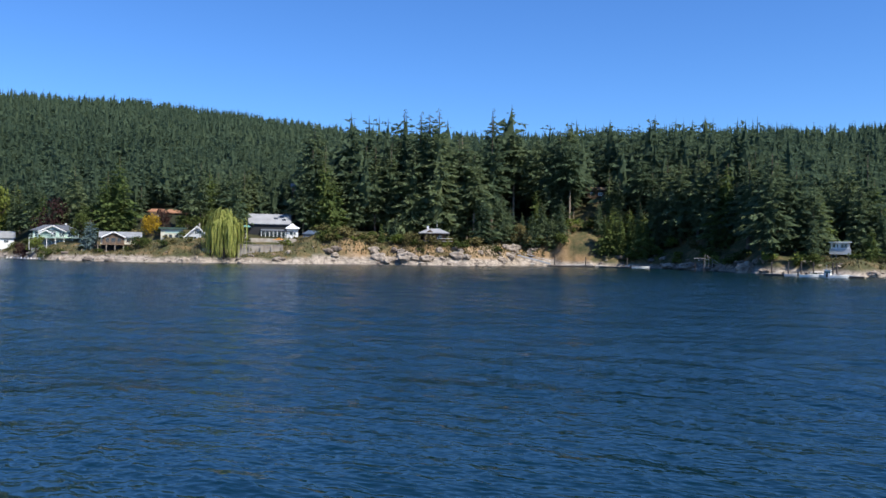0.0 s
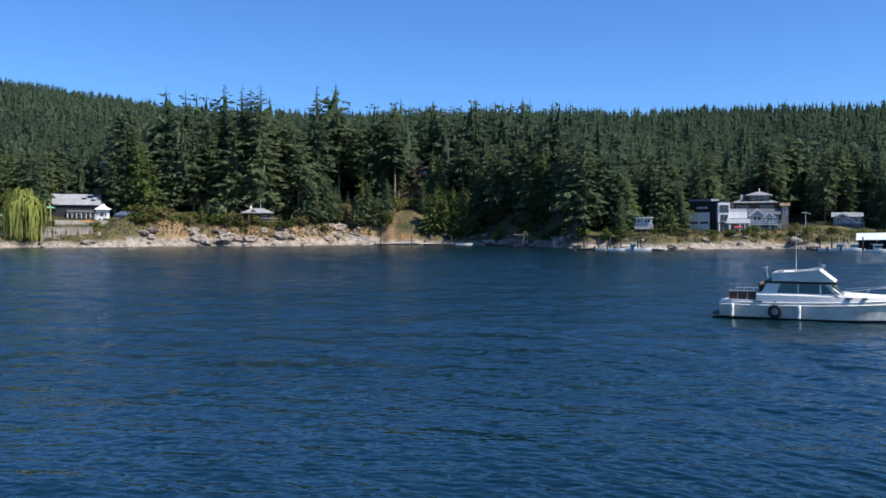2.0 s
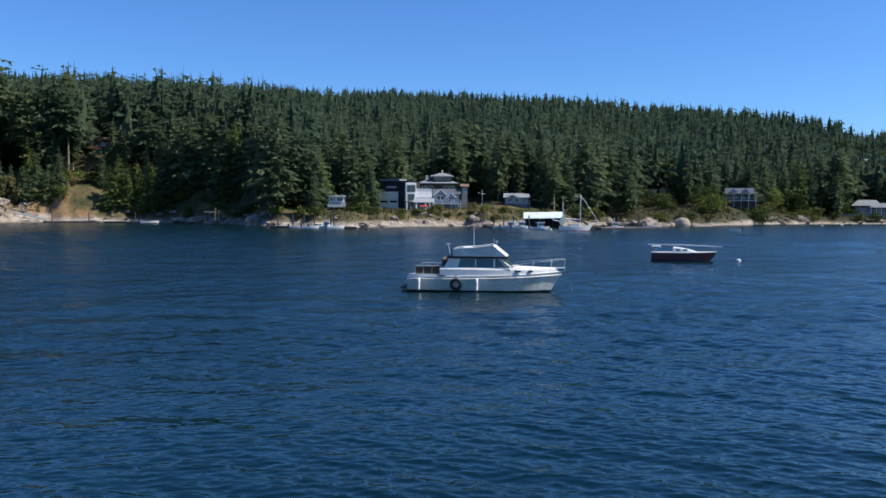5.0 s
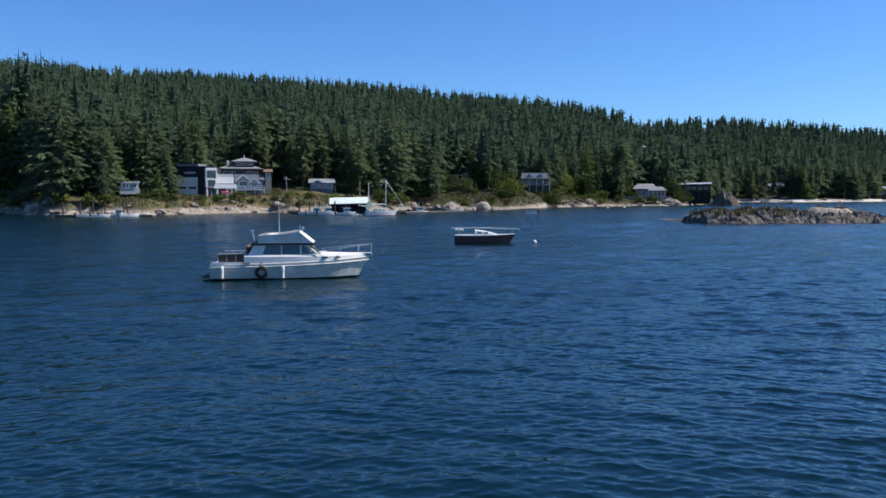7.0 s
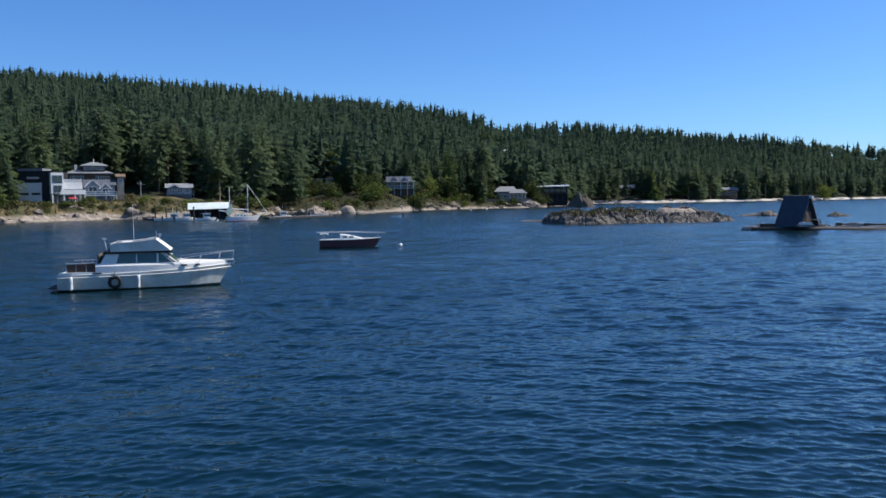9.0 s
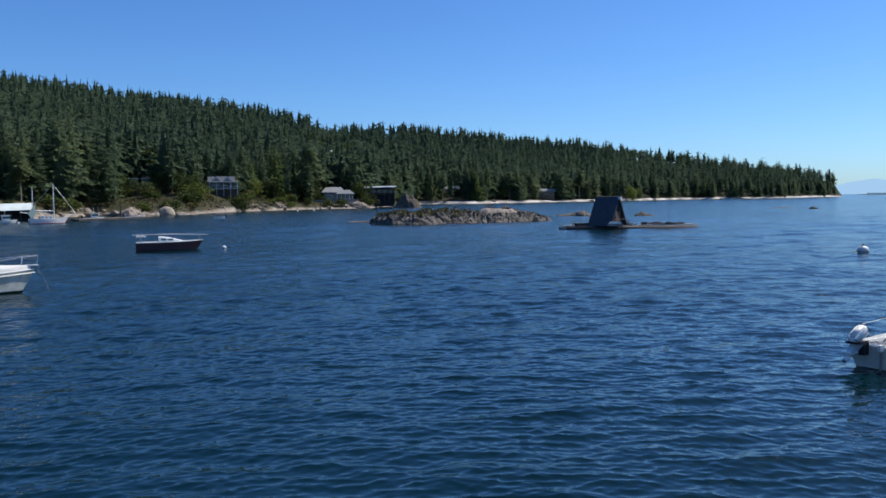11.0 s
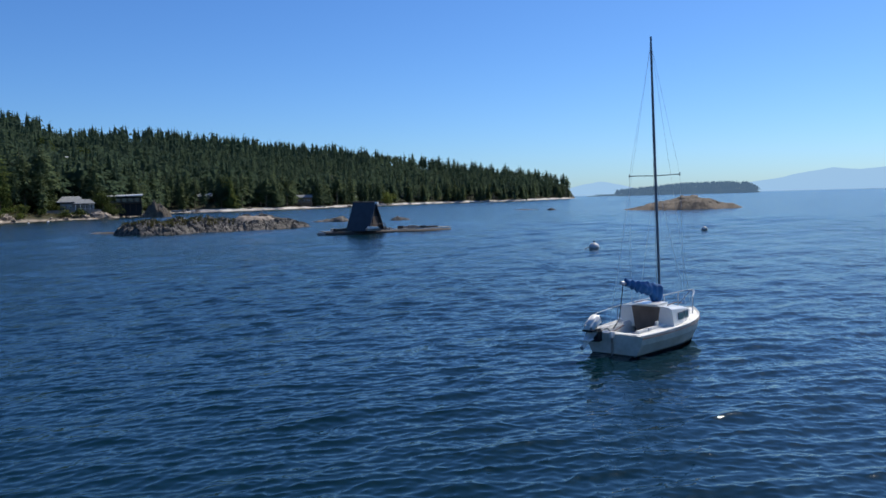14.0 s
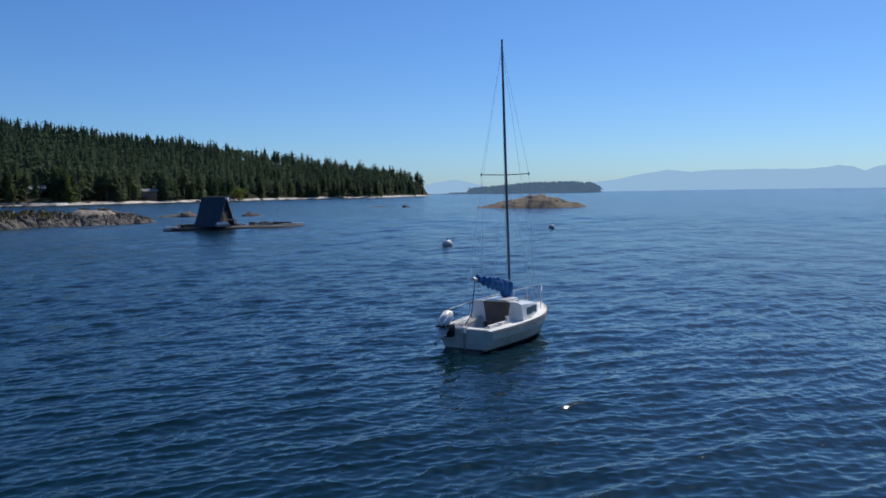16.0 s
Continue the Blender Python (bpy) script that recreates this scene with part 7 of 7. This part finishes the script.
def boulders():
    """Rounded granite boulders along the waterline."""
    meshes = []
    for k in range(7):
        bm = bmesh.new()
        bmesh.ops.create_icosphere(bm, subdivisions=3, radius=1)
        for v in bm.verts:
            d = v.co.normalized()
            v.co *= 1 + 0.42 * noise.noise(d * 1.3 + Vector((k * 7, 0, 0))) + 0.22 * noise.noise(d * 3.1 + Vector((0, k * 5, 0)))
            v.co.z *= 0.72
        me = bpy.data.meshes.new("boulder")
        for f in bm.faces:
            f.smooth = False
        bm.to_mesh(me)
        bm.free()
        me.materials.append(GRANITE if k < 5 else DARKROCK)
        meshes.append(me)
    bm = bmesh.new()
    bmesh.ops.create_icosphere(bm, subdivisions=4, radius=1)
    for v in bm.verts:
        d = v.co.normalized()
        v.co *= 1 + 0.12 * noise.noise(d * 1.4) + 0.03 * noise.noise(d * 5)
        v.co.z *= 0.72
    for f in bm.faces:
        f.smooth = True
    me = bpy.data.meshes.new("boulder")
    bm.to_mesh(me)
    bm.free()
    me.materials.append(PALEGRANITE)
    meshes.append(me)
    rng = random.Random(12)

    def one(b, r, size, k, lab, squash=1.0):
        ob = new("boulder", meshes[k])
        p = on_land(b, r, 0)
        ob.location = (p.x, p.y, max(p.z, 0) + size * 0.15)
        ob.scale = (size * rng.uniform(0.8, 1.5), size, size * rng.uniform(0.7, 1.1) * squash)
        ob.rotation_euler = (0, 0, radians(90 - b - 90) + rng.uniform(-0.5, 0.5))
        tagged(ob, lab, "boulder", "boulders along the shore")
    for k in range(262):
        b = rng.uniform(-44, 50) if k < 235 else rng.uniform(50, 76)
        s = float(shore_at(np.array([b]))[0])
        big = rng.random() ** 3
        one(b, s + rng.uniform(-0.5, 9), 0.35 + 1.3 * big, rng.randrange(7), "rounded weathered granite boulder on the shore")
    for k in range(20):
        b = rng.uniform(-21, -9)
        one(b, float(shore_at(np.array([b]))[0]) + rng.uniform(3, 11), rng.uniform(1.1, 2.3), rng.randrange(5), "big weathered boulder on the rock shelf", 1.1)
    for b, r, sz, k, lab, q in ((34.37, 286, 2.5, 7, "huge smooth pale boulder by the water", 1.35), (1.6, 274, 3.4, 2, "big pink granite boulder at the waterline", 0.8),
                                (0.4, 284, 2.8, 4, "pink granite boulder at the waterline", 0.8), (5.2, 243, 3.4, 1, "large reddish boulder under dark firs", 1.2),
                                (-17.6, 283, 2.6, 2, "large grey boulder on the rock shelf", 1.0), (-18.9, 284, 2.0, 4, "grey boulder on the rock shelf", 1.0),
                                (-14.0, 284, 2.2, 0, "pale boulder below the cabin", 1.0), (12.6, 224, 1.8, 2, "pinkish boulder by the float", 0.9),
                                (20.3, 247, 1.6, 3, "pale boulder on the grassy bank", 1.0), (46.9, 402, 3.0, 1, "pale fallen rock at the point", 0.9),
                                (47.4, 403, 2.4, 3, "pale fallen rock at the point", 0.9)):
        one(b, r, sz, k, lab, q)


boulders()


def driftwood():
    rng = random.Random(9)
    for k in range(64):
        b = rng.uniform(51.5, 77.5) if k < 46 else rng.uniform(-9, 12)
        s = float(shore_at(np.array([b]))[0])
        r = s + (rng.uniform(2, 7) if b > 50 else rng.uniform(0.4, 1.6))
        L = rng.uniform(3, 9) * (1.6 if b > 50 else 0.55)
        lg = part("driftwood_log", rod([(-L / 2, 0, 0.1), (0, rng.uniform(-0.2, 0.2), 0.25), (L / 2, 0, 0.15)], rng.uniform(0.2, 0.45), 7, taper=0.6), DRIFTWOOD)
        p = on_land(b, r, 0.1)
        lg.location = (p.x, p.y, max(p.z, 0.05))
        lg.rotation_euler = (0, 0, radians(-b + rng.uniform(-25, 25)))
        tagged(lg, "bleached driftwood log lying on the shore", "log", "driftwood logs")


driftwood()


# ---- broadleaf plants ----
def clump_arrays(seed, n, leaf, lobes, droop=0.0):
    """Small leaf plates scattered through overlapping lobes, in a unit-high crown."""
    rng = np.random.default_rng(seed)
    V, F = [], []
    cs = [(rng.uniform(-0.3, 0.3), rng.uniform(-0.3, 0.3), rng.uniform(0.25, 0.8), rng.uniform(0.18, 0.34)) for _ in range(lobes)]
    for k in range(n):
        cx, cy, cz, rr = cs[rng.integers(lobes)]
        d = rng.normal(0, 1, 3)
        d /= np.linalg.norm(d)
        p = np.array((cx, cy, cz)) + d * rr * rng.uniform(0.55, 1.05) * np.array((1, 1, 0.85))
        if p[2] < 0.0:
            p[2] = rng.uniform(0, 0.1)
        a = d + rng.normal(0, 0.7, 3)
        t = np.cross(a, rng.normal(0, 1, 3))
        t /= np.linalg.norm(t)
        s = np.cross(a, t)
        s /= np.linalg.norm(s)
        l, w = leaf * rng.uniform(0.7, 1.4), leaf * rng.uniform(0.4, 0.7)
        i = len(V)
        V += [p - t * l, p + s * w, p + t * l, p - s * w]
        F.append((i, i + 1, i + 2, i + 3))
    return np.array(V), np.array(F)


SHRUB_MESHES = {}
for _key, _mat in (("green", LEAVES), ("dry", DRYLEAVES), ("light", LIGHTLEAVES)):
    SHRUB_MESHES[_key] = [fast_mesh("shrub", *clump_arrays(300 + k, 240, 0.074, 7 + k), [_mat]) for k in range(4)]
TREE_MESHES = {}
for _key, _mat in (("green", LEAVES), ("light", LIGHTLEAVES), ("yellow", YELLOWLEAVES), ("dry", DRYLEAVES), ("copper", COPPERLEAVES)):
    TREE_MESHES[_key] = [fast_mesh("crown", *clump_arrays(400 + k, 1100, 0.042, 12), [_mat]) for k in range(3)]


def branch_mesh():
    bm = rod([(0, 0, -0.12), (0.01, 0, 0.2), (0, 0.01, 0.45)], 0.032, 7, taper=0.6)
    rng = random.Random(2)
    for k in range(7):
        a, z = k * 0.9 + rng.random(), 0.2 + 0.04 * k
        rod([(0, 0, z), (0.14 * math.cos(a), 0.14 * math.sin(a), z + 0.18), (0.26 * math.cos(a), 0.26 * math.sin(a), z + 0.32)], 0.014, 5, bm, 0.4)
    me = bpy.data.meshes.new("trunk")
    bm.to_mesh(me)
    bm.free()
    me.materials.append(BARK)
    return me


LIMB_MESH = branch_mesh()


def broadleaf(b, r, h, w, key, k, lab):
    ob = new("broadleaf_tree")
    ob.location = on_land(b, r, -0.2)
    ob.scale = (w, w, h)
    ob.rotation_euler = (0, 0, b * 3.7)
    for nm, me in (("crown", TREE_MESHES[key][k % 3]), ("trunk", LIMB_MESH)):
        new(nm, me).parent = ob
    tagged(ob, lab, "tree", "broadleaf trees by the houses")


def shrub(b, r, h, w, key, k, lab):
    ob = new("shrub", SHRUB_MESHES[key][k % 4])
    ob.location = on_land(b, r, -0.25)
    ob.scale = (w, w, h)
    ob.rotation_euler = (0, 0, b * 5.1)
    tagged(ob, lab, "shrub", "shrubs along the shore")


SHRUB_LABELS = {"green": "dark green leafy shrub on the bank", "dry": "brown dry shrub on the sunlit bank", "light": "light green shrub on the bank"}


def plants():
    rng = random.Random(31)
    for b, r, h, w, key, lab in (
            (-43.5, 414, 26, 18, "light", "big yellow-green tree at the water's edge"), (-44.6, 410, 27, 17, "light", "big yellow-green tree at the water's edge"),
            (-42.2, 342, 6.5, 6.5, "copper", "round reddish-brown tree beside the lawn"), (-40.6, 356, 16, 13, "copper", "dark copper beech behind the house"),
            (-33.9, 318, 9, 6, "copper", "reddish-brown small tree below the yellow one"), (-35.4, 300, 5, 7, "green", "leafy tree beside the timber deck"),
            (-41.4, 332, 7, 6, "light", "light green tree before the deck"), (-40.9, 317, 4.6, 5.5, "green", "small round garden tree before the deck"),
            (-38.6, 330, 12, 10, "green", "leafy tree between the houses"), (-34.6, 315, 9, 7, "yellow", "yellow autumn tree between the houses"),
            (-38.0, 345, 13, 12, "green", "leafy tree behind the houses"), (-32.4, 322, 6, 9, "green", "leafy green tree below the orange roof"),
            (-31.0, 322, 8, 9, "green", "leafy green tree behind the white gable"), (-29.0, 326, 13, 9, "green", "leafy tree beside the grey roof"),
            (-17.3, 291, 6, 6, "dry", "brownish bush tree beside the cabin"), (-9.7, 310, 9, 9, "dry", "olive brown tree on the slope"),
            (33.6, 362, 15, 11, "light", "light green maple on the slope"), (34.5, 352, 14, 11, "light", "light green maple on the slope"),
            (35.5, 318, 10, 9, "green", "round green tree below the house"), (31.2, 316, 9, 9, "green", "round green tree near the spit"),
            (36.2, 312, 8, 8, "light", "round green tree below the house"), (40.0, 372, 10, 9, "light", "light green tree beside the house"),
            (43.6, 405, 11, 10, "green", "leafy tree beside the bungalow"), (47.2, 418, 11, 10, "green", "leafy tree between two houses"),
            (50.1, 425, 14, 11, "green", "leafy tree behind the outcrop"), (62.6, 778, 15, 14, "light", "leafy tree behind the beach"),
            (65.8, 780, 15, 15, "light", "leafy tree behind the beach"), (70.9, 985, 16, 16, "light", "leafy tree behind the white beach"),
            (57.0, 650, 12, 11, "green", "leafy tree behind the beach"), (42.6, 440, 16, 13, "light", "light green tree on the hillside"),
            (32.0, 322, 7, 8, "green", "round leafy tree below the flat cottages"), (33.2, 316, 6, 8, "green", "round leafy tree below the flat cottages"), (31.4, 330, 9, 8, "green", "leafy tree below the flat cottages"),
            (34.2, 326, 8, 8, "green", "leafy tree below the maples"), (36.4, 330, 9, 8, "green", "leafy tree beside the balcony house"), (39.4, 338, 8, 7, "green", "leafy tree beside the balcony house"),
            (47.9, 408, 6, 8, "green", "leafy shrub-like tree below the dark house"), (49.2, 409, 6, 8, "green", "leafy shrub-like tree below the dark house"), (41.4, 380, 12, 10, "green", "leafy tree on the cove"),
            (44.2, 720, 17, 15, "light", "light green tree above the hillside clearing"), (46.2, 690, 16, 15, "light", "light green tree beside the hillside clearing")):
        broadleaf(b, r, h, w, key, rng.randrange(3), lab)
    # shrubs: denser on the banks
    for k in range(285):
        zone = rng.random()
        if zone < 0.30:
            b, key = rng.uniform(-24, -8), rng.choices(("green", "dry", "light"), (0.5, 0.4, 0.1))[0]
            d, h = rng.uniform(7, 26), rng.uniform(1.4, 4.4)
        elif zone < 0.46:
            b, key = rng.uniform(-9, 2.5), rng.choices(("green", "dry", "light"), (0.6, 0.25, 0.15))[0]
            d, h = rng.uniform(5, 30), rng.uniform(2, 5.5)
        elif zone < 0.58:
            b, key = rng.uniform(-44, -24), rng.choices(("green", "dry", "light"), (0.65, 0.15, 0.2))[0]
            d, h = rng.uniform(10, 40), rng.uniform(1.2, 3.4)
        elif zone < 0.76:
            b, key = rng.uniform(9, 27), rng.choices(("green", "dry", "light"), (0.55, 0.25, 0.2))[0]
            d, h = rng.uniform(5, 26), rng.uniform(1.0, 3.0)
        else:
            b, key = rng.uniform(26.5, 50), rng.choices(("green", "dry", "light"), (0.75, 0.1, 0.15))[0]
            d, h = rng.uniform(4, 30), rng.uniform(2.0, 5.5)
        s = float(shore_at(np.array([b]))[0])
        p = at(b, s + d)
        if any((p.x - q[0]) ** 2 + (p.y - q[1]) ** 2 < (q[2] * 0.62) ** 2 for q in KEEP_CLEAR):
            continue
        shrub(b, s + d, h, h * rng.uniform(1.2, 1.9), key, rng.randrange(4), SHRUB_LABELS[key])
    for k in range(26):
        b, key = rng.uniform(-1, 9.4), rng.choice(("green", "light", "green"))
        s = float(shore_at(np.array([b]))[0])
        h = rng.uniform(1.5, 4.5)
        shrub(b, s + rng.uniform(4, 10), h, h * rng.uniform(1.2, 1.8), key, k, SHRUB_LABELS[key])
    # light young conifers on the slope
    for b, d, h, k in ((-3.9, 7, 15, 6), (-3.4, 9, 18, 6), (-2.9, 6, 16, 6), (-2.3, 8, 18, 6), (-1.8, 6, 15, 6), (-1.3, 7, 17, 6), (-9.6, 12, 13, 0), (-8.9, 9, 14, 4), (-8.2, 11, 17, 1),
                       (-7.5, 8, 13, 4), (-6.9, 12, 16, 0), (-7.2, 20, 18, 1), (-4.4, 18, 14, 0), (-10.4, 15, 15, 4), (-11.0, 16, 19, 1), (-19.4, 14, 8, 6), (-18.4, 15, 10, 1), (-18.9, 16, 9, 4),
                       (-23.3, 36, 29, 6), (-22.6, 34, 22, 6), (-38.3, 20, 11.5, 7), (-12.2, 18, 20, 4), (-8.6, 22, 20, 6), (13.0, 24, 16, 1), (12.5, 13, 10, 6), (9.2, 12, 13, 0),
                       (9.6, 26, 18, 6), (11.9, 30, 20, 4), (12.6, 30, 22, 6), (-36.6, 48, 31, 6), (-37.3, 46, 26, 6)):
        s = float(shore_at(np.array([b]))[0])
        p = on_land(b, s + d, -0.4)
        fir(p, h, k, b * 2.3)


plants()


def bank_grass():
    """Dry grass and low scrub over the open banks."""
    rng = np.random.default_rng(44)
    n = 9000
    b = np.concatenate([rng.uniform(-24, -8, n // 2), rng.uniform(-44, -24, n // 6), rng.uniform(9, 27, n // 6), rng.uniform(27, 49, n // 6)])
    d = rng.uniform(5, 26, len(b))
    r = shore_at(b) + d
    z = land_height(b, r)
    V, F, T = [], [], []
    for bb, rr, zz in zip(b, r, z):
        if zz < 1.9:
            continue
        p = at(bb, rr)
        hue = rng.random()
        for k in range(4):
            a, h, w = rng.random() * 6.28, rng.uniform(0.25, 0.8), rng.uniform(0.12, 0.3)
            ca, sa = math.cos(a), math.sin(a)
            i = len(V)
            V += [(p.x - sa * w, p.y + ca * w, zz - 0.15), (p.x + sa * w, p.y - ca * w, zz - 0.15), (p.x + ca * 0.3, p.y + sa * 0.3, zz + h)]
            F.append((i, i + 1, i + 2))
            T += [hue] * 3
    me = fast_mesh("bank_grass", np.array(V), np.array(F), [SCRUB], {"tint": np.array(T)})
    tagged(new("bank_grass", me), "dry brown and olive grass and low scrub on the banks", "grass", kind="stuff")


SCRUB = foliage("dry_scrub", (0.07, 0.075, 0.03), (0.25, 0.20, 0.105), sheen=0.2)
bank_grass()


def willow():
    """Weeping willow: trunk, limbs and hanging strands."""
    ob = new("willow_tree")
    z = ground_z(-30.05, 283)
    ob.location = at(-30.05, 283, min(z, 2.6) - 0.3)
    tagged(ob, "large yellow-green weeping willow with strands to the ground", "tree")
    rng = np.random.default_rng(8)
    V, F, T = [], [], []
    for k in range(900):
        a = rng.random() * 6.28
        q = rng.random() ** 0.55
        rr = 6.8 * q
        ztop = 15.6 - 5.0 * q ** 2.6 + rng.normal(0, 0.8) + 0.9 * math.sin(a * 4 + 6 * q)
        lump = (1 + 0.16 * math.sin(a * 3 + 1) + 0.10 * math.sin(a * 7)) * (0.78 if k % 5 else 1.05)
        x, y = rr * lump * math.cos(a), rr * lump * math.sin(a)
        ln = min(ztop - 0.6, rng.uniform(4, 12) * (0.5 + 0.6 * q))
        wd = rng.uniform(0.12, 0.3)
        tx, ty = -math.sin(a + rng.normal(0, 0.5)) * wd, math.cos(a + rng.normal(0, 0.5)) * wd
        out = rng.uniform(0.2, 0.9)
        n = 5
        i0 = len(V)
        for s in range(n + 1):
            f = s / n
            ox, oy = math.cos(a) * out * math.sin(f * 2.2) + rng.normal(0, 0.06), math.sin(a) * out * math.sin(f * 2.2) + rng.normal(0, 0.06)
            zz = ztop + 0.5 * math.sin(min(1, f * 3) * 3.14) - ln * f ** 1.15
            w = (1 - 0.6 * f) * (0.6 if s % 2 else 1.2)
            V += [(x + ox - tx * w, y + oy - ty * w, zz), (x + ox + tx * w, y + oy + ty * w, zz)]
            T += [rng.random() * 0.4 + 0.3] * 2
        for s in range(n):
            F.append((i0 + 2 * s, i0 + 2 * s + 1, i0 + 2 * s + 3, i0 + 2 * s + 2))
    new("crown", fast_mesh("crown", np.array(V), np.array(F), [WILLOWLEAVES], {"tint": np.array(T)})).parent = ob
    bm = rod([(0, 0, 0), (0.1, 0, 3), (-0.1, 0.1, 7)], 0.55, 9, taper=0.6)
    for k in range(7):
        a = k * 0.9
        rod([(0, 0, 5 + 0.3 * k), (1.8 * math.cos(a), 1.8 * math.sin(a), 9), (3.6 * math.cos(a), 3.6 * math.sin(a), 12)], 0.2, 6, bm, 0.4)
    part("trunk", bm, BARK, ob)


willow()


# ---- far shores ----
def far_isle():
    """Wooded island near the horizon."""
    rng = np.random.default_rng(3)
    R = 2300.0
    bb = np.linspace(79.6, 90.8, 90)
    top = np.interp(bb, (79.6, 80.3, 81.3, 81.8, 83, 84.5, 86, 87.5, 89, 90, 90.5, 90.8), (1, 3, 3, 5, 9, 14, 19, 20, 19, 17, 7, 0.5))
    V = []
    for dr, f in ((0, 0.0), (20, 0.35), (70, 1.0), (140, 1.0), (260, -0.05)):
        for b, t in zip(bb, top):
            p = at(b, R + dr, t * f - (1 if f <= 0 else 0))
            V.append(tuple(p))
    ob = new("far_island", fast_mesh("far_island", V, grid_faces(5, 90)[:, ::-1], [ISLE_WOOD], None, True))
    tagged(ob, "low wooded island near the horizon", "island", kind="structure")
    VV, FF, TT, n = [], [], [], 0
    for k in range(1000):
        b, dr = rng.uniform(80.2, 90.6), rng.uniform(8, 150)
        t = float(np.interp(b, bb, top)) * min(1, 0.35 + dr / 90)
        h = rng.uniform(9, 16) * (0.35 if b < 81.6 else 1) * (0.6 if t < 4 else 1)
        A, F = TINY_CROWNS[rng.integers(4)]
        p = at(b, R + dr, t)
        VV.append(A * np.array((h * 2.3, h * 2.3, h)) + np.array(p))
        FF.append(F + n)
        TT.append(np.full(len(A), rng.random()))
        n += len(A)
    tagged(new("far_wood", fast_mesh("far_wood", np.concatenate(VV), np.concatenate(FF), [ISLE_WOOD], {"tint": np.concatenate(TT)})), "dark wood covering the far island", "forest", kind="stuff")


far_isle()


def mountains():
    # unlit blue glow for colour: the haze is painted, no light falls on it
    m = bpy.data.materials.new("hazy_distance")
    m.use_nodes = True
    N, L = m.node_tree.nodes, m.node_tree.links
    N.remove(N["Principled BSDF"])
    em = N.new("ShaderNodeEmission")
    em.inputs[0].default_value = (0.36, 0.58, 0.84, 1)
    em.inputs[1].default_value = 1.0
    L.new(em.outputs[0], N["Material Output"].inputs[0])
    bb = np.arange(74, 150, 0.12)
    el = np.interp(bb, (74, 78.2, 79.2, 80.6, 81.4, 83, 85, 88, 90.5, 92.2, 93, 95.0, 96.6, 98, 100, 103, 104.6, 105.4, 106.3, 106.9, 107.6, 109, 112, 118, 130, 150),
                   (0.3, 0.45, 0.72, 0.92, 0.78, 0.35, 0.3, 0.35, 0.62, 0.85, 1.05, 1.36, 1.16, 1.30, 1.28, 1.22, 1.26, 1.42, 1.28, 0.98, 1.3, 1.5, 1.3, 1.5, 1.0, 0.8))
    el = el + 0.05 * fbm(bb * 1.3, bb * 0, 4, 5)
    R = 4650.0
    V = [tuple(at(b, R, -20)) for b in bb] + [tuple(at(b, R + 60, EYE + R * math.tan(radians(e)))) for b, e in zip(bb, el)] + [tuple(at(b, R + 160, -20)) for b in bb]
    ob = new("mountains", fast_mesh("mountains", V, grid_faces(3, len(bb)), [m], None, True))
    tagged(ob, "pale blue hazy mountains on the horizon", "mountains", kind="structure")


mountains()
build_forest()
